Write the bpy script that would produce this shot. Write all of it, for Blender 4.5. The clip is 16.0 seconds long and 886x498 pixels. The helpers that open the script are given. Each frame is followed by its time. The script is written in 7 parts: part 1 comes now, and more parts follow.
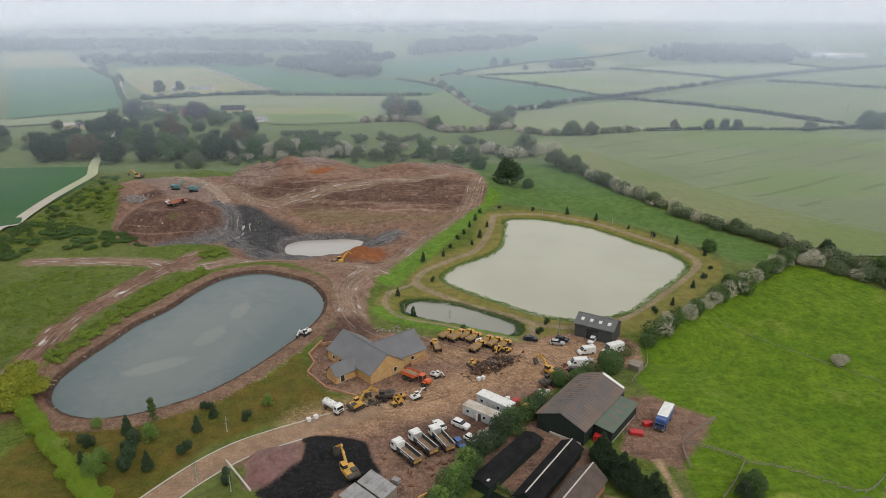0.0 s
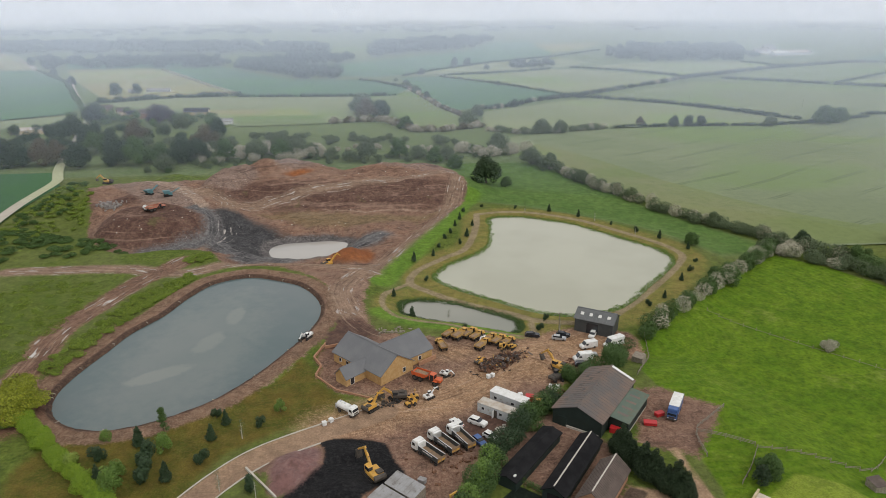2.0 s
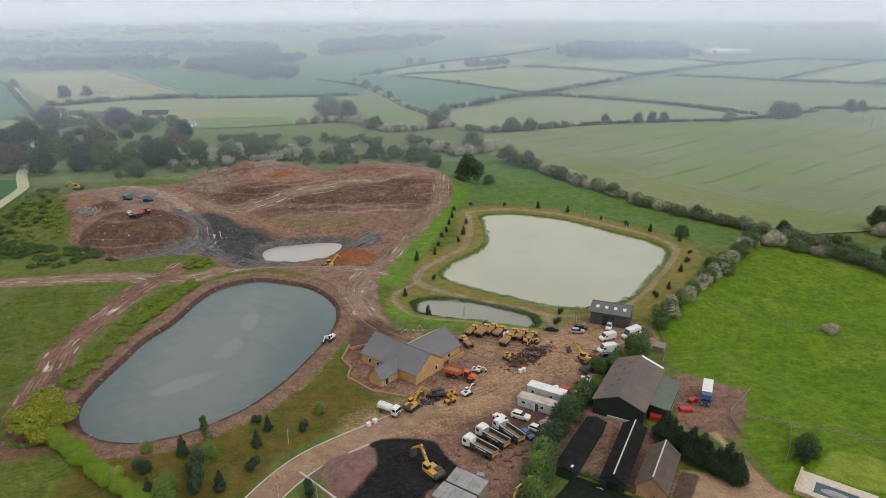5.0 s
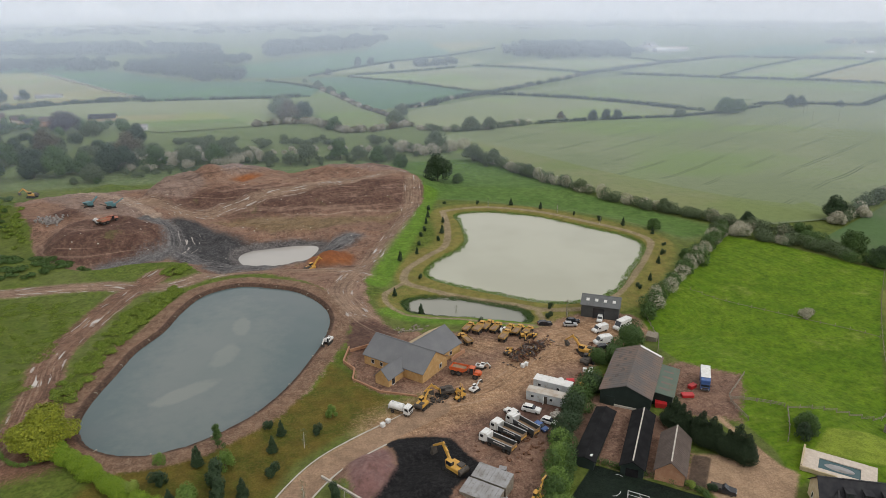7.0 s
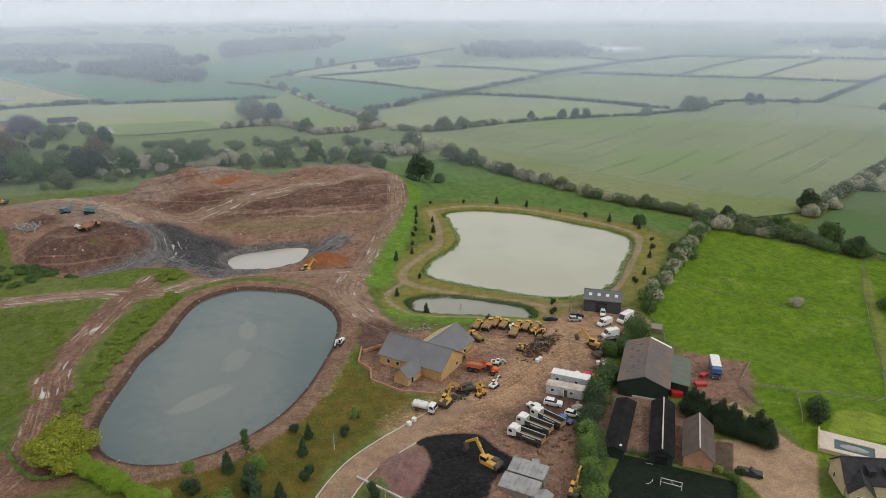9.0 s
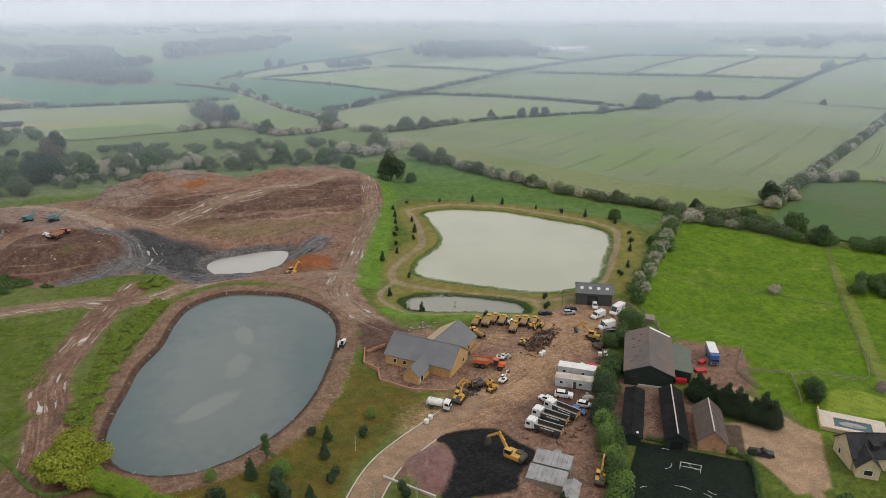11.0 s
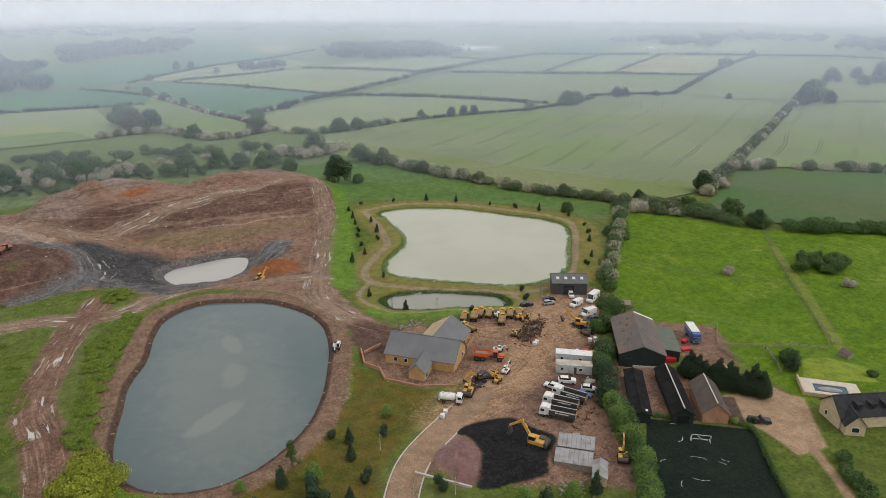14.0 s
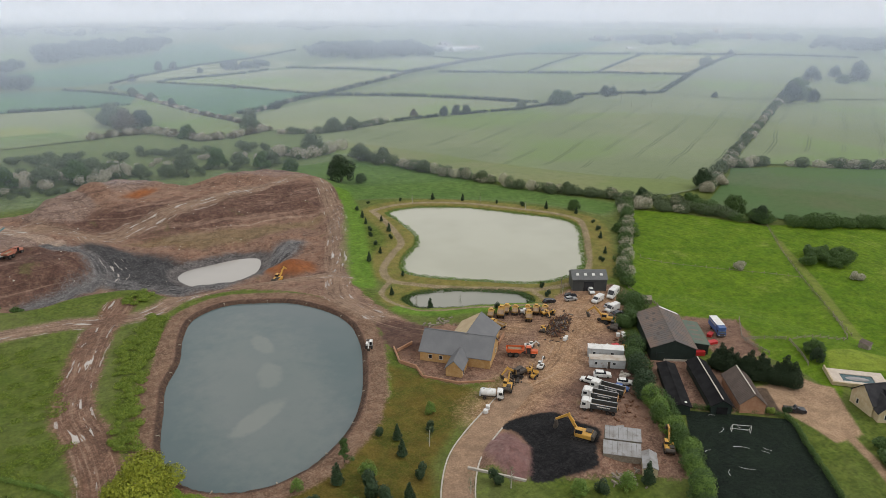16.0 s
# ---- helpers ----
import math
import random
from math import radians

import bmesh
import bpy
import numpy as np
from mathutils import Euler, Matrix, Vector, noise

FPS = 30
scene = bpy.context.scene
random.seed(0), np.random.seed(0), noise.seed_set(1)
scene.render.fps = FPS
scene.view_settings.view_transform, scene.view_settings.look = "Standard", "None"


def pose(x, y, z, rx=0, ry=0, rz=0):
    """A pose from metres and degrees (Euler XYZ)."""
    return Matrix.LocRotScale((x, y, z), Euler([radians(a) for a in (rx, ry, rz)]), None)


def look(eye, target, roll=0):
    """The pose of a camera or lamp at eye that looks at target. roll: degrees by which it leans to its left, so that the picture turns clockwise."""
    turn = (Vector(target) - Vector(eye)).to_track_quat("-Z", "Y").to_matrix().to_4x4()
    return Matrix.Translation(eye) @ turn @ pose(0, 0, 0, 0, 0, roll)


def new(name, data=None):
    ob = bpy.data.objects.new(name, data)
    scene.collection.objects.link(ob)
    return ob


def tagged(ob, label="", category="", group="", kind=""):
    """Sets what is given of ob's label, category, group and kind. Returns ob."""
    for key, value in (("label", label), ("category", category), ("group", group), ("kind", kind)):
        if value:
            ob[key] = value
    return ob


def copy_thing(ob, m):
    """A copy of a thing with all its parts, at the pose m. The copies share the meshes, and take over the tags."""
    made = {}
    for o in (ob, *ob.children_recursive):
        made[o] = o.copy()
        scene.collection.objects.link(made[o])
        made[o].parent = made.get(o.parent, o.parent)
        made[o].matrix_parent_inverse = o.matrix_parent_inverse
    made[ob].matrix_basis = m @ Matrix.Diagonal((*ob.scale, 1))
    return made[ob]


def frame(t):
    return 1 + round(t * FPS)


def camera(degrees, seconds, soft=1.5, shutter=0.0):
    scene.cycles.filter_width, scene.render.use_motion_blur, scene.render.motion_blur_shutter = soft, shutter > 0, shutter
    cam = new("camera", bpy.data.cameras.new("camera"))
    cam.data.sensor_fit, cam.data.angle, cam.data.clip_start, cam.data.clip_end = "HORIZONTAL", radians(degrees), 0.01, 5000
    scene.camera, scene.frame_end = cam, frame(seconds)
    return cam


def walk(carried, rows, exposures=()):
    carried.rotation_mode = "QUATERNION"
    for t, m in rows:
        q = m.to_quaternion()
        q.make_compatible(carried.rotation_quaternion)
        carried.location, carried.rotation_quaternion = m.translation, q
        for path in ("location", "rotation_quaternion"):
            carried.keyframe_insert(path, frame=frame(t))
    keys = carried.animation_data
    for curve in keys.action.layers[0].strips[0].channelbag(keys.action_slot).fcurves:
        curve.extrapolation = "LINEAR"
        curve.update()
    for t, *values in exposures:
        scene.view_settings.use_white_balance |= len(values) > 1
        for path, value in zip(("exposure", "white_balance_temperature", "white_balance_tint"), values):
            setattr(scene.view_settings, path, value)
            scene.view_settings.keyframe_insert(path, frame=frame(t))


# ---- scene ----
cam = camera(65.5, 16.0, soft=0.75)
# seconds, place in metres, yaw, pitch and roll in degrees
PATH = [
    (0.0, 0.00, 0.00, 95.79, -0.00, -19.91, -0.08),
    (0.5, -3.20, -0.04, 95.78, -1.21, -19.93, -0.10),
    (1.0, -6.47, -0.04, 95.76, -2.35, -19.93, -0.12),
    (1.5, -9.85, -0.03, 95.74, -3.33, -19.93, -0.16),
    (2.0, -13.34, 0.01, 95.72, -3.84, -19.92, -0.17),
    (2.5, -16.92, 0.10, 95.72, -4.63, -19.92, -0.17),
    (3.0, -20.58, 0.24, 95.72, -5.48, -19.94, -0.17),
    (3.5, -24.34, 0.42, 95.71, -6.31, -19.94, -0.15),
    (4.0, -28.12, 0.67, 95.70, -7.15, -19.95, -0.12),
    (6.5, -47.13, 2.57, 95.68, -11.83, -19.97, -0.10),
    (7.0, -50.98, 3.10, 95.69, -13.48, -19.97, -0.08),
    (7.5, -54.88, 3.74, 95.67, -14.44, -19.96, -0.05),
    (8.0, -58.78, 4.44, 95.63, -15.22, -19.96, -0.03),
    (8.5, -62.66, 5.25, 95.55, -16.24, -19.95, 0.00),
    (9.0, -66.51, 6.19, 95.44, -17.33, -19.92, 0.00),
    (11.5, -85.40, 11.66, 94.98, -23.32, -19.87, 0.10),
    (12.0, -89.13, 12.88, 94.91, -24.69, -19.85, 0.10),
    (12.5, -92.82, 14.20, 94.85, -26.18, -19.85, 0.10),
    (13.0, -96.47, 15.62, 94.80, -27.58, -19.86, 0.11),
    (13.5, -100.13, 17.10, 94.76, -28.83, -19.85, 0.10),
    (14.0, -103.77, 18.67, 94.72, -29.95, -19.83, 0.11),
    (14.5, -107.39, 20.29, 94.69, -30.40, -19.82, 0.10),
    (15.0, -110.99, 21.97, 94.66, -30.59, -19.83, 0.10),
    (15.5, -114.57, 23.69, 94.63, -31.12, -19.83, 0.15),
    (16.0, -118.15, 25.45, 94.60, -32.00, -19.83, 0.21),
]
walk(cam, [(t, pose(x, y, z, 90 + pitch, -roll, yaw)) for t, x, y, z, yaw, pitch, roll in PATH],
     exposures=((0.0, 0.0), (7.0, 0.0), (16.0, 0.03)))

# ---- light: a bright overcast sky, the sun a wide glow behind thin cloud ----
SUN_UP, SUN_ROUND = radians(48), radians(140)
world = bpy.data.worlds.new("overcast_sky")
world.use_nodes = True
scene.world = world
wn, wl = world.node_tree.nodes, world.node_tree.links
sky = wn.new("ShaderNodeTexSky")
sky.sky_type, sky.sun_disc = "NISHITA", False
sky.sun_elevation, sky.sun_rotation = SUN_UP, SUN_ROUND
sky.air_density, sky.dust_density, sky.ozone_density = 1.0, 2.0, 1.5
grey = wn.new("ShaderNodeHueSaturation")
grey.inputs["Saturation"].default_value = 0.2
wl.new(sky.outputs[0], grey.inputs["Color"])
# thin cloud veils most of the sky
veil = wn.new("ShaderNodeMix")
veil.data_type = "RGBA"
veil.inputs[0].default_value = 0.62
veil.inputs[7].default_value = (8.3, 8.1, 7.9, 1.0)
wl.new(grey.outputs[0], veil.inputs[6])
wl.new(veil.outputs[2], wn["Background"].inputs["Color"])
wn["Background"].inputs["Strength"].default_value = 0.14
sun = new("sun", bpy.data.lights.new("sun", "SUN"))
sun.data.energy, sun.data.angle, sun.data.color = 0.8, radians(14), (1.0, 0.98, 0.96)
sun.matrix_world = look((0, 0, 300), (0 - math.sin(SUN_ROUND) * math.cos(SUN_UP), -math.cos(SUN_ROUND) * math.cos(SUN_UP), 300 - math.sin(SUN_UP)))

# ---- small helpers ----
rng = np.random.default_rng(7)


def link_mesh(name, verts, faces, mats, parent=None, smooth=False):
    me = bpy.data.meshes.new(name)
    me.from_pydata([tuple(v) for v in verts], [], [tuple(f) for f in faces])
    for m in mats if isinstance(mats, (list, tuple)) else [mats]:
        me.materials.append(m)
    if smooth:
        me.polygons.foreach_set("use_smooth", [True] * len(me.polygons))
    ob = new(name, me)
    ob.parent = parent
    return ob


def part(name, bm, material, parent=None, label="", smooth=False):
    me = bpy.data.meshes.new(name)
    bm.to_mesh(me)
    bm.free()
    me.materials.append(material)
    if smooth:
        me.polygons.foreach_set("use_smooth", [True] * len(me.polygons))
    ob = new(name, me)
    ob.parent = parent
    if label:
        ob["label"] = label
    return ob


def empty(name, m, label, category, group=""):
    ob = new(name)
    ob.empty_display_size = 0.5
    ob.matrix_basis = m
    return tagged(ob, label, category, group)


def box(sx, sy, sz, x=0, y=0, z=0, bevel=0.0, rx=0, ry=0, rz=0, bm=None):
    """A bevelled box whose base centre stands at x, y, z."""
    b = bm or bmesh.new()
    made = bmesh.ops.create_cube(b, size=1.0, matrix=pose(x, y, z, rx, ry, rz) @ Matrix.Translation((0, 0, sz / 2)) @ Matrix.Diagonal((sx, sy, sz, 1)))
    if bevel:
        edges = list({e for v in made["verts"] for e in v.link_edges})
        bmesh.ops.bevel(b, geom=edges, offset=bevel, segments=1, affect="EDGES")
    return b


def drum(r, h, x=0, y=0, z=0, rx=0, ry=0, rz=0, r2=None, n=14, bm=None):
    """A cylinder or cone about its own middle."""
    b = bm or bmesh.new()
    bmesh.ops.create_cone(b, cap_ends=True, segments=n, radius1=r, radius2=r if r2 is None else r2, depth=h, matrix=pose(x, y, z, rx, ry, rz))
    return b


def profile(points, y0, y1, bm=None):
    """A side outline in x and z, drawn out from y0 to y1."""
    b = bm or bmesh.new()
    a = [b.verts.new((x, y0, z)) for x, z in points]
    c = [b.verts.new((x, y1, z)) for x, z in points]
    n = len(points)
    b.faces.new(a)
    b.faces.new(c[::-1])
    for i in range(n):
        b.faces.new((a[i], c[i], c[(i + 1) % n], a[(i + 1) % n]))
    bmesh.ops.recalc_face_normals(b, faces=b.faces[:])
    return b


def spline(points, closed=True, k=6):
    """A smooth line through the points."""
    p = np.array(points, float)
    n = len(p)
    out = []
    for i in range(n if closed else n - 1):
        a, b, c, d = (p[(i - 1) % n], p[i], p[(i + 1) % n], p[(i + 2) % n]) if closed else (p[max(i - 1, 0)], p[i], p[i + 1], p[min(i + 2, n - 1)])
        for u in np.linspace(0, 1, k, endpoint=False):
            out.append(0.5 * (2 * b + (c - a) * u + (2 * a - 5 * b + 4 * c - d) * u * u + (3 * b - 3 * c + d - a) * u ** 3))
    if not closed:
        out.append(p[-1])
    return np.array(out)


def along(line, X, Y):
    """The distance of each place from a line of points."""
    best = np.full(X.shape, 1e9)
    for (ax, ay), (bx, by) in zip(line[:-1], line[1:]):
        dx, dy = bx - ax, by - ay
        u = np.clip(((X - ax) * dx + (Y - ay) * dy) / (dx * dx + dy * dy + 1e-9), 0, 1)
        best = np.minimum(best, (X - ax - u * dx) ** 2 + (Y - ay - u * dy) ** 2)
    return np.sqrt(best)


def inside(outline, X, Y):
    """The distance from a closed outline: positive within it, negative without."""
    hit = np.zeros(X.shape, bool)
    closed = np.vstack([outline, outline[:1]])
    for (ax, ay), (bx, by) in zip(closed[:-1], closed[1:]):
        if ay != by:
            hit ^= ((ay > Y) != (by > Y)) & (X < (bx - ax) * (Y - ay) / (by - ay) + ax)
    d = along(closed, X, Y)
    return np.where(hit, d, -d)


def ease(a, b, v):
    u = np.clip((v - a) / (b - a), 0, 1)
    return u * u * (3 - 2 * u)


# ---- materials ----
def rgb(*c):
    return (*c, 1.0)


def base_material(name, rough=0.85, metal=0.0, spec=0.3):
    m = bpy.data.materials.new(name)
    m.use_nodes = True
    b = m.node_tree.nodes["Principled BSDF"]
    b.inputs["Roughness"].default_value, b.inputs["Metallic"].default_value = rough, metal
    b.inputs["Specular IOR Level"].default_value = spec
    return m, m.node_tree.nodes, m.node_tree.links, b


def noise_of(nodes, links, scale, detail=4.0, coords=None, rough=0.55):
    n = nodes.new("ShaderNodeTexNoise")
    n.inputs["Scale"].default_value, n.inputs["Detail"].default_value, n.inputs["Roughness"].default_value = scale, detail, rough
    if coords is not None:
        links.new(coords, n.inputs["Vector"])
    return n.outputs["Fac"]


def math_of(nodes, links, op, a, b=None, c=None):
    n = nodes.new("ShaderNodeMath")
    n.operation = op
    for i, v in enumerate((a, b, c)):
        if v is None:
            continue
        if isinstance(v, (int, float)):
            n.inputs[i].default_value = v
        else:
            links.new(v, n.inputs[i])
    return n.outputs[0]


def range_of(nodes, links, v, a, b, lo=0.0, hi=1.0):
    n = nodes.new("ShaderNodeMapRange")
    n.interpolation_type = "SMOOTHSTEP"
    for key, w in (("From Min", a), ("From Max", b), ("To Min", lo), ("To Max", hi)):
        n.inputs[key].default_value = w
    links.new(v, n.inputs["Value"])
    return n.outputs["Result"]


def mix_of(nodes, links, fac, a, b):
    n = nodes.new("ShaderNodeMix")
    n.data_type = "RGBA"
    if isinstance(fac, (int, float)):
        n.inputs[0].default_value = fac
    else:
        links.new(fac, n.inputs[0])
    for i, v in ((6, a), (7, b)):
        if isinstance(v, tuple):
            n.inputs[i].default_value = v
        else:
            links.new(v, n.inputs[i])
    return n.outputs[2]


def bump_of(nodes, links, b, height, strength, distance):
    n = nodes.new("ShaderNodeBump")
    n.inputs["Strength"].default_value, n.inputs["Distance"].default_value = strength, distance
    links.new(height, n.inputs["Height"])
    links.new(n.outputs[0], b.inputs["Normal"])


def place_of(nodes):
    return nodes.new("ShaderNodeNewGeometry").outputs["Position"]


def worn(name, c1, c2, scale=0.8, rough=0.8, metal=0.0, dirt=None, spec=0.3, fine=9.0, bump=0.15):
    """A painted, metal, timber or mineral surface: two tones in patches, fine grain, and dirt."""
    m, n, l, b = base_material(name, rough, metal, spec)
    at = n.new("ShaderNodeTexCoord").outputs["Object"]
    big = noise_of(n, l, scale, 5, at)
    tone = mix_of(n, l, range_of(n, l, big, 0.35, 0.65), rgb(*c1), rgb(*c2))
    grain = noise_of(n, l, fine, 3, at)
    if dirt:
        tone = mix_of(n, l, range_of(n, l, noise_of(n, l, scale * 2.3, 6, at, 0.7), 0.52, 0.72, 0, 0.85), tone, rgb(*dirt))
    tone = mix_of(n, l, range_of(n, l, grain, 0.3, 0.7, 0.0, 0.25), tone, rgb(*(v * 0.6 for v in c1)))
    l.new(tone, b.inputs["Base Color"])
    bump_of(n, l, b, grain, bump, 0.03)
    return m


def leaves(name, c1, c2, c3):
    """Foliage: each leaf clump takes its own green."""
    m, n, l, b = base_material(name, 0.65, 0, 0.25)
    own = n.new("ShaderNodeNewGeometry").outputs["Random Per Island"]
    thing = n.new("ShaderNodeObjectInfo").outputs["Random"]
    tone = mix_of(n, l, own, rgb(*c1), rgb(*c2))
    patch = noise_of(n, l, 0.35, 3, place_of(n))
    tone = mix_of(n, l, range_of(n, l, patch, 0.4, 0.7, 0, 0.7), tone, rgb(*c3))
    tone = mix_of(n, l, math_of(n, l, "MULTIPLY", thing, 0.25), tone, rgb(*(v * 0.6 for v in c1)))
    l.new(tone, b.inputs["Base Color"])
    return m


M_OAK = leaves("oak_leaves", (0.04, 0.08, 0.018), (0.08, 0.14, 0.034), (0.06, 0.11, 0.027))
M_DARK = leaves("dark_leaves", (0.02, 0.04, 0.018), (0.042, 0.072, 0.028), (0.032, 0.06, 0.024))
M_BRIGHT = leaves("bright_leaves", (0.08, 0.15, 0.025), (0.17, 0.26, 0.05), (0.12, 0.2, 0.04))
M_LIME = leaves("lime_leaves", (0.14, 0.2, 0.03), (0.26, 0.33, 0.06), (0.18, 0.26, 0.05))
M_WILLOW = leaves("willow_leaves", (0.13, 0.16, 0.012), (0.36, 0.38, 0.035), (0.22, 0.25, 0.022))
M_HEDGE = leaves("trimmed_hedge_leaves", (0.1, 0.18, 0.01), (0.26, 0.36, 0.03), (0.17, 0.27, 0.018))
M_RANK = leaves("rank_weed_leaves", (0.07, 0.12, 0.015), (0.26, 0.33, 0.045), (0.14, 0.21, 0.025))
M_CYPRESS = leaves("cypress_leaves", (0.012, 0.025, 0.011), (0.03, 0.05, 0.018), (0.02, 0.036, 0.014))
M_GREYGREEN = leaves("grey_green_leaves", (0.07, 0.1, 0.048), (0.12, 0.155, 0.075), (0.09, 0.125, 0.06))
M_BLOSSOM = leaves("hawthorn_blossom", (0.22, 0.22, 0.13), (0.6, 0.56, 0.46), (0.3, 0.29, 0.2))
M_PURPLE = leaves("copper_leaves", (0.02, 0.012, 0.02), (0.05, 0.028, 0.04), (0.03, 0.02, 0.028))
M_RUST = leaves("young_bronze_leaves", (0.07, 0.06, 0.03), (0.12, 0.1, 0.05), (0.09, 0.09, 0.04))
M_BARK = worn("bark", (0.09, 0.07, 0.05), (0.14, 0.12, 0.09), 3, 0.95)
M_PALEBARK = worn("pale_bark", (0.4, 0.37, 0.31), (0.5, 0.47, 0.4), 3, 0.9)
M_TIMBER = worn("weathered_timber", (0.2, 0.17, 0.13), (0.28, 0.25, 0.2), 2, 0.9)
M_STONE = worn("yellow_ironstone", (0.42, 0.25, 0.1), (0.5, 0.33, 0.15), 0.9, 0.9, fine=3)
M_PALESTONE = worn("pale_limestone", (0.45, 0.36, 0.22), (0.52, 0.44, 0.3), 0.9, 0.9, fine=3)
M_SLATE = worn("grey_slate", (0.135, 0.138, 0.145), (0.155, 0.158, 0.163), 0.25, 0.65, fine=6, bump=0.05)
M_DARKSLATE = worn("dark_slate", (0.03, 0.03, 0.034), (0.05, 0.05, 0.052), 0.5, 0.9, fine=4, spec=0.12)
M_PAVING = worn("pale_patio_paving", (0.5, 0.43, 0.36), (0.58, 0.51, 0.43), 1.2, 0.9, fine=3)
M_RUSTROOF = worn("rust_stained_sheet_roof", (0.11, 0.1, 0.095), (0.17, 0.12, 0.095), 0.22, 0.7, dirt=(0.15, 0.1, 0.075))
M_GREENROOF = worn("mossy_green_sheet_roof", (0.085, 0.12, 0.095), (0.11, 0.135, 0.1), 0.3, 0.7, dirt=(0.13, 0.085, 0.05))
M_DARKGREEN = worn("dark_green_cladding", (0.014, 0.024, 0.02), (0.02, 0.032, 0.028), 0.5, 0.6)
M_GREYCLAD = worn("dark_grey_cladding", (0.05, 0.055, 0.055), (0.065, 0.07, 0.07), 0.4, 0.5)
M_GREYROOF = worn("grey_sheet_roof", (0.1, 0.105, 0.105), (0.13, 0.135, 0.135), 0.4, 0.5)
M_BLACKROOF = worn("black_felt_roof", (0.012, 0.012, 0.013), (0.02, 0.02, 0.021), 0.4, 0.95, spec=0.1)
M_BROWNTILE = worn("brown_roof_tile", (0.09, 0.07, 0.06), (0.13, 0.1, 0.085), 0.6, 0.85)
M_BRICK = worn("orange_brick", (0.33, 0.17, 0.1), (0.4, 0.23, 0.14), 0.8, 0.9, fine=5)
M_WHITE = worn("white_paint", (0.72, 0.72, 0.7), (0.62, 0.62, 0.59), 0.6, 0.45, dirt=(0.42, 0.38, 0.32), spec=0.5)
M_CABIN = worn("grey_white_steel", (0.5, 0.52, 0.52), (0.42, 0.44, 0.45), 0.5, 0.6, dirt=(0.3, 0.26, 0.2))
M_TINROOF = worn("stained_tin_roof", (0.5, 0.47, 0.42), (0.36, 0.29, 0.22), 0.35, 0.7)
M_GREYTIN = worn("grey_tin_roof", (0.3, 0.3, 0.3), (0.22, 0.21, 0.2), 0.4, 0.7, dirt=(0.12, 0.1, 0.08))
M_YELLOW = worn("plant_yellow_paint", (0.6, 0.33, 0.05), (0.48, 0.27, 0.06), 0.8, 0.5, dirt=(0.25, 0.16, 0.09), spec=0.5)
M_ORANGE = worn("plant_orange_paint", (0.62, 0.11, 0.025), (0.5, 0.1, 0.03), 0.8, 0.5, dirt=(0.25, 0.15, 0.1), spec=0.5)
M_FADED = worn("faded_orange_paint", (0.42, 0.16, 0.1), (0.34, 0.14, 0.1), 0.8, 0.6, dirt=(0.25, 0.16, 0.12))
M_RED = worn("red_paint", (0.5, 0.02, 0.025), (0.4, 0.02, 0.02), 0.8, 0.45, spec=0.5)
M_BLUE = worn("blue_paint", (0.05, 0.12, 0.32), (0.04, 0.09, 0.24), 0.8, 0.4, spec=0.5)
M_TEAL = worn("teal_plant_paint", (0.08, 0.2, 0.22), (0.1, 0.17, 0.18), 0.8, 0.6)
M_SILVER = worn("silver_car_paint", (0.42, 0.43, 0.44), (0.36, 0.37, 0.38), 0.6, 0.35, 0.3, spec=0.5)
M_CARBLACK = worn("dark_car_paint", (0.014, 0.015, 0.02), (0.02, 0.022, 0.028), 0.6, 0.25, spec=0.6)
M_RUBBER = worn("rubber", (0.02, 0.02, 0.02), (0.035, 0.032, 0.03), 2, 0.9)
M_STEEL = worn("dark_steel", (0.06, 0.055, 0.05), (0.1, 0.085, 0.07), 1.5, 0.6, 0.3, dirt=(0.16, 0.1, 0.06))
M_SCRAP = worn("rusted_scrap", (0.12, 0.06, 0.035), (0.2, 0.1, 0.055), 1.5, 0.85, dirt=(0.06, 0.045, 0.04))
def mixed_scrap():
    m, n, l, b = base_material("mixed_scrap_metal", 0.8, 0.1, 0.3)
    own = n.new("ShaderNodeNewGeometry").outputs["Random Per Island"]
    tone = mix_of(n, l, range_of(n, l, own, 0.3, 0.5), rgb(0.13, 0.06, 0.035), rgb(0.045, 0.038, 0.035))
    tone = mix_of(n, l, range_of(n, l, own, 0.72, 0.8), tone, rgb(0.2, 0.18, 0.165))
    tone = mix_of(n, l, range_of(n, l, own, 0.93, 0.95), tone, rgb(0.45, 0.28, 0.08))
    l.new(mix_of(n, l, range_of(n, l, noise_of(n, l, 3.0, 4, place_of(n)), 0.45, 0.65, 0, 0.6), tone, rgb(0.1, 0.055, 0.035)), b.inputs["Base Color"])
    return m


M_MIXED = mixed_scrap()
M_BODYMUD = worn("muddy_skip_steel", (0.3, 0.2, 0.12), (0.22, 0.16, 0.11), 1.0, 0.85, dirt=(0.14, 0.1, 0.08))
M_CONCRETE = worn("concrete", (0.42, 0.39, 0.34), (0.5, 0.46, 0.4), 0.8, 0.9)
M_GLASS = worn("dark_window_glass", (0.018, 0.022, 0.027), (0.03, 0.034, 0.04), 0.5, 0.08, spec=0.6, bump=0.0)
M_SKYLIGHT = worn("translucent_skylight_sheet", (0.62, 0.62, 0.58), (0.55, 0.55, 0.52), 1.0, 0.4)
M_PLASTIC = worn("white_plastic", (0.7, 0.7, 0.68), (0.6, 0.6, 0.58), 1.0, 0.4)
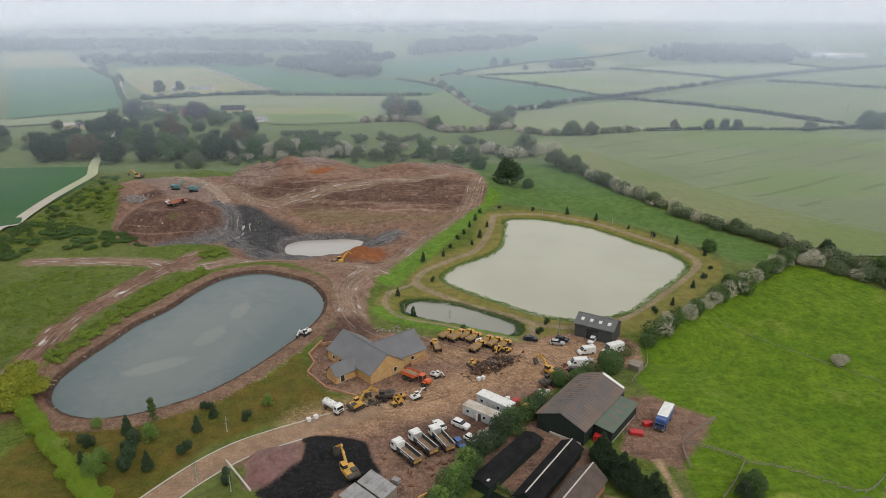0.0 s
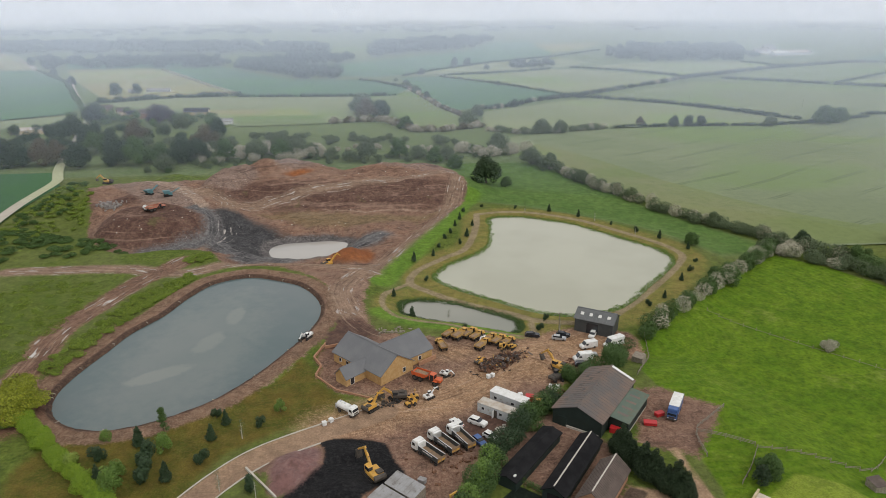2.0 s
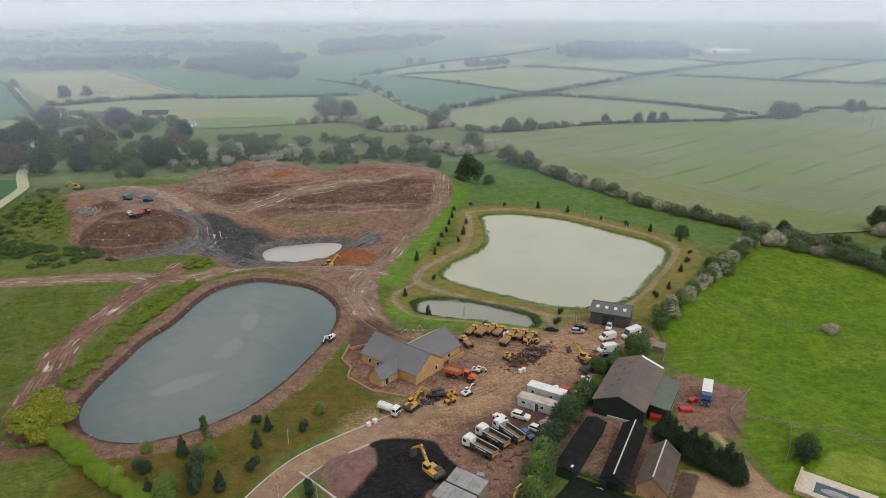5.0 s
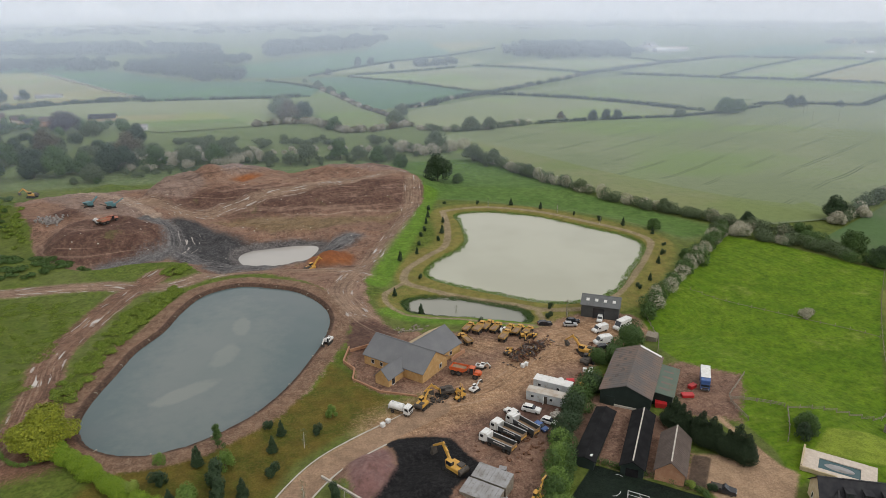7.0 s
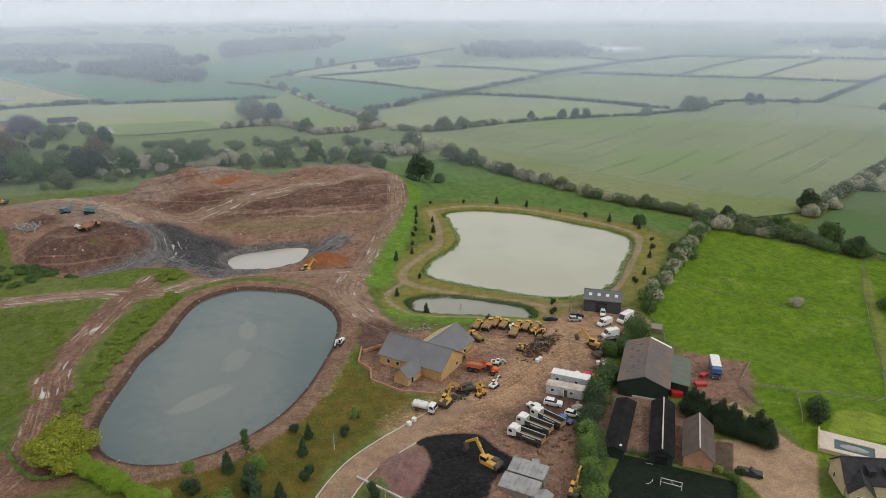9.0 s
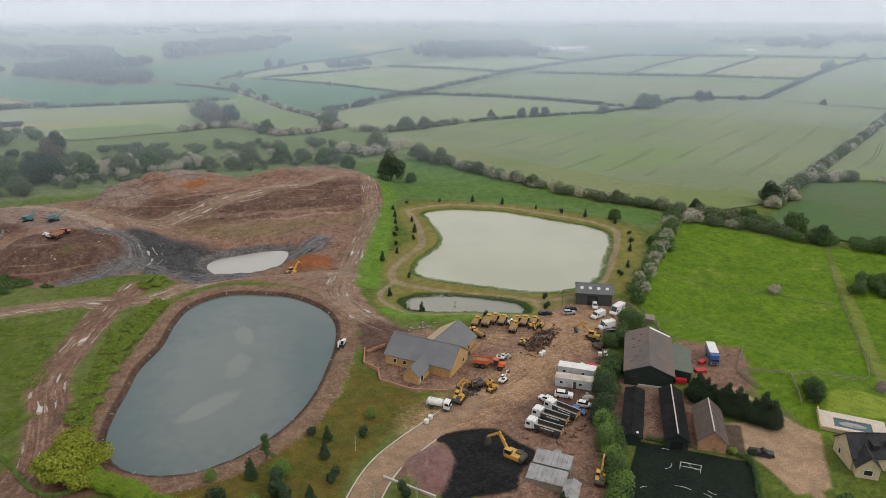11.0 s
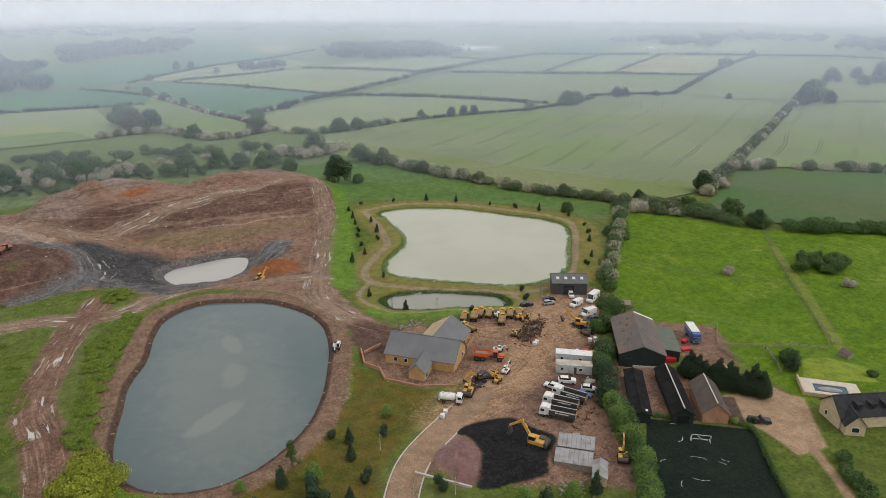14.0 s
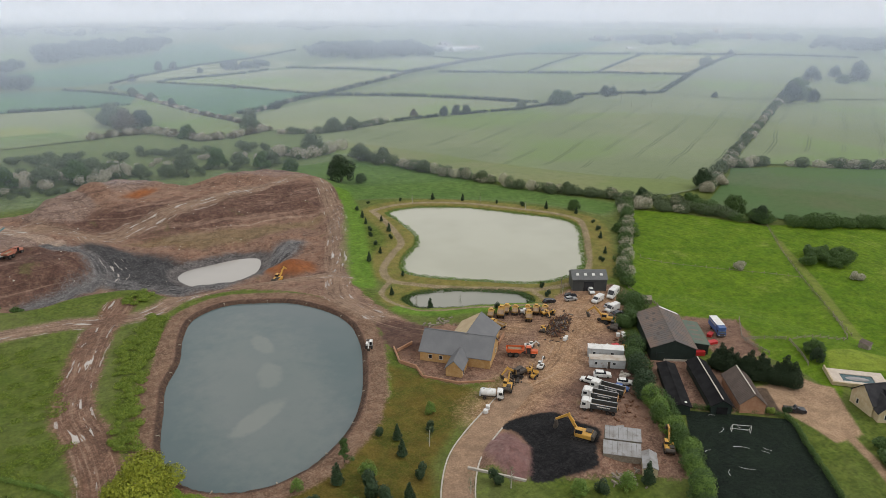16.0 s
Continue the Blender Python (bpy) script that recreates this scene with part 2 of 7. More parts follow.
M_MUDYELLOW = worn("muddy_yellow_paint", (0.45, 0.28, 0.09), (0.36, 0.24, 0.11), 0.9, 0.7, dirt=(0.22, 0.15, 0.09))
M_RUBBLE = worn("broken_grey_concrete", (0.3, 0.28, 0.26), (0.22, 0.2, 0.19), 0.6, 0.95)
M_FELT = worn("tan_roofing_membrane", (0.4, 0.31, 0.19), (0.46, 0.37, 0.24), 0.5, 0.9)

# ---- the plan: outlines in metres ----
LOW = -5.0  # the valley floor
WEST_LAKE = spline([(-103, 161), (-102, 172), (-99, 184), (-96, 196), (-90, 208), (-86, 222), (-80, 234), (-69, 239), (-58, 235), (-49, 229),
                    (-42, 217), (-40, 205), (-43, 191), (-48, 179), (-54, 167), (-61, 157), (-69, 150), (-79, 145), (-90, 145), (-99, 151)])
EAST_LAKE = spline([(29, 312), (41, 315), (54, 310), (67, 301), (79, 286), (88, 274), (95, 263), (96, 251), (88, 239), (77, 226), (65, 212), (57, 206),
                    (43, 203), (33, 206), (21, 215), (12, 223), (3, 232), (-1, 240), (2, 248), (8, 256), (17, 264), (24, 276), (28, 298)])
SMALL_LAKE = spline([(-14, 214), (-13, 218), (-8, 220), (2, 218), (10, 213), (17, 208), (23, 203), (25, 198), (22, 192), (13, 194), (5, 199), (-5, 203), (-13, 208)])
QUARRY_POND = spline([(-72, 298), (-68, 305), (-58, 307), (-46, 308), (-38, 304), (-42, 292), (-48, 287), (-58, 284), (-68, 287)])
QUARRY = spline([(-184, 384), (-172, 396), (-140, 400), (-118, 402), (-100, 412), (-80, 418), (-55, 412), (-30, 414), (0, 414), (18, 395), (24, 365), (14, 330), (0, 300),
                 (-12, 275), (-22, 247), (-26, 222), (-24, 200), (-20, 190), (-5, 186), (8, 187), (22, 184), (30, 190), (40, 193), (57, 189), (58, 176), (48, 170), (30, 158), (22, 146), (12, 136),
                 (5, 124), (0, 112), (-8, 101), (-16, 104), (-26, 117), (-34, 134), (-20, 149), (-20, 156), (-32, 170), (-36, 182), (-34, 200), (-36, 216), (-44, 235), (-60, 249), (-78, 250),
                 (-84, 258), (-92, 272), (-108, 274), (-126, 270), (-140, 282), (-154, 305), (-164, 335), (-176, 362)], k=4)
ISLAND = spline([(-134, 262), (-123, 266), (-108, 271), (-93, 272), (-86, 263), (-88, 253), (-99, 249), (-112, 252), (-124, 256)])
LAWN = spline([(-46, 178), (-40, 172), (-34, 160), (-29, 153), (-36, 145), (-45, 139), (-55, 130), (-64, 112), (-90, 112), (-98, 128), (-94, 138), (-80, 140), (-68, 146), (-58, 155), (-52, 164)])
LUSH = [(62, 190), (75, 203), (90, 217), (105, 231), (122, 247), (138, 262), (156, 245), (168, 222), (176, 206), (150, 182), (127, 159), (108, 138), (95, 122), (80, 112), (68, 118), (62, 143), (54, 150), (52, 162), (56, 176)]
COAL = spline([(-33, 135.8), (-28.2, 136.6), (-22.1, 135.6), (-17.7, 133.5), (-15.8, 127.5), (-13.4, 122.5), (-17.6, 119.1), (-22.1, 114.8), (-24.4, 111.9), (-31.3, 112.9), (-39.1, 116.5), (-34.3, 123), (-31.6, 127.4), (-31.7, 132.4)])
RED_HEAP = spline([(-41.5, 131.2), (-37.9, 133.8), (-35.6, 134), (-32.8, 133.1), (-32.2, 128.3), (-32.6, 125.1), (-36.1, 120.4), (-39, 117.6), (-42.2, 119.3)])
PITCH = np.array([(10, 117.5), (28.5, 101.5), (8, 74), (-16, 92)])
GRAVEL = np.array([(48.2, 127.8), (48.5, 121.6), (48.9, 116.6), (49.6, 107.3), (51.8, 104.3), (43.3, 95.6), (37, 88.8), (28.6, 90.2), (29.7, 95.9), (30.1, 100.7), (29.5, 104.7), (26.6, 107), (33.3, 115.6), (39.5, 113.7), (42.2, 111.6), (45.7, 111.7), (47.6, 117.9), (46.1, 127.5)], float)
BAY = np.array([(33, 115.3), (36.7, 113.6), (29.5, 104.7), (26.6, 107)], float)
BLACK_PIT = spline([(-104, 330), (-93, 334), (-85, 328), (-72, 314), (-63, 310), (-44, 311), (-34, 305), (-36, 292), (-44, 282), (-58, 277), (-70, 278), (-82, 280), (-97, 290), (-99, 310)])
SLAG = [spline(p, False) for p in ([(-116, 338), (-107, 326), (-100, 312), (-100, 301), (-112, 292), (-124, 287)], [(-100, 301), (-88, 287), (-74, 279)], [(-80, 276), (-66, 277), (-54, 279), (-42, 284), (-34, 292), (-23, 303)])]
CART_TRACK = spline([(-52, 342), (-30, 339), (-4, 341), (8, 341)], False)
PASTURE_TRACK = spline([(160, 190), (153, 183), (134, 161), (114, 140), (96, 121)], False)
GARDEN = np.array([(60, 110), (70, 117), (79, 114), (84, 107), (76, 99)], float)
DRIVE = spline([(-63, 106), (-58, 115), (-53, 123), (-47, 130), (-40, 135), (-31, 140), (-18, 147)], False)
YARD_ROAD = spline([(-31, 141), (-18, 147), (-3, 152), (8, 160), (18, 170), (30, 179)], False)
HAUL = [spline(p, False) for p in (
    [(20, 372), (14, 345), (2, 310), (-12, 278), (-24, 250), (-34, 226), (-30, 205)],
    [(-160, 250), (-133, 251), (-115, 250), (-102, 245), (-90, 246), (-79, 254), (-62, 256), (-40, 250), (-25, 245)],
    [(-122, 145), (-116, 157), (-116, 176), (-118, 195), (-113, 218), (-108, 236), (-103, 246), (-98, 258)],
    [(15, 385), (-10, 372), (-35, 366), (-60, 358), (-85, 348), (-100, 345), (-112, 358), (-128, 368)],
    [(-100, 345), (-96, 325), (-92, 305), (-98, 290)])]
LANE = spline([(-186, 225), (-191, 262), (-198, 290), (-206, 322), (-211, 363), (-214, 409), (-230, 450), (-288, 637), (-338, 739), (-402, 873), (-445, 958), (-546, 1096), (-625, 1229), (-737, 1402), (-818, 1495)], False)
SHORE_PATH = spline([(24, 318), (21, 296), (14, 270), (4, 259), (-7, 246), (-10, 234), (-4, 226), (8, 215), (22, 206), (32, 199), (45, 197)], False)
EAST_PATH = spline([(24, 318), (40, 321), (56, 316), (72, 304), (86, 286), (97, 270), (101, 256), (95, 245), (84, 231), (70, 215), (58, 203)], False)
LINK_PATH = spline([(-10, 234), (-19, 224), (-19, 210), (-12, 201), (0, 196), (12, 189), (26, 188), (28, 198)], False)
PLATEAU = np.array([(-300, 30), (80, 30), (76, 108), (66, 148), (60, 160), (48, 164), (36, 168), (24, 178), (12, 190), (-4, 194), (-18, 200), (-26, 215), (-30, 246), (-60, 262), (-100, 270), (-170, 285), (-300, 300)], float)
TERRACE = spline([(-24, 222), (-12, 262), (10, 318), (40, 328), (90, 292), (108, 256), (64, 196), (28, 186), (-10, 198)])
MOUND = spline([(-96, 398), (-78, 406), (-45, 394), (-18, 402), (0, 406), (12, 388), (14, 372), (0, 364), (-30, 364), (-62, 364), (-84, 368), (-98, 378)])
WEST_FLOOR = spline([(-178, 384), (-120, 394), (-100, 352), (-98, 320), (-112, 304), (-140, 302), (-152, 318), (-168, 350)])
# heaps: middle, height, half widths, and how steep their sides are
PILES = [(-82, 402, 4.5, 24, 16, 1.6), (-92, 394, 2.5, 10, 10, 1.0), (-108, 378, 7.5, 15, 15, 1.1), (-98, 384, 4.0, 9, 9, 1.0), (-60, 398, 2.5, 14, 12, 1.0), (-127, 311, 5.0, 27, 19, 2.6), (-143, 350, 2.5, 17, 15, 1.0), (-168, 335, 3.0, 14, 18, 1.4), (-146, 412, 3.0, 16, 9, 1.1), (-35, 271, 5.5, 10, 11, 1.2), (-20, 396, 2.0, 22, 12, 1.0),
         (-38, 126, 3.0, 7, 6, 1.0), (-26, 117, 2.2, 10, 8, 1.2), (-27, 131, 1.2, 7, 4, 1.0), (-10, 181, 1.3, 5, 3, 1.0), (-16, 187, 1.2, 5, 3, 1.0)]


TABLE = np.random.default_rng(4).uniform(-1, 1, (128, 128))


def lumps(X, Y, size, octaves=4, gain=0.5):
    """Smooth random relief about zero, with lumps of that size and finer ones on them."""
    out, k = 0.0, 1.0
    for o in range(octaves):
        u, v = X / size + 17.3 * o, Y / size - 9.1 * o
        i, j = np.floor(u).astype(int), np.floor(v).astype(int)
        a, b = u - i, v - j
        a, b = a * a * (3 - 2 * a), b * b * (3 - 2 * b)
        g = lambda p, q: TABLE[(i + p) % 128, (j + q) % 128]
        out = out + k * ((g(0, 0) * (1 - a) + g(1, 0) * a) * (1 - b) + (g(0, 1) * (1 - a) + g(1, 1) * a) * b)
        size, k = size * 0.5, k * gain
    return out


def valley(X, Y):
    """The gentle fall of the far fields to the brook, and their rise to the east."""
    lo = 430 - 130 * ease(100, 250, X)
    return ease(0, 140, Y - lo) * (-7 + 14 * ease(-60, 420, X)) * (1 - 0.6 * ease(800, 1300, Y))


def land(X, Y):
    """The height of the ground."""
    h = LOW + valley(X, Y) + 5.0 * ease(-24, 3, inside(PLATEAU, X, Y))
    h = np.maximum(h, LOW + 2.7 * ease(-22, 0, inside(TERRACE, X, Y)))
    q = inside(QUARRY, X, Y)
    h = np.where(Y > 248, h + (-7.0 - h) * ease(-4, 14, q) * ease(248, 268, Y), h)
    west = ease(-14, 6, inside(WEST_FLOOR, X, Y))
    h = h + (-0.8 - h) * west
    m = inside(MOUND, X, Y)
    top = 1.5 + 2.2 * ease(330, 400, Y)
    h = h + (top - h) * ease(-30, 2, m) * ease(300, 340, Y)
    p = inside(QUARRY_POND, X, Y)
    h = np.minimum(h, np.maximum(-12.5, -11.2 + 0.42 * np.maximum(-p, -3)))
    for px, py, ph, rx, ry, steep in PILES:
        turn = np.arctan2((Y - py) / ry, (X - px) / rx)
        r = np.sqrt(((X - px) / rx) ** 2 + ((Y - py) / ry) ** 2) * (1 + 0.08 * np.sin(3 * turn + px) + 0.05 * np.sin(7 * turn + py))
        h = h + ph * np.clip((1 - r) * steep, 0, 1)
    w = inside(WEST_LAKE, X, Y)
    h = np.where(w > -9, h + (0.5 - h) * ease(-9, -6, w), h)
    h = h + (-2.8 - h) * ease(-1.1, 1.7, w)
    for lake in (EAST_LAKE, SMALL_LAKE):
        e = inside(lake, X, Y)
        h = h + (-4.6 - h) * ease(-2.0, 3.0, e)
    rough = np.clip(ease(-2, 5, q) * (Y > 255), 0, 1)
    near = (np.abs(X + 60) < 200) & (np.abs(Y - 300) < 180)
    wob = np.where(near, 1.3 * (0.5 - np.abs(lumps(X, Y, 24, 4, 0.55))) + 0.5 * lumps(X + 40, Y, 7, 3), 0)
    h = h + rough * 1.25 * wob * np.clip(-p / 8, 0, 1) * (1 - 0.75 * ease(5.5, 2.5, np.min([along(q, X, Y) for q in HAUL], axis=0)))
    h = h + np.where(near & (q < 0), 0.12 * lumps(X, Y, 9, 3), 0) * ease(0.5, 3, -w) * ease(330, 300, Y) * ease(60, 20, X)
    verge = ease(-30, -8, w) * ease(-6, -9, w) * ease(-95, -110, X) * ease(150, 175, Y)
    bankside = along([(-176, 268), (-180, 300), (-186, 345), (-194, 385)], X, Y)
    h = h + 4.0 * np.exp(-(bankside / 9.0) ** 2) * ease(250, 275, Y)
    return h + 1.6 * verge


# ---- ground: one sheet to the horizon ----
def stretch(a, b, step, far_lo, far_hi):
    mid = np.arange(a, b + 0.01, step)
    lo, hi, d = [a], [b], step
    while lo[-1] > far_lo or hi[-1] < far_hi:
        d = min(d * 1.22, 60.0)
        if lo[-1] > far_lo:
            lo.append(lo[-1] - d)
        if hi[-1] < far_hi:
            hi.append(hi[-1] + d)
    return np.concatenate([lo[:0:-1], mid, hi[1:]])


gx, gy = stretch(-215, 180, 1.3, -4600, 4600), stretch(74, 440, 1.3, -1500, 4800)
GX, GY = np.meshgrid(gx, gy)
X, Y = GX.ravel(), GY.ravel()
Z = land(X, Y)
nx, ny = len(gx), len(gy)
ids = np.arange(nx * ny).reshape(ny, nx)
quads = np.stack([ids[:-1, :-1], ids[:-1, 1:], ids[1:, 1:], ids[1:, :-1]], -1).reshape(-1, 4)
gmesh = bpy.data.meshes.new("ground")
gmesh.vertices.add(len(X))
gmesh.vertices.foreach_set("co", np.stack([X, Y, Z], 1).astype(np.float32).ravel())
gmesh.loops.add(quads.size)
gmesh.loops.foreach_set("vertex_index", quads.astype(np.int32).ravel())
gmesh.polygons.add(len(quads))
gmesh.polygons.foreach_set("loop_start", np.arange(0, quads.size, 4, dtype=np.int32))
gmesh.polygons.foreach_set("use_smooth", np.ones(len(quads), bool))
gmesh.update()
ZG = Z.reshape(ny, nx)


def ground_z(x, y):
    """The height of the finished ground sheet at many places."""
    i, j = np.clip(np.searchsorted(gx, x) - 1, 0, nx - 2), np.clip(np.searchsorted(gy, y) - 1, 0, ny - 2)
    u, v = (x - gx[i]) / (gx[i + 1] - gx[i]), (y - gy[j]) / (gy[j + 1] - gy[j])
    return (ZG[j, i] * (1 - u) + ZG[j, i + 1] * u) * (1 - v) + (ZG[j + 1, i] * (1 - u) + ZG[j + 1, i + 1] * u) * v


def land_at(x, y):
    return float(ground_z(np.array([float(x)]), np.array([float(y)]))[0])


ring = inside(WEST_LAKE, X, Y)
haul = np.min([along(p, X, Y) for p in HAUL], axis=0)


def beside(lines, X, Y):
    """How far along and how far to the side of the nearest of some lines each place lies."""
    best, run, side = np.full(X.shape, 1e9), np.zeros(X.shape), np.zeros(X.shape)
    start = 0.0
    for line in lines:
        for (ax, ay), (bx, by) in zip(line[:-1], line[1:]):
            dx, dy = bx - ax, by - ay
            l = math.hypot(dx, dy)
            u = np.clip(((X - ax) * dx + (Y - ay) * dy) / (l * l + 1e-9), 0, 1)
            d = np.hypot(X - ax - u * dx, Y - ay - u * dy)
            nearer = d < best
            best = np.where(nearer, d, best)
            run = np.where(nearer, start + u * l, run)
            side = np.where(nearer, ((X - ax) * dy - (Y - ay) * dx) / l, side)
            start += l
        start += 40
    return run, side


run, side = beside([*HAUL, YARD_ROAD, spline([(-30, 205), (-22, 192), (-2, 176), (10, 160), (2, 150), (-20, 147)], False), spline([(-12, 190), (8, 178), (24, 172)], False)], X, Y)
extent = {
    "bare": np.maximum.reduce([inside(np.array([(-46, 127), (-31, 112.3), (-20, 107), (-13, 110), (-13, 124), (-30, 136), (-40, 133)], float), X, Y), np.minimum(inside(QUARRY, X, Y), -inside(ISLAND, X, Y)), np.where(ring < 2, ring + 6.5, ring), 3.6 - along(HAUL[1], X, Y), 4.5 - along(HAUL[2], X, Y),
                               5 - np.hypot((X + 116) / 1.6, Y - 150) * 0.6, inside(np.array([(40, 130), (46, 152), (54, 153), (65, 143), (57, 131), (52, 124)], float), X, Y), inside(np.array([(-38.5, 175), (-36, 170), (-37, 165), (-31, 157.5), (-22, 153), (-14, 158), (-24, 178), (-36, 183)], float), X, Y), inside(np.array([(5, 136), (22, 144), (31, 134), (34, 129), (33, 117), (27, 105), (10, 118), (2, 124)], float), X, Y)]),
    "track": 4.2 - haul,
    "ringway": 2.3 - np.abs(ring + 4.2),
    "mud": 4.5 + inside(QUARRY_POND, X, Y),
    "bank": np.where(ring > 0, 3, ring + 1.6),
    "dark": np.maximum.reduce([18 - np.hypot((X + 127) / 1.4, Y - 306), 12 - np.hypot((X + 172) / 0.9, Y - 334), 6 - np.hypot((X - 5) / 1.6, (Y - 138)), 9 - np.hypot(X + 31, (Y - 190) / 1.3), np.minimum(inside(MOUND, X, Y) + 26, 372 - Y) * 0.5 - 2,
                               7 - np.hypot((X + 140) / 1.6, Y - 258), 12 - np.hypot((X + 145) / 1.2, Y - 352)]),
    "pale": np.maximum.reduce([inside(np.array([(-160, 368), (-178, 392), (-172, 405), (-157, 408), (-128, 376), (-114, 350), (-120, 338), (-141, 341)], float), X, Y), 15 - np.hypot(X + 106, Y - 378), 13 - np.hypot((X + 72) / 1.4, Y - 405)]),
    "vivid": np.maximum.reduce([5.5 - along(spline([(26, 360), (20, 340), (10, 312), (-3, 280), (-14, 254), (-21, 236)], False), X, Y), 4.0 - along(spline([(-20, 206), (-12, 199), (-2, 195), (10, 190), (22, 186)], False), X, Y), 2.2 - along(spline([(-44, 178), (-47, 170), (-51, 162)], False), X, Y)]),
    "black": inside(BLACK_PIT, X, Y),
    "coal": inside(COAL, X, Y),
    "slag": np.maximum.reduce([w - along(p, X, Y) for p, w in zip(SLAG, (4.0, 4.0, 6.0))]),
    "worn": np.maximum.reduce([0.5 - along(CART_TRACK, X, Y), 2.6 - along([(-158, 396), (-132, 374), (-118, 352), (-110, 336)], X, Y)]),
    "mossy": np.maximum.reduce([inside(np.array([(-86, 338), (-68, 330), (-58, 318), (-44, 318), (-24, 322), (0, 330), (8, 338), (-20, 334), (-50, 338), (-72, 342)], float), X, Y)]),
    "trodden": 1.3 - np.abs(along(PASTURE_TRACK, X, Y) - 0.4),
    "garden": inside(GARDEN, X, Y),
    "churned": np.maximum(5.0 - along(HAUL[2], X, Y), 6 - np.hypot((X + 116) / 1.6, Y - 150) * 0.6),
    "red": np.maximum.reduce([inside(RED_HEAP, X, Y)]),
    "rust": np.maximum.reduce([9.5 - np.hypot(X + 34, (Y - 274) * 0.85), 4 - np.hypot((X + 70) / 1.8, Y - 386)]),
    "lawn": inside(LAWN, X, Y),
    "meadow": np.maximum(Y - 420, inside(np.array([(24, 350), (50, 332), (96, 296), (118, 256), (146, 268), (112, 335), (84, 430), (30, 432)], float), X, Y)),
    "brookside": inside(np.array([(24, 352), (50, 334), (96, 298), (118, 258), (146, 268), (112, 335), (88, 410), (70, 440), (20, 440), (10, 420)], float), X, Y),
    "verge": np.maximum(7.5 - np.abs(inside(EAST_LAKE, X, Y) + 5), 4.0 - np.abs(inside(SMALL_LAKE, X, Y) + 5)),
    "lush": np.maximum.reduce([inside(np.array([(45, 134), (52, 124), (52, 112), (48, 100), (60, 106), (74, 118), (70, 130), (60, 140)], float), X, Y), inside(np.array(LUSH, float), X, Y), inside(np.array([(60, 60), (260, 60), (260, 165), (178, 207), (128, 158), (95, 122), (66, 112)], float), X, Y)]),
    "drive": np.maximum(3.3 - along(DRIVE, X, Y), -30),
    "yard": np.maximum.reduce([7.0 - along(YARD_ROAD, X, Y), 10 - np.hypot((X - 37) / 1.6, Y - 180), 9 - np.hypot((X - 22) / 1.3, Y - 168), 4 - np.hypot((X - 1) / 2, Y - 176)]),
    "path": np.maximum.reduce([1.5 - along(SHORE_PATH, X, Y), 1.5 - along(EAST_PATH, X, Y), 1.0 - along(LINK_PATH, X, Y)]),
    "pitch": inside(PITCH, X, Y),
    "bay": inside(BAY, X, Y),
    "gravel": np.maximum(inside(GRAVEL, X, Y), 1.1 - along([(36, 92), (33, 89), (29, 82), (24, 75), (18, 66)], X, Y)),
}
for key, value in extent.items():
    gmesh.attributes.new(key, "FLOAT", "POINT").data.foreach_set("value", np.clip(value, -30, 30).astype(np.float32))


slag_run, slag_side = beside(SLAG, X, Y)
for key, value in (("run", run), ("side", side), ("slag_run", slag_run), ("slag_side", slag_side)):
    gmesh.attributes.new(key, "FLOAT", "POINT").data.foreach_set("value", value.astype(np.float32))


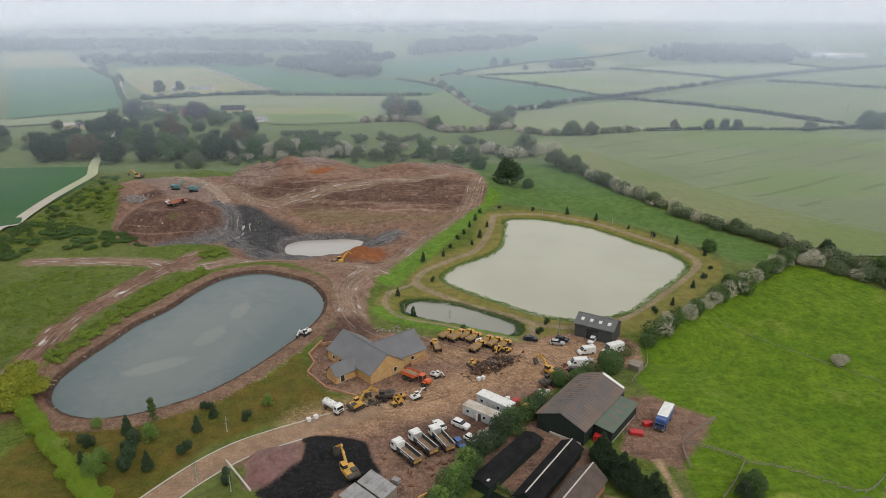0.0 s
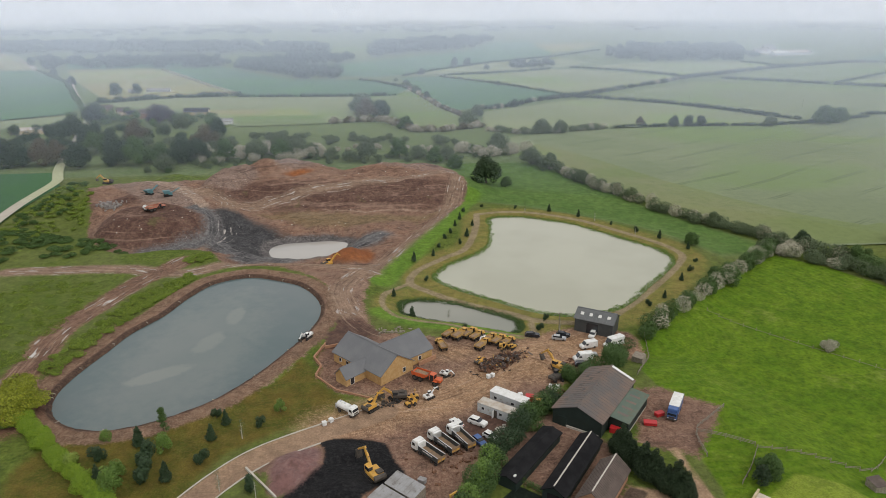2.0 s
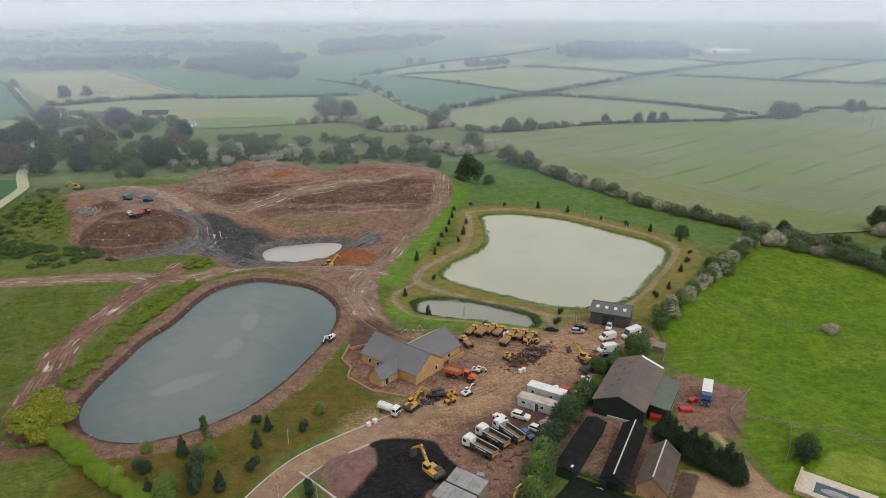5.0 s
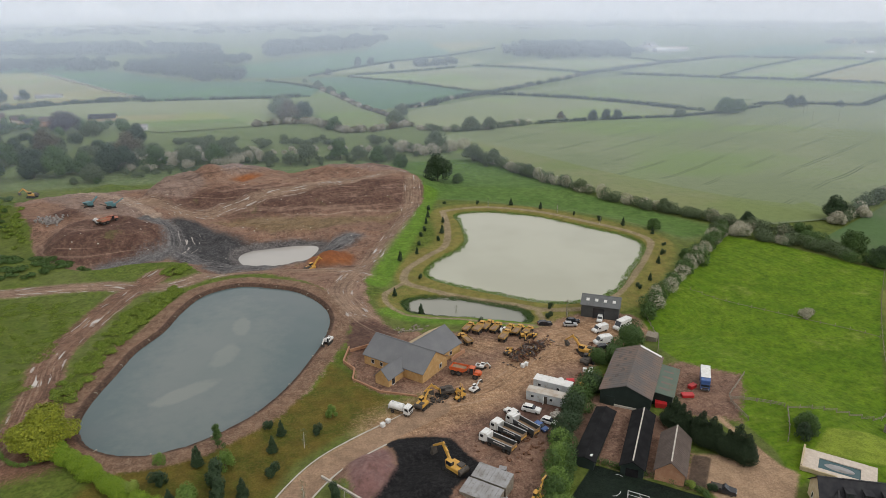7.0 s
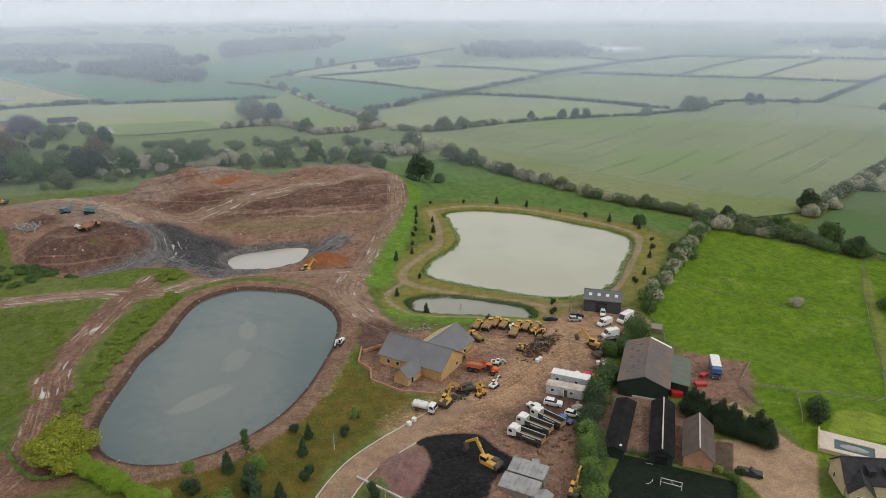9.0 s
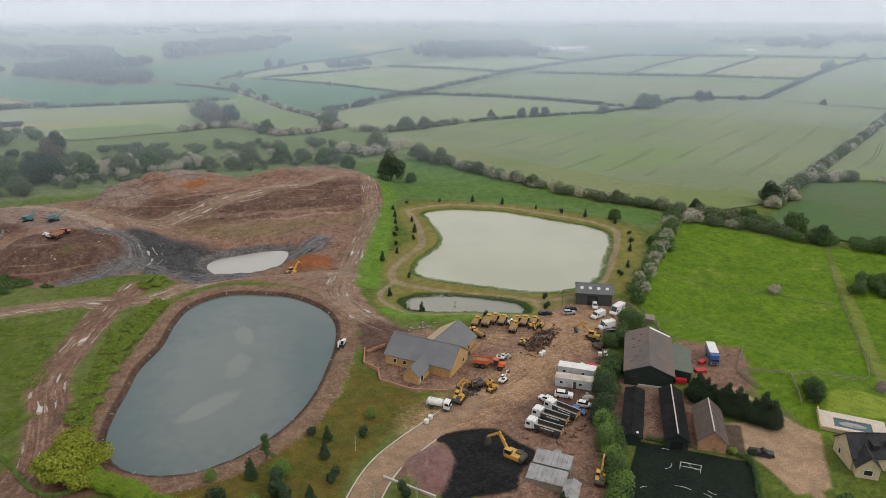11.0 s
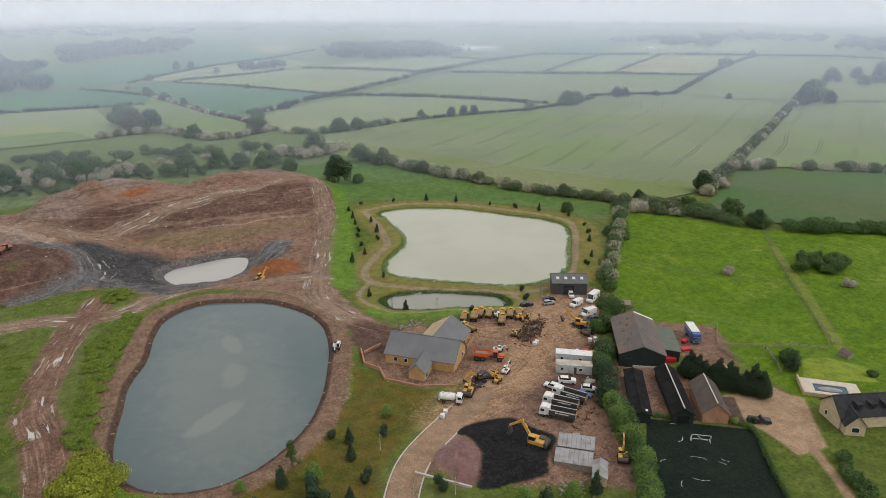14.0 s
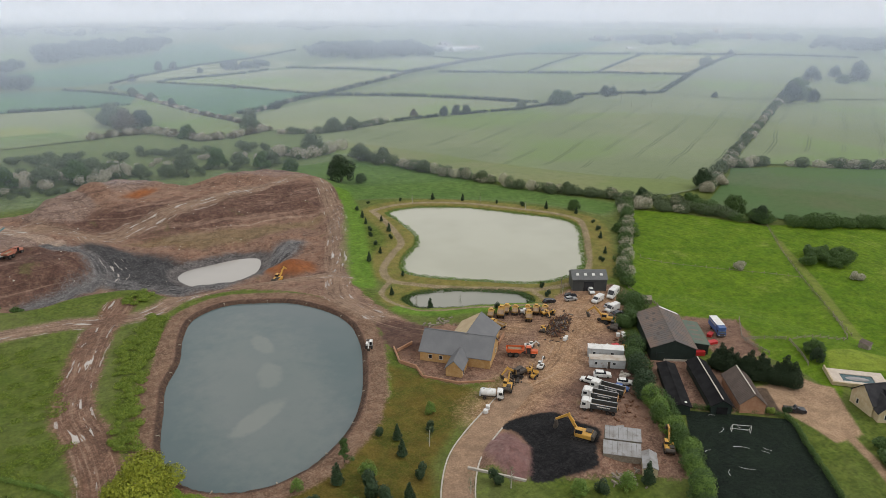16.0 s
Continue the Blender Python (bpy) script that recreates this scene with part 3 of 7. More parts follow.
def ground_material():
    m, n, l, b = base_material("ground", 0.95, 0, 0.15)
    at = place_of(n)
    wide, mid, fine = noise_of(n, l, 0.02, 4, at), noise_of(n, l, 0.12, 6, at, 0.65), noise_of(n, l, 1.1, 5, at, 0.7)
    tiny = noise_of(n, l, 4.0, 3, at, 0.7)

    def mask(key, soft=0.8, wobble=3.0):
        a = n.new("ShaderNodeAttribute")
        a.attribute_name = key
        v = math_of(n, l, "ADD", a.outputs["Fac"], math_of(n, l, "MULTIPLY_ADD", fine, wobble, -wobble / 2))
        return range_of(n, l, v, -soft, soft)

    def tones(c1, c2, c3, by=None, k=0.8):
        t = mix_of(n, l, range_of(n, l, by or mid, 0.36, 0.64), rgb(*c1), rgb(*c2))
        return mix_of(n, l, range_of(n, l, fine, 0.42, 0.66, 0, k), t, rgb(*c3))

    def raw(key):
        a = n.new("ShaderNodeAttribute")
        a.attribute_name = key
        return a.outputs["Fac"]

    def rut_noise(sx, sy, detail):
        c = n.new("ShaderNodeCombineXYZ")
        l.new(math_of(n, l, "MULTIPLY", raw("run"), sx), c.inputs[0])
        l.new(math_of(n, l, "MULTIPLY", raw("side"), sy), c.inputs[1])
        return noise_of(n, l, 1.0, detail, c.outputs[0], 0.6)

    def slag_ruts():
        c = n.new("ShaderNodeCombineXYZ")
        l.new(math_of(n, l, "MULTIPLY", raw("slag_run"), 0.03), c.inputs[0])
        l.new(math_of(n, l, "MULTIPLY", raw("slag_side"), 0.75), c.inputs[1])
        return noise_of(n, l, 1.0, 4, c.outputs[0], 0.6)

    grass = tones((0.085, 0.122, 0.018), (0.125, 0.155, 0.029), (0.045, 0.075, 0.012))
    grass = mix_of(n, l, range_of(n, l, wide, 0.42, 0.6, 0, 0.6), grass, rgb(0.13, 0.145, 0.05))
    tuft = range_of(n, l, noise_of(n, l, 0.45, 5, at, 0.8), 0.52, 0.66, 0, 0.6)
    grass = mix_of(n, l, tuft, grass, rgb(0.15, 0.2, 0.035))
    grass = mix_of(n, l, range_of(n, l, noise_of(n, l, 0.8, 4, at, 0.8), 0.55, 0.7, 0, 0.6), grass, rgb(0.04, 0.07, 0.015))
    lawn = tones((0.125, 0.096, 0.019), (0.075, 0.085, 0.013), (0.14, 0.1, 0.028), k=0.5)
    lush = tones((0.088, 0.165, 0.007), (0.128, 0.205, 0.011), (0.05, 0.1, 0.006), k=0.8)
    lush = mix_of(n, l, range_of(n, l, noise_of(n, l, 0.06, 6, at, 0.75), 0.56, 0.7, 0, 0.6), lush, rgb(0.2, 0.24, 0.05))
    far_off = n.new("ShaderNodeVectorMath")
    far_off.operation = "DISTANCE"
    l.new(at, far_off.inputs[0])
    far_off.inputs[1].default_value = (52, 196, -4)
    sweep = math_of(n, l, "SINE", math_of(n, l, "ADD", math_of(n, l, "MULTIPLY", far_off.outputs["Value"], 2.1), math_of(n, l, "MULTIPLY", mid, 9.0)))
    lush = mix_of(n, l, math_of(n, l, "MULTIPLY", range_of(n, l, sweep, 0.0, 1.0, 0, 0.22), range_of(n, l, wide, 0.47, 0.58)), lush, rgb(0.17, 0.23, 0.03))
    vivid = tones((0.1, 0.19, 0.02), (0.14, 0.235, 0.03), (0.075, 0.13, 0.02))
    soil = tones((0.21, 0.118, 0.08), (0.14, 0.082, 0.06), (0.29, 0.19, 0.135))
    soil = mix_of(n, l, range_of(n, l, wide, 0.42, 0.6, 0, 0.6), soil, rgb(0.23, 0.145, 0.105))
    dark = tones((0.1, 0.055, 0.042), (0.15, 0.088, 0.066), (0.065, 0.04, 0.034))
    pale = tones((0.215, 0.155, 0.128), (0.16, 0.11, 0.088), (0.28, 0.21, 0.175))
    black = tones((0.05, 0.05, 0.053), (0.03, 0.03, 0.032), (0.1, 0.095, 0.094))
    coal = tones((0.014, 0.014, 0.015), (0.008, 0.008, 0.009), (0.03, 0.029, 0.029), k=0.6)
    slag = tones((0.14, 0.135, 0.135), (0.095, 0.092, 0.094), (0.21, 0.2, 0.195))
    red = tones((0.2, 0.11, 0.1), (0.25, 0.16, 0.15), (0.15, 0.08, 0.07))
    rust = tones((0.29, 0.11, 0.04), (0.23, 0.085, 0.035), (0.18, 0.072, 0.036))
    track = tones((0.24, 0.165, 0.115), (0.19, 0.125, 0.09), (0.3, 0.225, 0.165))
    drive = tones((0.3, 0.2, 0.13), (0.27, 0.18, 0.12), (0.33, 0.235, 0.16), k=0.4)
    yard = tones((0.35, 0.215, 0.122), (0.25, 0.145, 0.08), (0.45, 0.31, 0.195))
    path = tones((0.25, 0.2, 0.12), (0.21, 0.165, 0.09), (0.29, 0.23, 0.15))
    pitch = tones((0.007, 0.012, 0.009), (0.011, 0.019, 0.012), (0.016, 0.026, 0.016), k=0.6)
    gravel = tones((0.36, 0.245, 0.155), (0.33, 0.22, 0.14), (0.39, 0.275, 0.185), k=0.4)
    bank = tones((0.085, 0.052, 0.038), (0.06, 0.038, 0.029), (0.12, 0.078, 0.055))
    tone = mix_of(n, l, mask("lawn", 2.0), grass, lawn)
    tone = mix_of(n, l, mask("meadow", 6.0, 14.0), tone, tones((0.125, 0.17, 0.07), (0.16, 0.195, 0.09), (0.1, 0.14, 0.055)))
    tone = mix_of(n, l, mask("brookside", 3.0, 6.0), tone, tones((0.085, 0.155, 0.035), (0.11, 0.18, 0.045), (0.065, 0.12, 0.03)))
    tone = mix_of(n, l, mask("verge", 2.0), tone, tones((0.19, 0.165, 0.045), (0.15, 0.155, 0.035), (0.21, 0.165, 0.06), k=0.5))
    tone = mix_of(n, l, mask("lush", 0.6, 1.0), tone, lush)
    tone = mix_of(n, l, mask("vivid", 1.5, 4.0), tone, vivid)
    tone = mix_of(n, l, math_of(n, l, "MULTIPLY", mask("trodden", 0.6, 1.5), 0.6), tone, rgb(0.19, 0.2, 0.055))
    edge = math_of(n, l, "ADD", raw("bare"), math_of(n, l, "ADD", math_of(n, l, "MULTIPLY_ADD", fine, 5.0, -2.5), math_of(n, l, "MULTIPLY_ADD", mid, 6.0, -3.0)))
    bare = range_of(n, l, edge, -1.0, 1.0)
    tone = mix_of(n, l, bare, tone, soil)
    tone = mix_of(n, l, math_of(n, l, "MULTIPLY", mask("dark", 2.5, 9.0), bare), tone, dark)
    tone = mix_of(n, l, math_of(n, l, "MULTIPLY", mask("pale", 2.5, 6.0), bare), tone, pale)
    grit = noise_of(n, l, 0.38, 8, at, 0.78)
    tone = mix_of(n, l, math_of(n, l, "MULTIPLY", bare, range_of(n, l, grit, 0.5, 0.66, 0, 0.55)), tone, rgb(0.25, 0.16, 0.115))
    tone = mix_of(n, l, math_of(n, l, "MULTIPLY", bare, range_of(n, l, grit, 0.48, 0.36, 0, 0.6)), tone, rgb(0.055, 0.032, 0.026))
    # level beds of paler and darker earth cut by the dug faces
    beds = n.new("ShaderNodeVectorMath")
    beds.operation = "MULTIPLY"
    beds.inputs[1].default_value = (0.012, 0.03, 0.55)
    l.new(at, beds.inputs[0])
    bed = noise_of(n, l, 1.0, 6, beds.outputs[0], 0.7)
    tone = mix_of(n, l, math_of(n, l, "MULTIPLY", bare, range_of(n, l, bed, 0.53, 0.64, 0, 0.6)), tone, rgb(0.27, 0.18, 0.135))
    tone = mix_of(n, l, math_of(n, l, "MULTIPLY", bare, range_of(n, l, bed, 0.46, 0.36, 0, 0.65)), tone, rgb(0.085, 0.052, 0.042))
    weeds = math_of(n, l, "MULTIPLY", range_of(n, l, noise_of(n, l, 0.07, 7, at, 0.75), 0.6, 0.68, 0, 0.5), math_of(n, l, "SUBTRACT", bare, math_of(n, l, "MULTIPLY", bare, mask("yard", 5.0, 8.0))))
    tone = mix_of(n, l, weeds, tone, rgb(0.12, 0.12, 0.045))
    tone = mix_of(n, l, mask("ringway", 0.8, 1.2), tone, tones((0.19, 0.118, 0.078), (0.15, 0.09, 0.06), (0.24, 0.165, 0.115)))
    tracks = mask("track", 2.0, 4.0)
    tone = mix_of(n, l, math_of(n, l, "MULTIPLY", mask("churned", 1.5, 5.0), 0.8), tone, tones((0.16, 0.082, 0.053), (0.095, 0.048, 0.034), (0.21, 0.12, 0.08)))
    ruts = rut_noise(0.05, 1.1, 4)
    tone = mix_of(n, l, math_of(n, l, "MULTIPLY", math_of(n, l, "MULTIPLY", tracks, 0.7), range_of(n, l, mask("churned", 1.5, 5.0), 0, 1, 1, 0.3)), tone, track)
    yards = mask("yard", 5.0, 8.0)
    tone = mix_of(n, l, math_of(n, l, "MULTIPLY", yards, 0.92), tone, yard)
    # wheel marks worn along the ways
    driven = math_of(n, l, "MULTIPLY", bare, range_of(n, l, math_of(n, l, "ABSOLUTE", math_of(n, l, "ADD", raw("side"), math_of(n, l, "MULTIPLY_ADD", mid, 6.0, -3.0))), 8.0, 3.5))
    worn_in = math_of(n, l, "MULTIPLY", driven, range_of(n, l, ruts, 0.5, 0.68, 0, 0.55))
    tone = mix_of(n, l, worn_in, tone, rgb(0.36, 0.255, 0.185))
    churned = math_of(n, l, "MULTIPLY", driven, range_of(n, l, ruts, 0.48, 0.32, 0, 0.5))
    tone = mix_of(n, l, churned, tone, rgb(0.08, 0.048, 0.035))
    tone = mix_of(n, l, mask("black", 4.0, 10.0), tone, black)
    tone = mix_of(n, l, mask("coal", 0.5, 2.4), tone, coal)
    grooves = math_of(n, l, "MULTIPLY", range_of(n, l, slag_ruts(), 0.4, 0.62), range_of(n, l, mid, 0.35, 0.65, 0.35, 1.0))
    tone = mix_of(n, l, mask("slag", 3.0, 8.0), tone, mix_of(n, l, grooves, slag, black))
    tone = mix_of(n, l, mask("rust", 2.0, 6.0), tone, rust)
    tone = mix_of(n, l, math_of(n, l, "MULTIPLY", mask("worn", 0.6, 1.5), 0.75), tone, tones((0.33, 0.24, 0.18), (0.27, 0.19, 0.14), (0.4, 0.31, 0.24)))
    tone = mix_of(n, l, math_of(n, l, "MULTIPLY", mask("mossy", 3.0, 14.0), 0.35), tone, rgb(0.14, 0.13, 0.045))
    tone = mix_of(n, l, mask("mud", 1.5, 3.0), tone, tones((0.12, 0.11, 0.105), (0.06, 0.056, 0.056), (0.19, 0.172, 0.165)))
    tone = mix_of(n, l, mask("red", 1.0, 3.0), tone, red)
    tone = mix_of(n, l, mask("path", 0.5, 1.0), tone, path)
    tone = mix_of(n, l, mask("bank", 0.4, 0.5), tone, bank)
    tone = mix_of(n, l, mask("gravel", 0.6, 1.0), tone, gravel)
    tone = mix_of(n, l, mask("garden", 0.6, 1.0), tone, tones((0.2, 0.26, 0.03), (0.16, 0.22, 0.025), (0.23, 0.27, 0.05), k=0.4))
    tone = mix_of(n, l, mask("bay", 0.3, 0.4), tone, tones((0.12, 0.085, 0.06), (0.09, 0.065, 0.05), (0.15, 0.11, 0.08), k=0.4))
    tone = mix_of(n, l, mask("drive", 0.3, 0.4), tone, drive)
    tone = mix_of(n, l, mask("pitch", 0.2, 0.2), tone, pitch)
    # standing water in the wheel ruts
    wet = math_of(n, l, "MULTIPLY", range_of(n, l, rut_noise(0.1, 0.75, 2), 0.6, 0.62), math_of(n, l, "MULTIPLY", tracks, range_of(n, l, noise_of(n, l, 0.05, 2, at), 0.44, 0.5)))
    tone = mix_of(n, l, wet, tone, rgb(0.42, 0.38, 0.34))
    clods = n.new("ShaderNodeHueSaturation")
    l.new(tone, clods.inputs["Color"])
    speck = noise_of(n, l, 2.2, 7, at, 0.85)
    l.new(math_of(n, l, "MULTIPLY", range_of(n, l, speck, 0.36, 0.64, 0.78, 1.17), range_of(n, l, noise_of(n, l, 0.33, 5, at, 0.7), 0.35, 0.65, 0.82, 1.15)), clods.inputs["Value"])
    l.new(mix_of(n, l, wet, clods.outputs[0], tone), b.inputs["Base Color"])
    l.new(range_of(n, l, wet, 0, 1, 0.95, 0.08), b.inputs["Roughness"])
    l.new(range_of(n, l, wet, 0, 1, 0.15, 0.8), b.inputs["Specular IOR Level"])
    rise = math_of(n, l, "MULTIPLY", math_of(n, l, "ADD", fine, math_of(n, l, "MULTIPLY", tiny, 0.35)), math_of(n, l, "SUBTRACT", 1.0, wet))
    bump_of(n, l, b, rise, 0.75, 0.6)
    return m


gmesh.materials.append(ground_material())
tagged(new("ground", gmesh), "rolling farmland with bare quarry soil, tracks and mown grass", "ground", kind="structure")


# ---- water ----
def water_material(name, c1, c2, patches=False):
    m, n, l, b = base_material(name, 0.1, 0, 0.5)
    b.inputs["IOR"].default_value = 1.33
    at = place_of(n)
    tone = mix_of(n, l, range_of(n, l, noise_of(n, l, 0.025, 3, at), 0.35, 0.65), rgb(*c1), rgb(*c2))
    if patches:  # silt lifted in three pale shoals
        sp = n.new("ShaderNodeSeparateXYZ")
        l.new(at, sp.inputs[0])
        for cx, cy, rx, ry, turn, soft, much in ((-75, 184, 17, 42, -10, 1.8, 0.22), (-67, 207, 2.6, 6.0, 0, 1.2, 0.2), (-71, 188, 3.2, 7, -20, 1.2, 0.2), (-80, 170, 9.0, 3.0, 30, 1.2, 0.25)):
            dx, dy = math_of(n, l, "SUBTRACT", sp.outputs[0], cx), math_of(n, l, "SUBTRACT", sp.outputs[1], cy)
            ca, sa = math.cos(radians(turn)), math.sin(radians(turn))
            u = math_of(n, l, "ADD", math_of(n, l, "MULTIPLY", dx, ca / rx), math_of(n, l, "MULTIPLY", dy, sa / rx))
            v = math_of(n, l, "ADD", math_of(n, l, "MULTIPLY", dx, -sa / ry), math_of(n, l, "MULTIPLY", dy, ca / ry))
            d = math_of(n, l, "ADD", math_of(n, l, "MULTIPLY", u, u), math_of(n, l, "MULTIPLY", v, v))
            d = math_of(n, l, "ADD", d, math_of(n, l, "MULTIPLY_ADD", noise_of(n, l, 0.2, 5, at, 0.65), 2.4, -1.2))
            tone = mix_of(n, l, range_of(n, l, d, 1.0 + soft / 2, 1.0 - soft / 2, 0, much), tone, rgb(0.27, 0.27, 0.235))
    l.new(tone, b.inputs["Base Color"])
    bump_of(n, l, b, noise_of(n, l, 1.6, 3, at), 0.02, 0.1)
    return m


def lake(name, outline, z, material, label):
    grown = outline + 2.0 * (outline - outline.mean(0)) / np.linalg.norm(outline - outline.mean(0), axis=1)[:, None]
    bm = bmesh.new()
    bm.faces.new([bm.verts.new((x, y, z)) for x, y in grown])
    ob = part(name, bm, material)
    return tagged(ob, label, "water", kind="structure")


lake("water", WEST_LAKE, -0.5, water_material("teal_water", (0.075, 0.108, 0.112), (0.1, 0.125, 0.128), True), "still grey-teal water of a newly dug fishing lake")
lake("water", EAST_LAKE, -3.0, water_material("silty_water", (0.36, 0.36, 0.28), (0.325, 0.325, 0.25)), "still milky khaki water of a fishing lake")
lake("water", SMALL_LAKE, -3.0, water_material("pond_water", (0.24, 0.24, 0.2), (0.19, 0.2, 0.165)), "still dull water of a small reed-edged pond")
lake("water", QUARRY_POND, -11.0, water_material("quarry_water", (0.36, 0.34, 0.31), (0.31, 0.3, 0.275)), "pale grey flood water in the quarry pit")


# ---- fields beyond ----
def field_material(name, c1, c2, lines=0.0, turn=0.0, gap=24.0):
    m, n, l, b = base_material(name, 0.95, 0, 0.15)
    at = place_of(n)
    tone = mix_of(n, l, range_of(n, l, noise_of(n, l, 0.012, 5, at, 0.6), 0.38, 0.62), rgb(*c1), rgb(*c2))
    tone = mix_of(n, l, range_of(n, l, noise_of(n, l, 0.25, 5, at, 0.7), 0.4, 0.7, 0, 0.4), tone, rgb(*(v * 0.72 for v in c1)))
    tone = mix_of(n, l, range_of(n, l, noise_of(n, l, 0.006, 3, at), 0.5, 0.62, 0, 0.55), tone, rgb(c1[0] * 0.8, c1[1] * 1.05, c1[2] * 0.5))
    if lines:
        sp = n.new("ShaderNodeSeparateXYZ")
        l.new(at, sp.inputs[0])
        v = math_of(n, l, "ADD", math_of(n, l, "MULTIPLY", sp.outputs[0], math.cos(turn)), math_of(n, l, "MULTIPLY", sp.outputs[1], math.sin(turn)))
        v = math_of(n, l, "ADD", v, math_of(n, l, "MULTIPLY", noise_of(n, l, 0.01, 2, at), 14.0))
        f = math_of(n, l, "PINGPONG", v, gap / 2)
        pair = math_of(n, l, "ABSOLUTE", math_of(n, l, "SUBTRACT", f, 1.0))
        rut = range_of(n, l, pair, 0.5, 0.25, 0, lines)
        rut = math_of(n, l, "MULTIPLY", rut, range_of(n, l, noise_of(n, l, 0.02, 3, at), 0.42, 0.55))
        tone = mix_of(n, l, rut, tone, rgb(*(v * 0.45 for v in c1)))
    l.new(tone, b.inputs["Base Color"])
    bump_of(n, l, b, noise_of(n, l, 1.0, 4, at), 0.5, 0.4)
    return m


TRAM = radians(119)  # across the wheel marks in the wheat
FM_CROP = field_material("young_wheat", (0.165, 0.2, 0.105), (0.2, 0.23, 0.13), 0.8, TRAM)
FM_PALE = field_material("pale_pasture", (0.2, 0.235, 0.125), (0.235, 0.26, 0.15))
FM_BLUE = field_material("blue_green_crop", (0.075, 0.15, 0.085), (0.09, 0.17, 0.09))
FM_DARK = field_material("dark_green_crop", (0.045, 0.11, 0.05), (0.06, 0.125, 0.055))
FM_GREEN = field_material("pasture", (0.15, 0.195, 0.085), (0.175, 0.215, 0.1))
FM_MARSH = field_material("damp_rough_meadow", (0.075, 0.13, 0.048), (0.1, 0.125, 0.06))
FM_TAN = field_material("rough_tan_grass", (0.27, 0.255, 0.13), (0.22, 0.235, 0.115))


FIELDS = []


def field(material, label, points):
    """A crop that lies on the land within its hedges."""
    FIELDS.append(label)
    lift = 0.45 + 0.02 * len(FIELDS)
    bm = bmesh.new()
    bm.faces.new([bm.verts.new((x, y, 0)) for x, y in points])
    p = np.array(points, float)
    for k in (0, 1):
        for cut in np.arange(p[:, k].min() + 45, p[:, k].max(), 45):
            bmesh.ops.bisect_plane(bm, geom=bm.verts[:] + bm.edges[:] + bm.faces[:], plane_co=(cut, cut, 0), plane_no=(1 - k, k, 0))
    v = np.array([q.co[:2] for q in bm.verts])
    for q, z in zip(bm.verts, ground_z(v[:, 0], v[:, 1])):
        q.co.z = z + lift
    tagged(part("field", bm, material), label, "field", kind="structure")


field(FM_CROP, "wide field of young grey-green wheat with tramlines", [(64, 458), (80, 440), (89, 411), (110, 356), (129, 314), (150, 288), (166, 268), (203, 268), (240, 287), (321, 329), (420, 379), (530, 437), (489, 544), (388, 569), (335, 536), (282, 535), (208, 553), (157, 555), (112, 539), (79, 530), (66, 511)])
field(field_material("weedy_headland", (0.155, 0.195, 0.075), (0.19, 0.205, 0.1)), "weedy yellow-green headland of the wheat", [(66, 470), (82, 441), (91, 411), (112, 357), (131, 315), (152, 289), (168, 270), (203, 270), (238, 288), (232, 303), (205, 294), (185, 312), (165, 342), (142, 385), (124, 430), (106, 470), (84, 505)])
field(FM_CROP, "wheat field beyond the hedge with wheel marks", [(278, 299), (321, 323), (420, 373), (584, 458), (690, 513), (900, 470), (720, 250), (405, 207), (352, 240), (310, 274)])
field(FM_MARSH, "rough damp meadow with brown rushes", [(205, 258), (245, 279), (264, 292), (300, 272), (346, 236), (395, 203), (330, 150), (226, 178), (205, 192), (192, 206), (184, 225), (182, 246)])
field(FM_DARK, "dark green crop field beside the lane", [(-208, 400), (-206, 345), (-201, 306), (-196, 280), (-420, 280), (-420, 400), (-270, 430), (-226, 432)])
field(FM_TAN, "rough tan grass field beside the lane", [(-514, 1117), (-392, 1134), (-363, 1093), (-196, 808), (-261, 789), (-323, 766), (-430, 951)])
field(FM_BLUE, "blue-green crop field below the woods", [(-388, 1134), (-280, 1144), (-225, 1049), (-153, 954), (-62, 943), (-31, 905), (1, 846), (-15, 781), (-65, 778), (-116, 780), (-183, 780), (-197, 813), (-280, 955)])
field(FM_PALE, "pale green strip of pasture", [(-322, 734), (-258, 780), (-184, 780), (-60, 773), (-47, 610), (-70, 603), (-110, 594), (-146, 591), (-220, 681)])
field(FM_TAN, "straw-green strip of pasture", [(-221, 685), (-164, 685), (-105, 685), (-89, 648), (-165, 646), (-184, 656)])
field(FM_GREEN, "yellow-green pasture by the hamlet", [(-165, 646), (-89, 648), (-71, 600), (-111, 597), (-146, 594)])
field(FM_PALE, "pale triangle of pasture under the hedge", [(-104, 685), (-58, 679), (-49, 613), (-70, 609)])
field(FM_GREEN, "green pasture between flowering hedges", [(-57, 768), (-14, 777), (5, 835), (15, 771), (30, 677), (43, 634), (54, 580), (24, 560), (1, 559), (-10, 603), (-23, 720)])
field(FM_BLUE, "blue-green crop field between hedges", [(-7, 961), (42, 969), (99, 895), (144, 821), (169, 776), (176, 754), (127, 721), (87, 690), (57, 674), (41, 661), (32, 691), (17, 784), (2, 878)])
field(FM_PALE, "pale green field under a hedge", [(48, 981), (128, 1004), (219, 1051), (271, 1021), (354, 879), (312, 839), (227, 782), (186, 765), (173, 784), (142, 844), (101, 912)])
field(FM_PALE, "far pale green field", [(282, 1065), (356, 1107), (504, 1114), (543, 1099), (553, 1031), (543, 1001), (455, 934), (365, 883), (320, 967)])
field(FM_CROP, "grey-green wheat field between hedges", [(179, 732), (268, 778), (389, 846), (482, 775), (653, 647), (486, 546), (460, 555), (384, 568), (343, 554), (326, 549), (262, 635)])
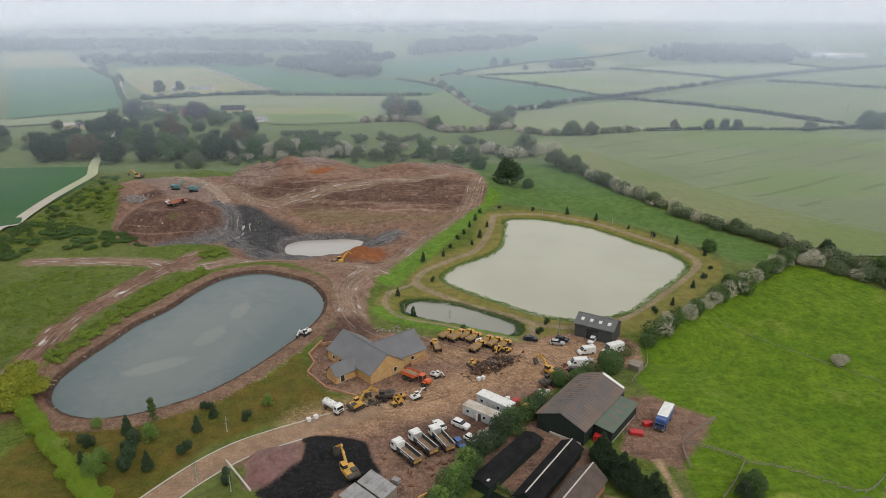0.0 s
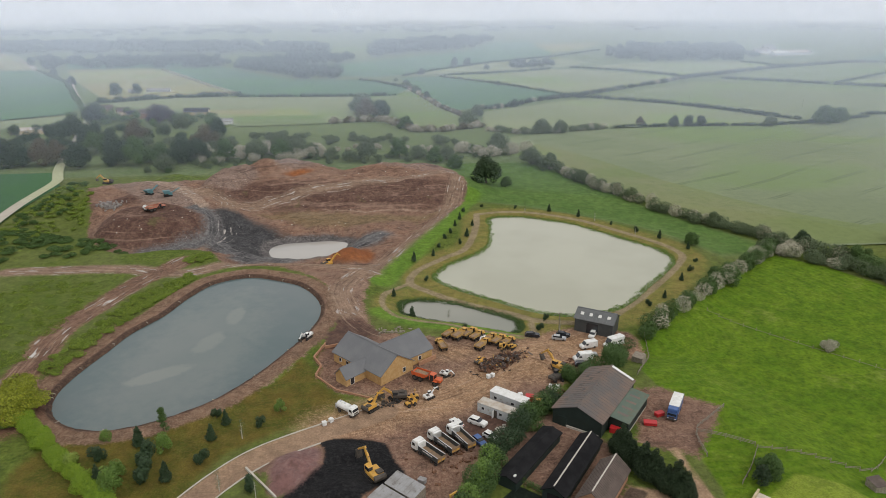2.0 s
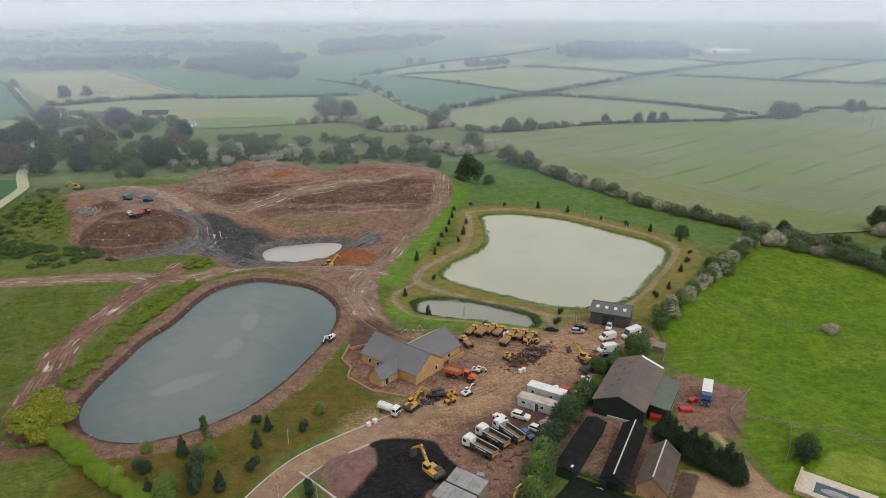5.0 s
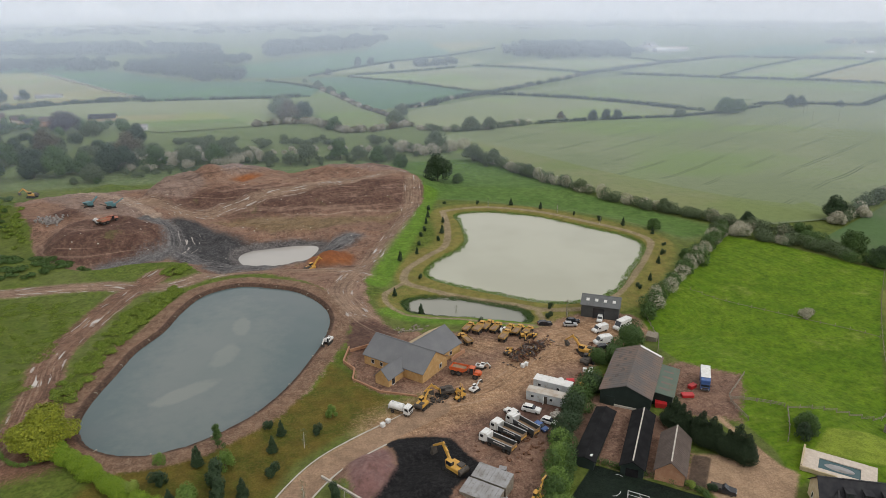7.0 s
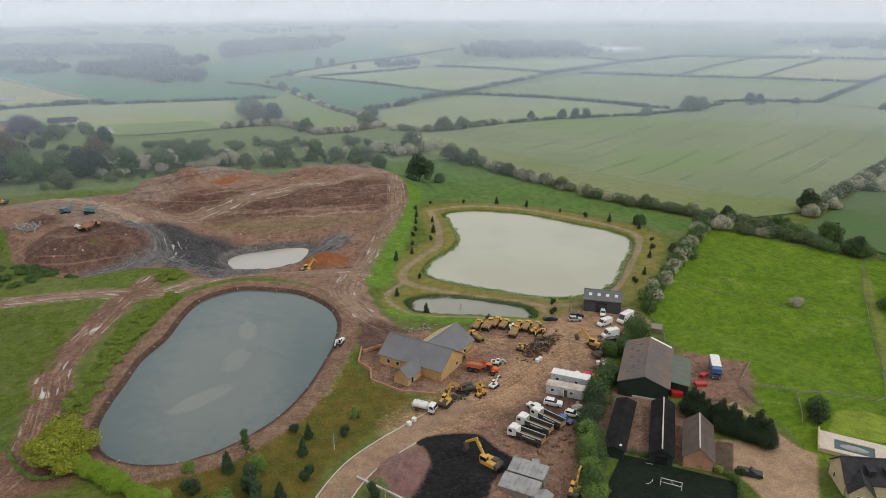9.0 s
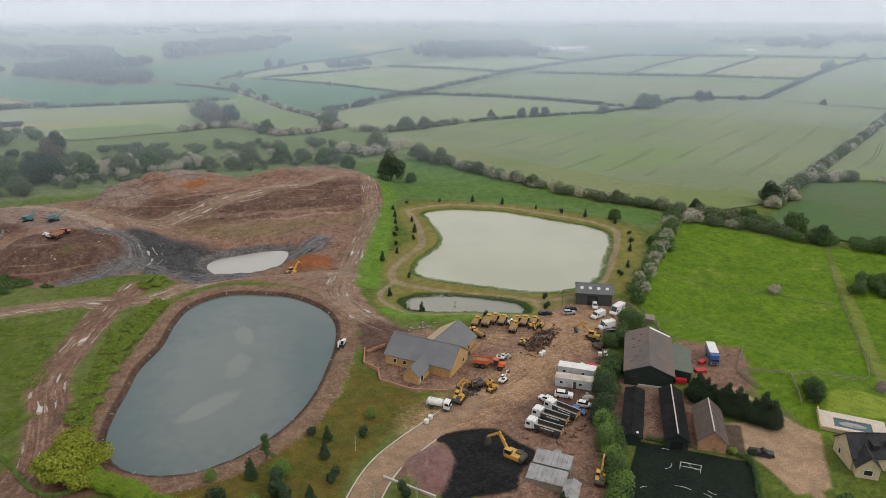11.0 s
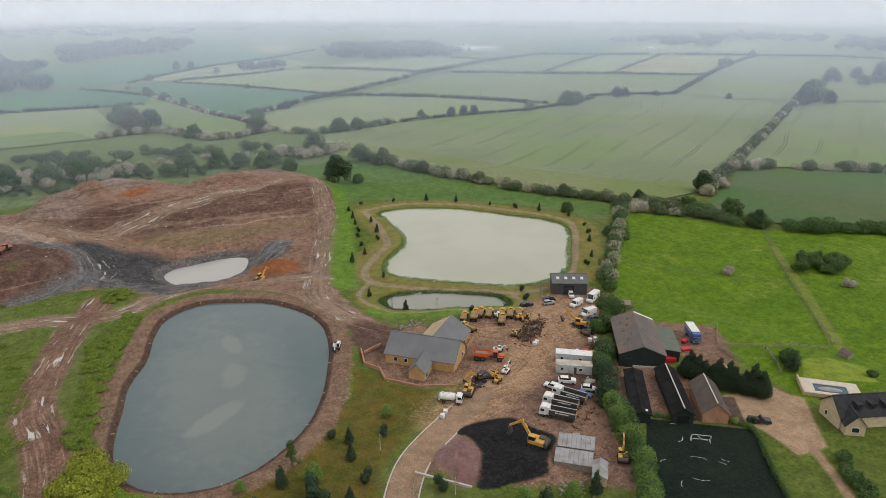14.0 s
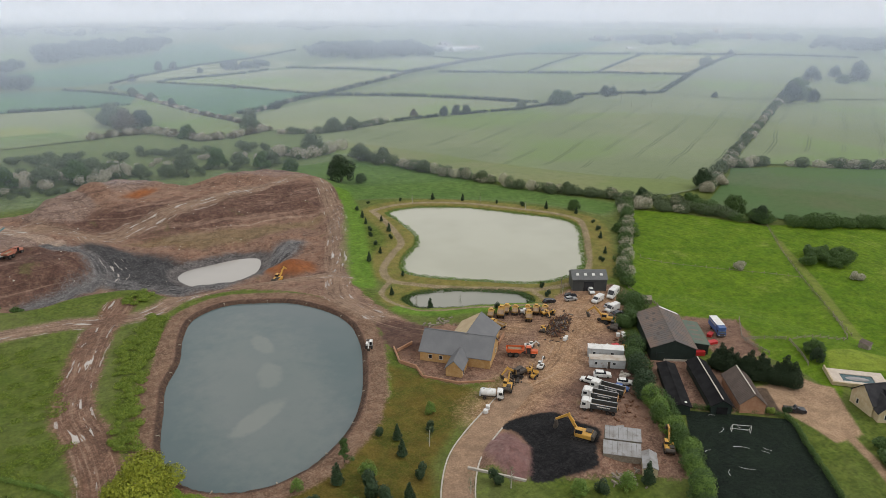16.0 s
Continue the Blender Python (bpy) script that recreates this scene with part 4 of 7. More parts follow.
field(FM_PALE, "pale green pasture between hedges", [(67, 647), (95, 670), (172, 725), (206, 708), (248, 662), (280, 610), (321, 549), (285, 539), (210, 558), (163, 558), (114, 546), (87, 548), (58, 569)])
field(FM_BLUE, "far blue-green field on the slope", [(-134, 1145), (-39, 1255), (130, 1464), (225, 1742), (315, 1783), (318, 1526), (267, 1278), (156, 1213), (52, 1082), (-1, 998), (-40, 978), (-104, 995)])
field(FM_PALE, "far pale green strip", [(3, 991), (51, 1066), (153, 1192), (261, 1254), (287, 1234), (295, 1147), (258, 1073), (223, 1068), (131, 1026), (47, 1001)])
field(FM_TAN, "far straw-coloured field", [(301, 1628), (462, 1644), (375, 1461), (290, 1369)])
field(FM_GREEN, "far light green field among woods", [(-167, 1548), (-74, 1652), (-61, 1304), (-89, 1259), (-123, 1284)])
field(FM_BLUE, "blue-green field beside the lane", [(-669, 1103), (-600, 1114), (-554, 1111), (-438, 940), (-376, 813), (-326, 708), (-321, 673), (-348, 653), (-390, 620)])
field(FM_TAN, "far tan stubble field beside the lane", [(-887, 1441), (-778, 1462), (-688, 1309), (-607, 1199), (-569, 1136), (-608, 1130), (-696, 1119)])
field(FM_PALE, "pale strip of grass beside the lane", [(-395, 612), (-343, 643), (-317, 663), (-300, 621), (-322, 600), (-375, 578)])
field(FM_BLUE, "blue-green field between tree lines", [(-590, 1291), (-351, 1324), (-293, 1162), (-397, 1151), (-521, 1133)])
field(FM_CROP, "far grey-green wheat field with wheel marks", [(478, 534), (726, 695), (995, 830), (1052, 799), (1137, 683), (1186, 593), (704, 369), (625, 400), (532, 440), (501, 481)])
field(FM_GREEN, "long green strip field", [(545, 985), (697, 1073), (793, 1008), (498, 783), (401, 867)])
field(FM_PALE, "long pale green strip field", [(788, 993), (885, 948), (577, 740), (501, 782)])
field(FM_TAN, "long straw-green strip field", [(890, 944), (1000, 842), (683, 664), (574, 733)])
field(FM_PALE, "far pale field below the village", [(1114, 1035), (1476, 1251), (1574, 1190), (1067, 888), (1008, 945)])
field(FM_GREEN, "far green field below the village", [(1475, 1114), (1561, 1089), (1235, 776), (1061, 874)])
field(FM_PALE, "far pale field before the hamlet", [(878, 1099), (1153, 1285), (1335, 1238), (1017, 961), (947, 986)])
field(FM_BLUE, "far blue-green field below the wood", [(749, 1141), (1008, 1362), (1175, 1327), (862, 1087)])


def ribbon(name, line, width, material, label, lift):
    d = np.gradient(line, axis=0)
    nrm = np.stack([-d[:, 1], d[:, 0]], 1) / np.linalg.norm(d, axis=1)[:, None]
    l, r = line + nrm * width / 2, line - nrm * width / 2
    v = [(x, y, float(z) + lift) for q in (l, r) for (x, y), z in zip(q, np.maximum(ground_z(l[:, 0], l[:, 1]), ground_z(r[:, 0], r[:, 1])) + 0.6 * ease(430, 520, line[:, 1]))]
    k = len(line)
    tagged(link_mesh(name, v, [(i, i + k, i + k + 1, i + 1) for i in range(k - 1)], material), label, "road", kind="structure")


FM_LANE = field_material("pale_chalk_lane", (0.4, 0.36, 0.31), (0.46, 0.42, 0.37))
ribbon("lane", spline(LANE[::3], False, 8), 6.0, FM_LANE, "pale unpaved lane running off between the fields", 0.9)


# ---- foliage ----
def leaf_cloud(centres, radii, count, size, gen):
    """Small bent leaf clumps through the outer part of overlapping lobes: vertices and faces."""
    centres, radii = np.atleast_2d(centres), np.atleast_2d(radii)
    count, size = int(count * 2.6), size * 0.62
    vol = radii.prod(1) ** (2 / 3)
    pick = gen.choice(len(centres), count, p=vol / vol.sum())
    d = gen.normal(size=(count, 3))
    d /= np.linalg.norm(d, axis=1)[:, None]
    r = gen.uniform(0.55, 1.0, count) ** 0.6 * gen.uniform(0.9, 1.12, count)
    p = centres[pick] + d * r[:, None] * radii[pick]
    nrm = d + gen.normal(scale=0.55, size=(count, 3)) + np.array([0, 0, 0.35])
    nrm /= np.linalg.norm(nrm, axis=1)[:, None]
    a = np.cross(nrm, gen.normal(size=(count, 3)))
    a /= np.linalg.norm(a, axis=1)[:, None] + 1e-9
    b = np.cross(nrm, a)
    s = size * gen.uniform(0.6, 1.35, count)[:, None]
    v = np.stack([p - a * s, p - b * s * 0.8 - nrm * s * 0.25, p + a * s, p + b * s * 0.8 - nrm * s * 0.25], 1).reshape(-1, 3)
    i = np.arange(count)[:, None] * 4
    return v, i + [[0, 1, 2, 3]]


def quick_mesh(name, v, f, material):
    me = bpy.data.meshes.new(name)
    v, f = np.asarray(v, np.float32), np.asarray(f, np.int32)
    me.vertices.add(len(v))
    me.vertices.foreach_set("co", v.ravel())
    me.loops.add(f.size)
    me.loops.foreach_set("vertex_index", f.ravel())
    me.polygons.add(len(f))
    me.polygons.foreach_set("loop_start", np.arange(0, f.size, f.shape[1], dtype=np.int32))
    me.update()
    me.validate()
    me.materials.append(material)
    return me


def trunk_mesh(h, r, limbs, spread, gen, material):
    bm = bmesh.new()
    drum(r, h, 0, 0, h / 2, r2=r * 0.45, n=7, bm=bm)
    for i in range(limbs):
        a = i * 2.4 + gen.uniform(0, 0.6)
        z = h * gen.uniform(0.45, 0.85)
        out = spread * gen.uniform(0.5, 0.9)
        eye = Vector((0, 0, z))
        tip = Vector((math.cos(a) * out, math.sin(a) * out, z + out * gen.uniform(0.5, 1.0)))
        m = Matrix.Translation((eye + tip) / 2) @ (tip - eye).to_track_quat("Z", "Y").to_matrix().to_4x4()
        bmesh.ops.create_cone(bm, cap_ends=True, segments=5, radius1=r * 0.4, radius2=r * 0.12, depth=(tip - eye).length, matrix=m)
    me = bpy.data.meshes.new("trunk")
    bm.to_mesh(me)
    bm.free()
    me.materials.append(material)
    return me


def tree_kind(kind, h, w, leaf, count, size, gen, bark=None):
    """Meshes of a trunk with limbs and of a crown for one sort of tree, h high and w wide."""
    if kind == "cone":
        k = 9
        zs = np.linspace(0.16, 0.95, k)
        c = np.array([(gen.normal(0, 0.04) * w, gen.normal(0, 0.04) * w, z * h) for z in zs])
        r = np.array([(w * 0.5 * (1.08 - z) ** 0.8, w * 0.5 * (1.08 - z) ** 0.8, h * 0.09) for z in zs])
    elif kind == "slim":
        zs = np.linspace(0.2, 0.94, 22)
        c = np.array([(gen.normal(0, 0.2) * w * (1.15 - z), gen.normal(0, 0.2) * w * (1.15 - z), z * h) for z in zs])
        r = np.array([(w * 0.22, w * 0.22, h * 0.07)] * 22) * gen.uniform(0.7, 1.2, (22, 1))
    elif kind == "bush":
        k = 8
        c = np.array([(gen.uniform(-0.32, 0.32) * w, gen.uniform(-0.32, 0.32) * w, gen.uniform(0.28, 0.68) * h) for _ in range(k)])
        r = np.array([(w * 0.25, w * 0.25, h * 0.3)] * k) * gen.uniform(0.75, 1.15, (k, 1))
    else:
        k = 17
        c, r = [], []
        for i in range(k):
            a, u = i * 2.399, math.sqrt((i + 0.5) / k)
            z = h * (0.84 - 0.6 * u ** 1.4 + gen.uniform(-0.1, 0.06))
            c.append((math.cos(a) * u * w * 0.37 + gen.normal(0, 0.05) * w, math.sin(a) * u * w * 0.37 + gen.normal(0, 0.05) * w, z))
            q = w * gen.uniform(0.13, 0.27)
            r.append((q, q, q * gen.uniform(0.75, 1.0) * h / w if h < w * 1.4 else q))
        c, r = np.array(c), np.array(r)
    v, f = leaf_cloud(c, r, count, size, gen)
    trunk = trunk_mesh(h * (0.75 if kind != "bush" else 0.5), max(0.05, h * 0.022), 5 if kind in ("round", "bush") else 3, w * 0.35, gen, bark or M_BARK)
    return trunk, quick_mesh("crown", v, f, leaf)


def plant(kind_meshes, x, y, s, label, category="tree", group="", turn=None, name="tree", z=None):
    t = empty(name, pose(x, y, land_at(x, y) - 0.05 if z is None else z, 0, 0, rng.uniform(0, 360) if turn is None else turn), label, category, group)
    t.scale = (s, s, s * rng.uniform(0.9, 1.1))
    for nm, me in zip(("trunk", "crown"), kind_meshes):
        new(nm, me).parent = t
    return t


G = np.random.default_rng(3)
K_OAK = [tree_kind("round", 10, 10, M_OAK, 2200, 0.42, G) for _ in range(3)]
K_DARK = [tree_kind("round", 10, 9, M_DARK, 1500, 0.42, G) for _ in range(2)]
K_GREY = [tree_kind("round", 9, 10, M_GREYGREEN, 1300, 0.42, G) for _ in range(2)]
K_BRIGHT = [tree_kind("round", 6, 4.5, M_BRIGHT, 900, 0.24, G) for _ in range(2)]
K_CONIFER = [tree_kind("cone", 6, 3.4, M_DARK, 1100, 0.22, G) for _ in range(2)]
K_PINE = [tree_kind("bush", 4, 3.4, M_DARK, 900, 0.22, G) for _ in range(2)]
K_SLIM = [tree_kind("slim", 8, 4.0, M_OAK, 900, 0.26, G) for _ in range(2)]
K_BARE = tree_kind("slim", 6, 2.4, M_GREYGREEN, 120, 0.12, G, M_PALEBARK)
K_BUSH = [tree_kind("bush", 4, 5, M_OAK, 900, 0.32, G) for _ in range(2)]
K_MAY = [tree_kind("bush", 4, 5.4, M_BLOSSOM, 1000, 0.3, G) for _ in range(2)]
K_RUST = [tree_kind("round", 10, 10, M_RUST, 1300, 0.42, G)]
K_LIMEBUSH = tree_kind("bush", 3.4, 3.2, M_LIME, 700, 0.2, G)
K_WILLOW = tree_kind("round", 7.5, 12, M_WILLOW, 9000, 0.26, G)
K_COPPER = tree_kind("round", 15, 17, M_PURPLE, 2600, 0.5, G)

T_OAK, T_DARK = "broad green tree in full leaf", "dark green tree in full leaf"
# trees on the mown bank by the lake
LAWN_TREES = [(-70, 142, K_SLIM, 0.72, "slim grey-green tree on the lake bank"), (-82, 139, K_BRIGHT, 0.6, "young bright green tree by the water"),
              (-44, 149, K_BRIGHT, 0.62, "small bright green lollipop tree on the lawn"), (-59, 147, K_PINE, 0.72, "small dark pine on the lawn"),
              (-56, 144, K_CONIFER, 0.72, "small dark conifer on the lawn"), (-58, 138, K_CONIFER, 0.8, "dark conifer on the lawn"), (-48, 143, K_PINE, 0.75, "small dark bushy pine"),
              (-58, 130, K_PINE, 0.95, "dark rounded pine on the lawn"), (-68, 135, K_BRIGHT, 0.85, "leafy green tree in a clump"), (-70, 130, K_PINE, 1.5, "dark copper-tinged bush in a clump"),
              (-74, 137, K_CONIFER, 0.95, "pointed dark conifer in a clump"), (-81, 132, K_PINE, 1.1, "dark green bush in a clump"), (-75, 126, K_BRIGHT, 0.85, "bright green young tree in a clump"),
              (-74, 121, K_BRIGHT, 1.15, "bright green tree in a clump"), (-69, 125, K_PINE, 1.4, "dark bushy tree in a clump"), (-64, 124, K_CONIFER, 0.9, "dark conifer at the edge of a clump"),
              (-78, 124, K_CONIFER, 0.9, "dark conifer in a clump"), (-46, 120, K_PINE, 1.0, "dark pine on the verge by the drive"), (-33, 108, K_BRIGHT, 0.8, "green young tree beside the coal heap"),
              (-29, 106, K_PINE, 1.0, "dark bush beside the coal heap"), (-24, 104, K_BRIGHT, 0.75, "bright shrub beside the coal heap"), (-19, 103, K_CONIFER, 0.9, "dark conifer beside the garden sheds")]
for x, y, kinds, s, label in LAWN_TREES:
    plant(kinds[int(abs(x * 7 + y)) % len(kinds)], x, y, s, label)
for x, y in ((-51, 138), (-52, 120), (-44, 117)):
    plant(K_BARE, x, y, 0.9, "thin bare young birch with a pale stem")
plant(K_LIMEBUSH, -86, 131, 1.2, "pale lime-green shrub beside the hedge", "shrub", name="shrub")
plant(K_WILLOW, -108.5, 152.5, 1.25, "large yellow-green willow at the end of the hedge")
# small trees round the fishing lakes
for i, (x, y) in enumerate(((28, 330), (18, 322), (15, 310), (12, 300), (9, 290), (6, 283), (20, 300), (16, 285), (12, 276), (3, 272), (0, 262), (-8, 256), (-4, 236), (44, 326), (60, 320), (72, 310), (84, 297), (92, 286),
                            (99, 276), (106, 262), (103, 247), (97, 238), (90, 229), (78, 214), (30, 193), (6, 190), (-16, 222), (-10, 206), (70, 208), (33, 200))):
    plant((K_PINE + K_CONIFER)[i % 4], x, y, 0.5 + 0.26 * ((i * 37) % 10) / 10, "small dark pine on the bank of the fishing lake", group="pines round the fishing lakes")
for x, y in ((-13, 210), (2, 206), (48, 320), (78, 303), (90, 281), (36, 192)):
    plant(K_BARE, x, y, 0.8, "thin bare sapling with a pale stem on the lake bank", group="saplings round the lakes")


def bushy_line(points, h, w, material, per_m, size, label, name="hedge", gaps=0.0, z=None, may=0.0, tops=1.0, seed=1, second=None):
    """A hedge: leaf clumps heaped along a line, uneven in height and width."""
    gen = np.random.default_rng(seed)
    line = spline(points, False, 5) if np.mean([q[1] for q in points]) < 480 else np.array(points, float)
    seg = np.linalg.norm(np.diff(line, axis=0), axis=1)
    total = seg.sum()
    n = max(4, int(total / (w * (0.27 if tops > 0.5 else 0.16))))
    s = np.sort(gen.uniform(0, total, n))
    cum = np.concatenate([[0], np.cumsum(seg)])
    x, y = np.interp(s, cum, line[:, 0]), np.interp(s, cum, line[:, 1])
    keep = gen.uniform(size=n) > gaps
    x, y = x[keep] + gen.normal(0, w * 0.14, keep.sum()), y[keep] + gen.normal(0, w * 0.14, keep.sum())
    hh = h * gen.uniform(1 - 0.45 * tops, 1 + 0.3 * tops, len(x))
    ground = ground_z(x, y) if z is None else np.full(len(x), z)
    c = np.stack([x, y, ground + hh * 0.48], 1)
    r = np.stack([np.full(len(x), w * 0.5) * gen.uniform(0.75, 1.2, len(x)), np.full(len(x), w * 0.5), hh * 0.52], 1)
    groups = [(c, r, material)]
    if may:
        white = gen.uniform(size=len(x)) < may
        groups = [(c[~white], r[~white], material), (c[white], r[white], second or M_BLOSSOM)]
    ob = None
    for cc, rr, mat in groups:
        if not len(cc):
            continue
        v, f = leaf_cloud(cc, rr, int(per_m * total * len(cc) / len(c)), size, gen)
        me = quick_mesh("foliage", v, f, mat)
        if ob is None:
            ob = tagged(new(name, me), label, "hedge")
        else:
            tagged(new("mixed_foliage" if second else "blossom", me), "foliage of another green" if second else "white hawthorn blossom").parent = ob
    return ob


bushy_line([(-112, 155), (-101, 144), (-89, 131.5), (-76, 119), (-66, 109)], 2.8, 3.8, M_HEDGE, 800, 0.19, "thick trimmed bright green hedge", tops=0.25, seed=11)
bushy_line([(-106, 147), (-112, 146), (-117, 151), (-124, 164), (-136, 178), (-150, 192)], 1.0, 1.0, M_BRIGHT, 60, 0.16, "low trimmed hedge round the paddock", tops=0.3, seed=12)
bushy_line([(62, 188), (74, 200), (88, 213), (104, 227), (120, 243), (134, 256), (144, 266)], 5.0, 6.0, M_OAK, 120, 0.36, "tall overgrown hedge with white hawthorn", may=0.2, seed=13)
bushy_line([(54, 181), (50, 176), (47, 170), (43, 163)], 4.5, 6.0, M_OAK, 160, 0.32, "overgrown green hedge behind the barn", seed=14)
bushy_line([(76, 441), (85, 411), (96, 377), (107, 354), (117, 328), (127, 309), (138, 294), (148, 278), (158, 262), (168, 248)], 5.6, 7.0, M_GREYGREEN, 110, 0.42, "overgrown grey-green hedge with hawthorn blossom", may=0.2, seed=15)
bushy_line([(168, 248), (170, 232), (174, 218), (184, 205), (200, 192), (222, 176)], 6.0, 9.0, M_OAK, 150, 0.42, "dense dark hedge with bushes", seed=16)
bushy_line([(140, 266), (158, 246), (172, 224)], 5.0, 7.0, M_GREYGREEN, 110, 0.4, "hedge with white hawthorn at the field corner", may=0.25, seed=17)
bushy_line([(205, 264), (242, 285), (321, 327), (420, 377), (584, 462), (690, 520)], 4.6, 7.0, M_GREYGREEN, 50, 0.6, "hedge dividing the wheat fields", may=0.15, seed=18)
bushy_line([(262, 296), (290, 285), (307, 272), (350, 238), (400, 205)], 5.5, 9.0, M_GREYGREEN, 100, 0.5, "tall hawthorn hedge in blossom", may=0.45, seed=19)
bushy_line([(-70, 603), (-49, 610), (-24, 608), (-13, 587), (1, 557), (23, 555), (58, 574)], 5.0, 7, M_RUST, 90, 0.5, "overgrown hawthorn hedge in pale flower", seed=21, may=0.6)
bushy_line([(33, 478), (46, 463), (59, 464), (75, 474)], 7, 10, M_GREYGREEN, 130, 0.5, "overgrown flowering hedge along the brook", seed=20, may=0.6)
bushy_line([(57, 558), (85, 540), (113, 541), (133, 549), (158, 557)], 5, 7, M_GREYGREEN, 60, 0.5, "hedge with pink-white hawthorn", seed=41, may=0.4)
bushy_line([(158, 557), (178, 562), (210, 558), (251, 546), (284, 537), (317, 539), (382, 555)], 2.6, 4, M_DARK, 30, 0.5, "low dark field hedge", seed=22, gaps=0.1)
bushy_line([(58, 670), (85, 676), (104, 693), (126, 717), (154, 740), (184, 756), (227, 782), (310, 833), (361, 877), (411, 905), (543, 1001), (654, 1056), (733, 1084)], 4.2, 6, M_DARK, 40, 0.7, "thick dark field hedge", seed=23, may=0.12)
bushy_line([(182, 748), (209, 720), (251, 672), (284, 619), (322, 549)], 3.6, 5, M_DARK, 50, 0.6, "dark trimmed hedge between fields", seed=24)
bushy_line([(46, 975), (101, 906), (141, 839), (170, 780), (182, 761)], 2.6, 4, M_DARK, 24, 0.6, "thin dark hedge between far fields", seed=30, gaps=0.15)
bushy_line([(252, 1066), (306, 999), (344, 926), (359, 877)], 3, 4, M_DARK, 22, 0.7, "thin dark hedge between far fields", seed=31, gaps=0.1)
bushy_line([(392, 854), (490, 779), (584, 727), (667, 656)], 3.2, 5, M_DARK, 26, 0.7, "long dark hedge between far fields", seed=32, gaps=0.06)
bushy_line([(540, 1111), (558, 1074), (550, 1010)], 3, 4, M_DARK, 20, 0.7, "thin dark hedge between far fields", seed=33)
bushy_line([(-1, 992), (51, 1074), (154, 1203), (267, 1278), (400, 1424)], 3, 5, M_DARK, 18, 0.8, "thin hedge along a far lane", seed=34, gaps=0.2)
bushy_line([(55, 992), (130, 1018), (221, 1059)], 3, 5, M_DARK, 18, 0.8, "thin dark hedge between far fields", seed=35, gaps=0.3)
bushy_line([(-184, 780), (-116, 780), (-65, 778), (-15, 781)], 3.4, 5, M_DARK, 26, 0.7, "dark hedge above the pasture", seed=36, gaps=0.05)
bushy_line([(-323, 750), (-258, 780), (-218, 791), (-188, 798)], 5, 8, M_DARK, 50, 0.7, "thick dark hedge above the hamlet", seed=37)
bushy_line([(-368, 1109), (-280, 955), (-241, 885), (-191, 803)], 2.6, 5, M_BLOSSOM, 20, 0.6, "pale grassy hedge at the field edge", seed=38, gaps=0.2)
bushy_line([(1, 846), (15, 771), (30, 684), (44, 640), (55, 583)], 4, 6, M_RUST, 50, 0.6, "broken hawthorn hedge with blossom", seed=39, may=0.5, gaps=0.2)
bushy_line([(-62, 943), (-31, 905), (3, 841)], 3, 5, M_DARK, 24, 0.7, "thin dark hedge below the wood", seed=40)
bushy_line([(494, 785), (638, 898), (808, 1018)], 2.6, 4, M_DARK, 16, 0.8, "thin hedge between strip fields", seed=42, gaps=0.2)
bushy_line([(572, 734), (730, 843), (900, 957)], 2.6, 4, M_DARK, 16, 0.8, "thin hedge between strip fields", seed=43, gaps=0.2)
bushy_line([(552, 996), (717, 1099), (826, 1026), (921, 962), (1035, 855), (1121, 791), (1162, 696)], 3.4, 6, M_DARK, 18, 0.9, "dark hedge along a far lane", seed=44, gaps=0.1)
bushy_line([(480, 539), (579, 599), (698, 673), (864, 768), (1018, 848)], 4, 6, M_DARK, 30, 0.8, "thick dark hedge climbing the slope", seed=45)
bushy_line([(384, 568), (400, 568), (437, 557), (476, 535)], 3, 5, M_DARK, 28, 0.6, "dark hedge at the brow of the field", seed=46)
bushy_line([(-590, 1291), (-477, 1332), (-358, 1350)], 6, 12, M_DARK, 26, 1.0, "line of far trees behind a field", seed=47, gaps=0.3)
bushy_line([(-550, 1103), (-441, 946), (-359, 781), (-290, 643)], 3.5, 5, M_OAK, 36, 0.6, "green hedge along the lane", seed=48, gaps=0.15)

# the row of bushes between yard and stables
bushy_line([(25, 149), (17, 140), (10.5, 132), (6, 126)], 4.6, 5.6, M_OAK, 260, 0.27, "overgrown bushes between yard and stables", name="shrubbery", seed=50, may=0.4, second=M_DARK)
bushy_line([(6, 126), (2.5, 118), (-1.5, 110), (-6, 102.5), (-12, 95), (-19, 86)], 4.6, 5.0, M_BRIGHT, 280, 0.26, "bright green overgrown shrubs beside the sports pitch", name="shrubbery", seed=51, may=0.5, second=M_OAK)
bushy_line([(29, 160), (33, 157), (36, 160), (40, 165)], 4.0, 4.0, M_OAK, 200, 0.26, "young green trees along the barn", name="shrubbery", seed=54)
bushy_line([(34.5, 127), (36.5, 121), (39.5, 115.5), (42.5, 110.5)], 5.0, 4.4, M_CYPRESS, 800, 0.22, "dense lower growth of the cypress hedge", tops=0.4, seed=52)
K_CYPRESS = [tree_kind("cone", 7.2, 5.8, M_CYPRESS, 2600, 0.2, G) for _ in range(3)]
for i in range(11):
    u = i / 10
    plant(K_CYPRESS[i % 3], 34.2 + 8.6 * u - 1.0 * math.sin(u * 3.1), 127.6 - 17.4 * u + 0.5 * (i % 2), 0.82 + 0.09 * ((i * 3) % 4), "tall dark cypress in the row beside the stables", group="cypress row")
bushy_line([(10.5, 118.5), (18, 112), (28, 103), (20, 91), (8, 75)], 1.5, 1.2, M_OAK, 60, 0.18, "low hedge round the sports pitch", tops=0.3, seed=53)

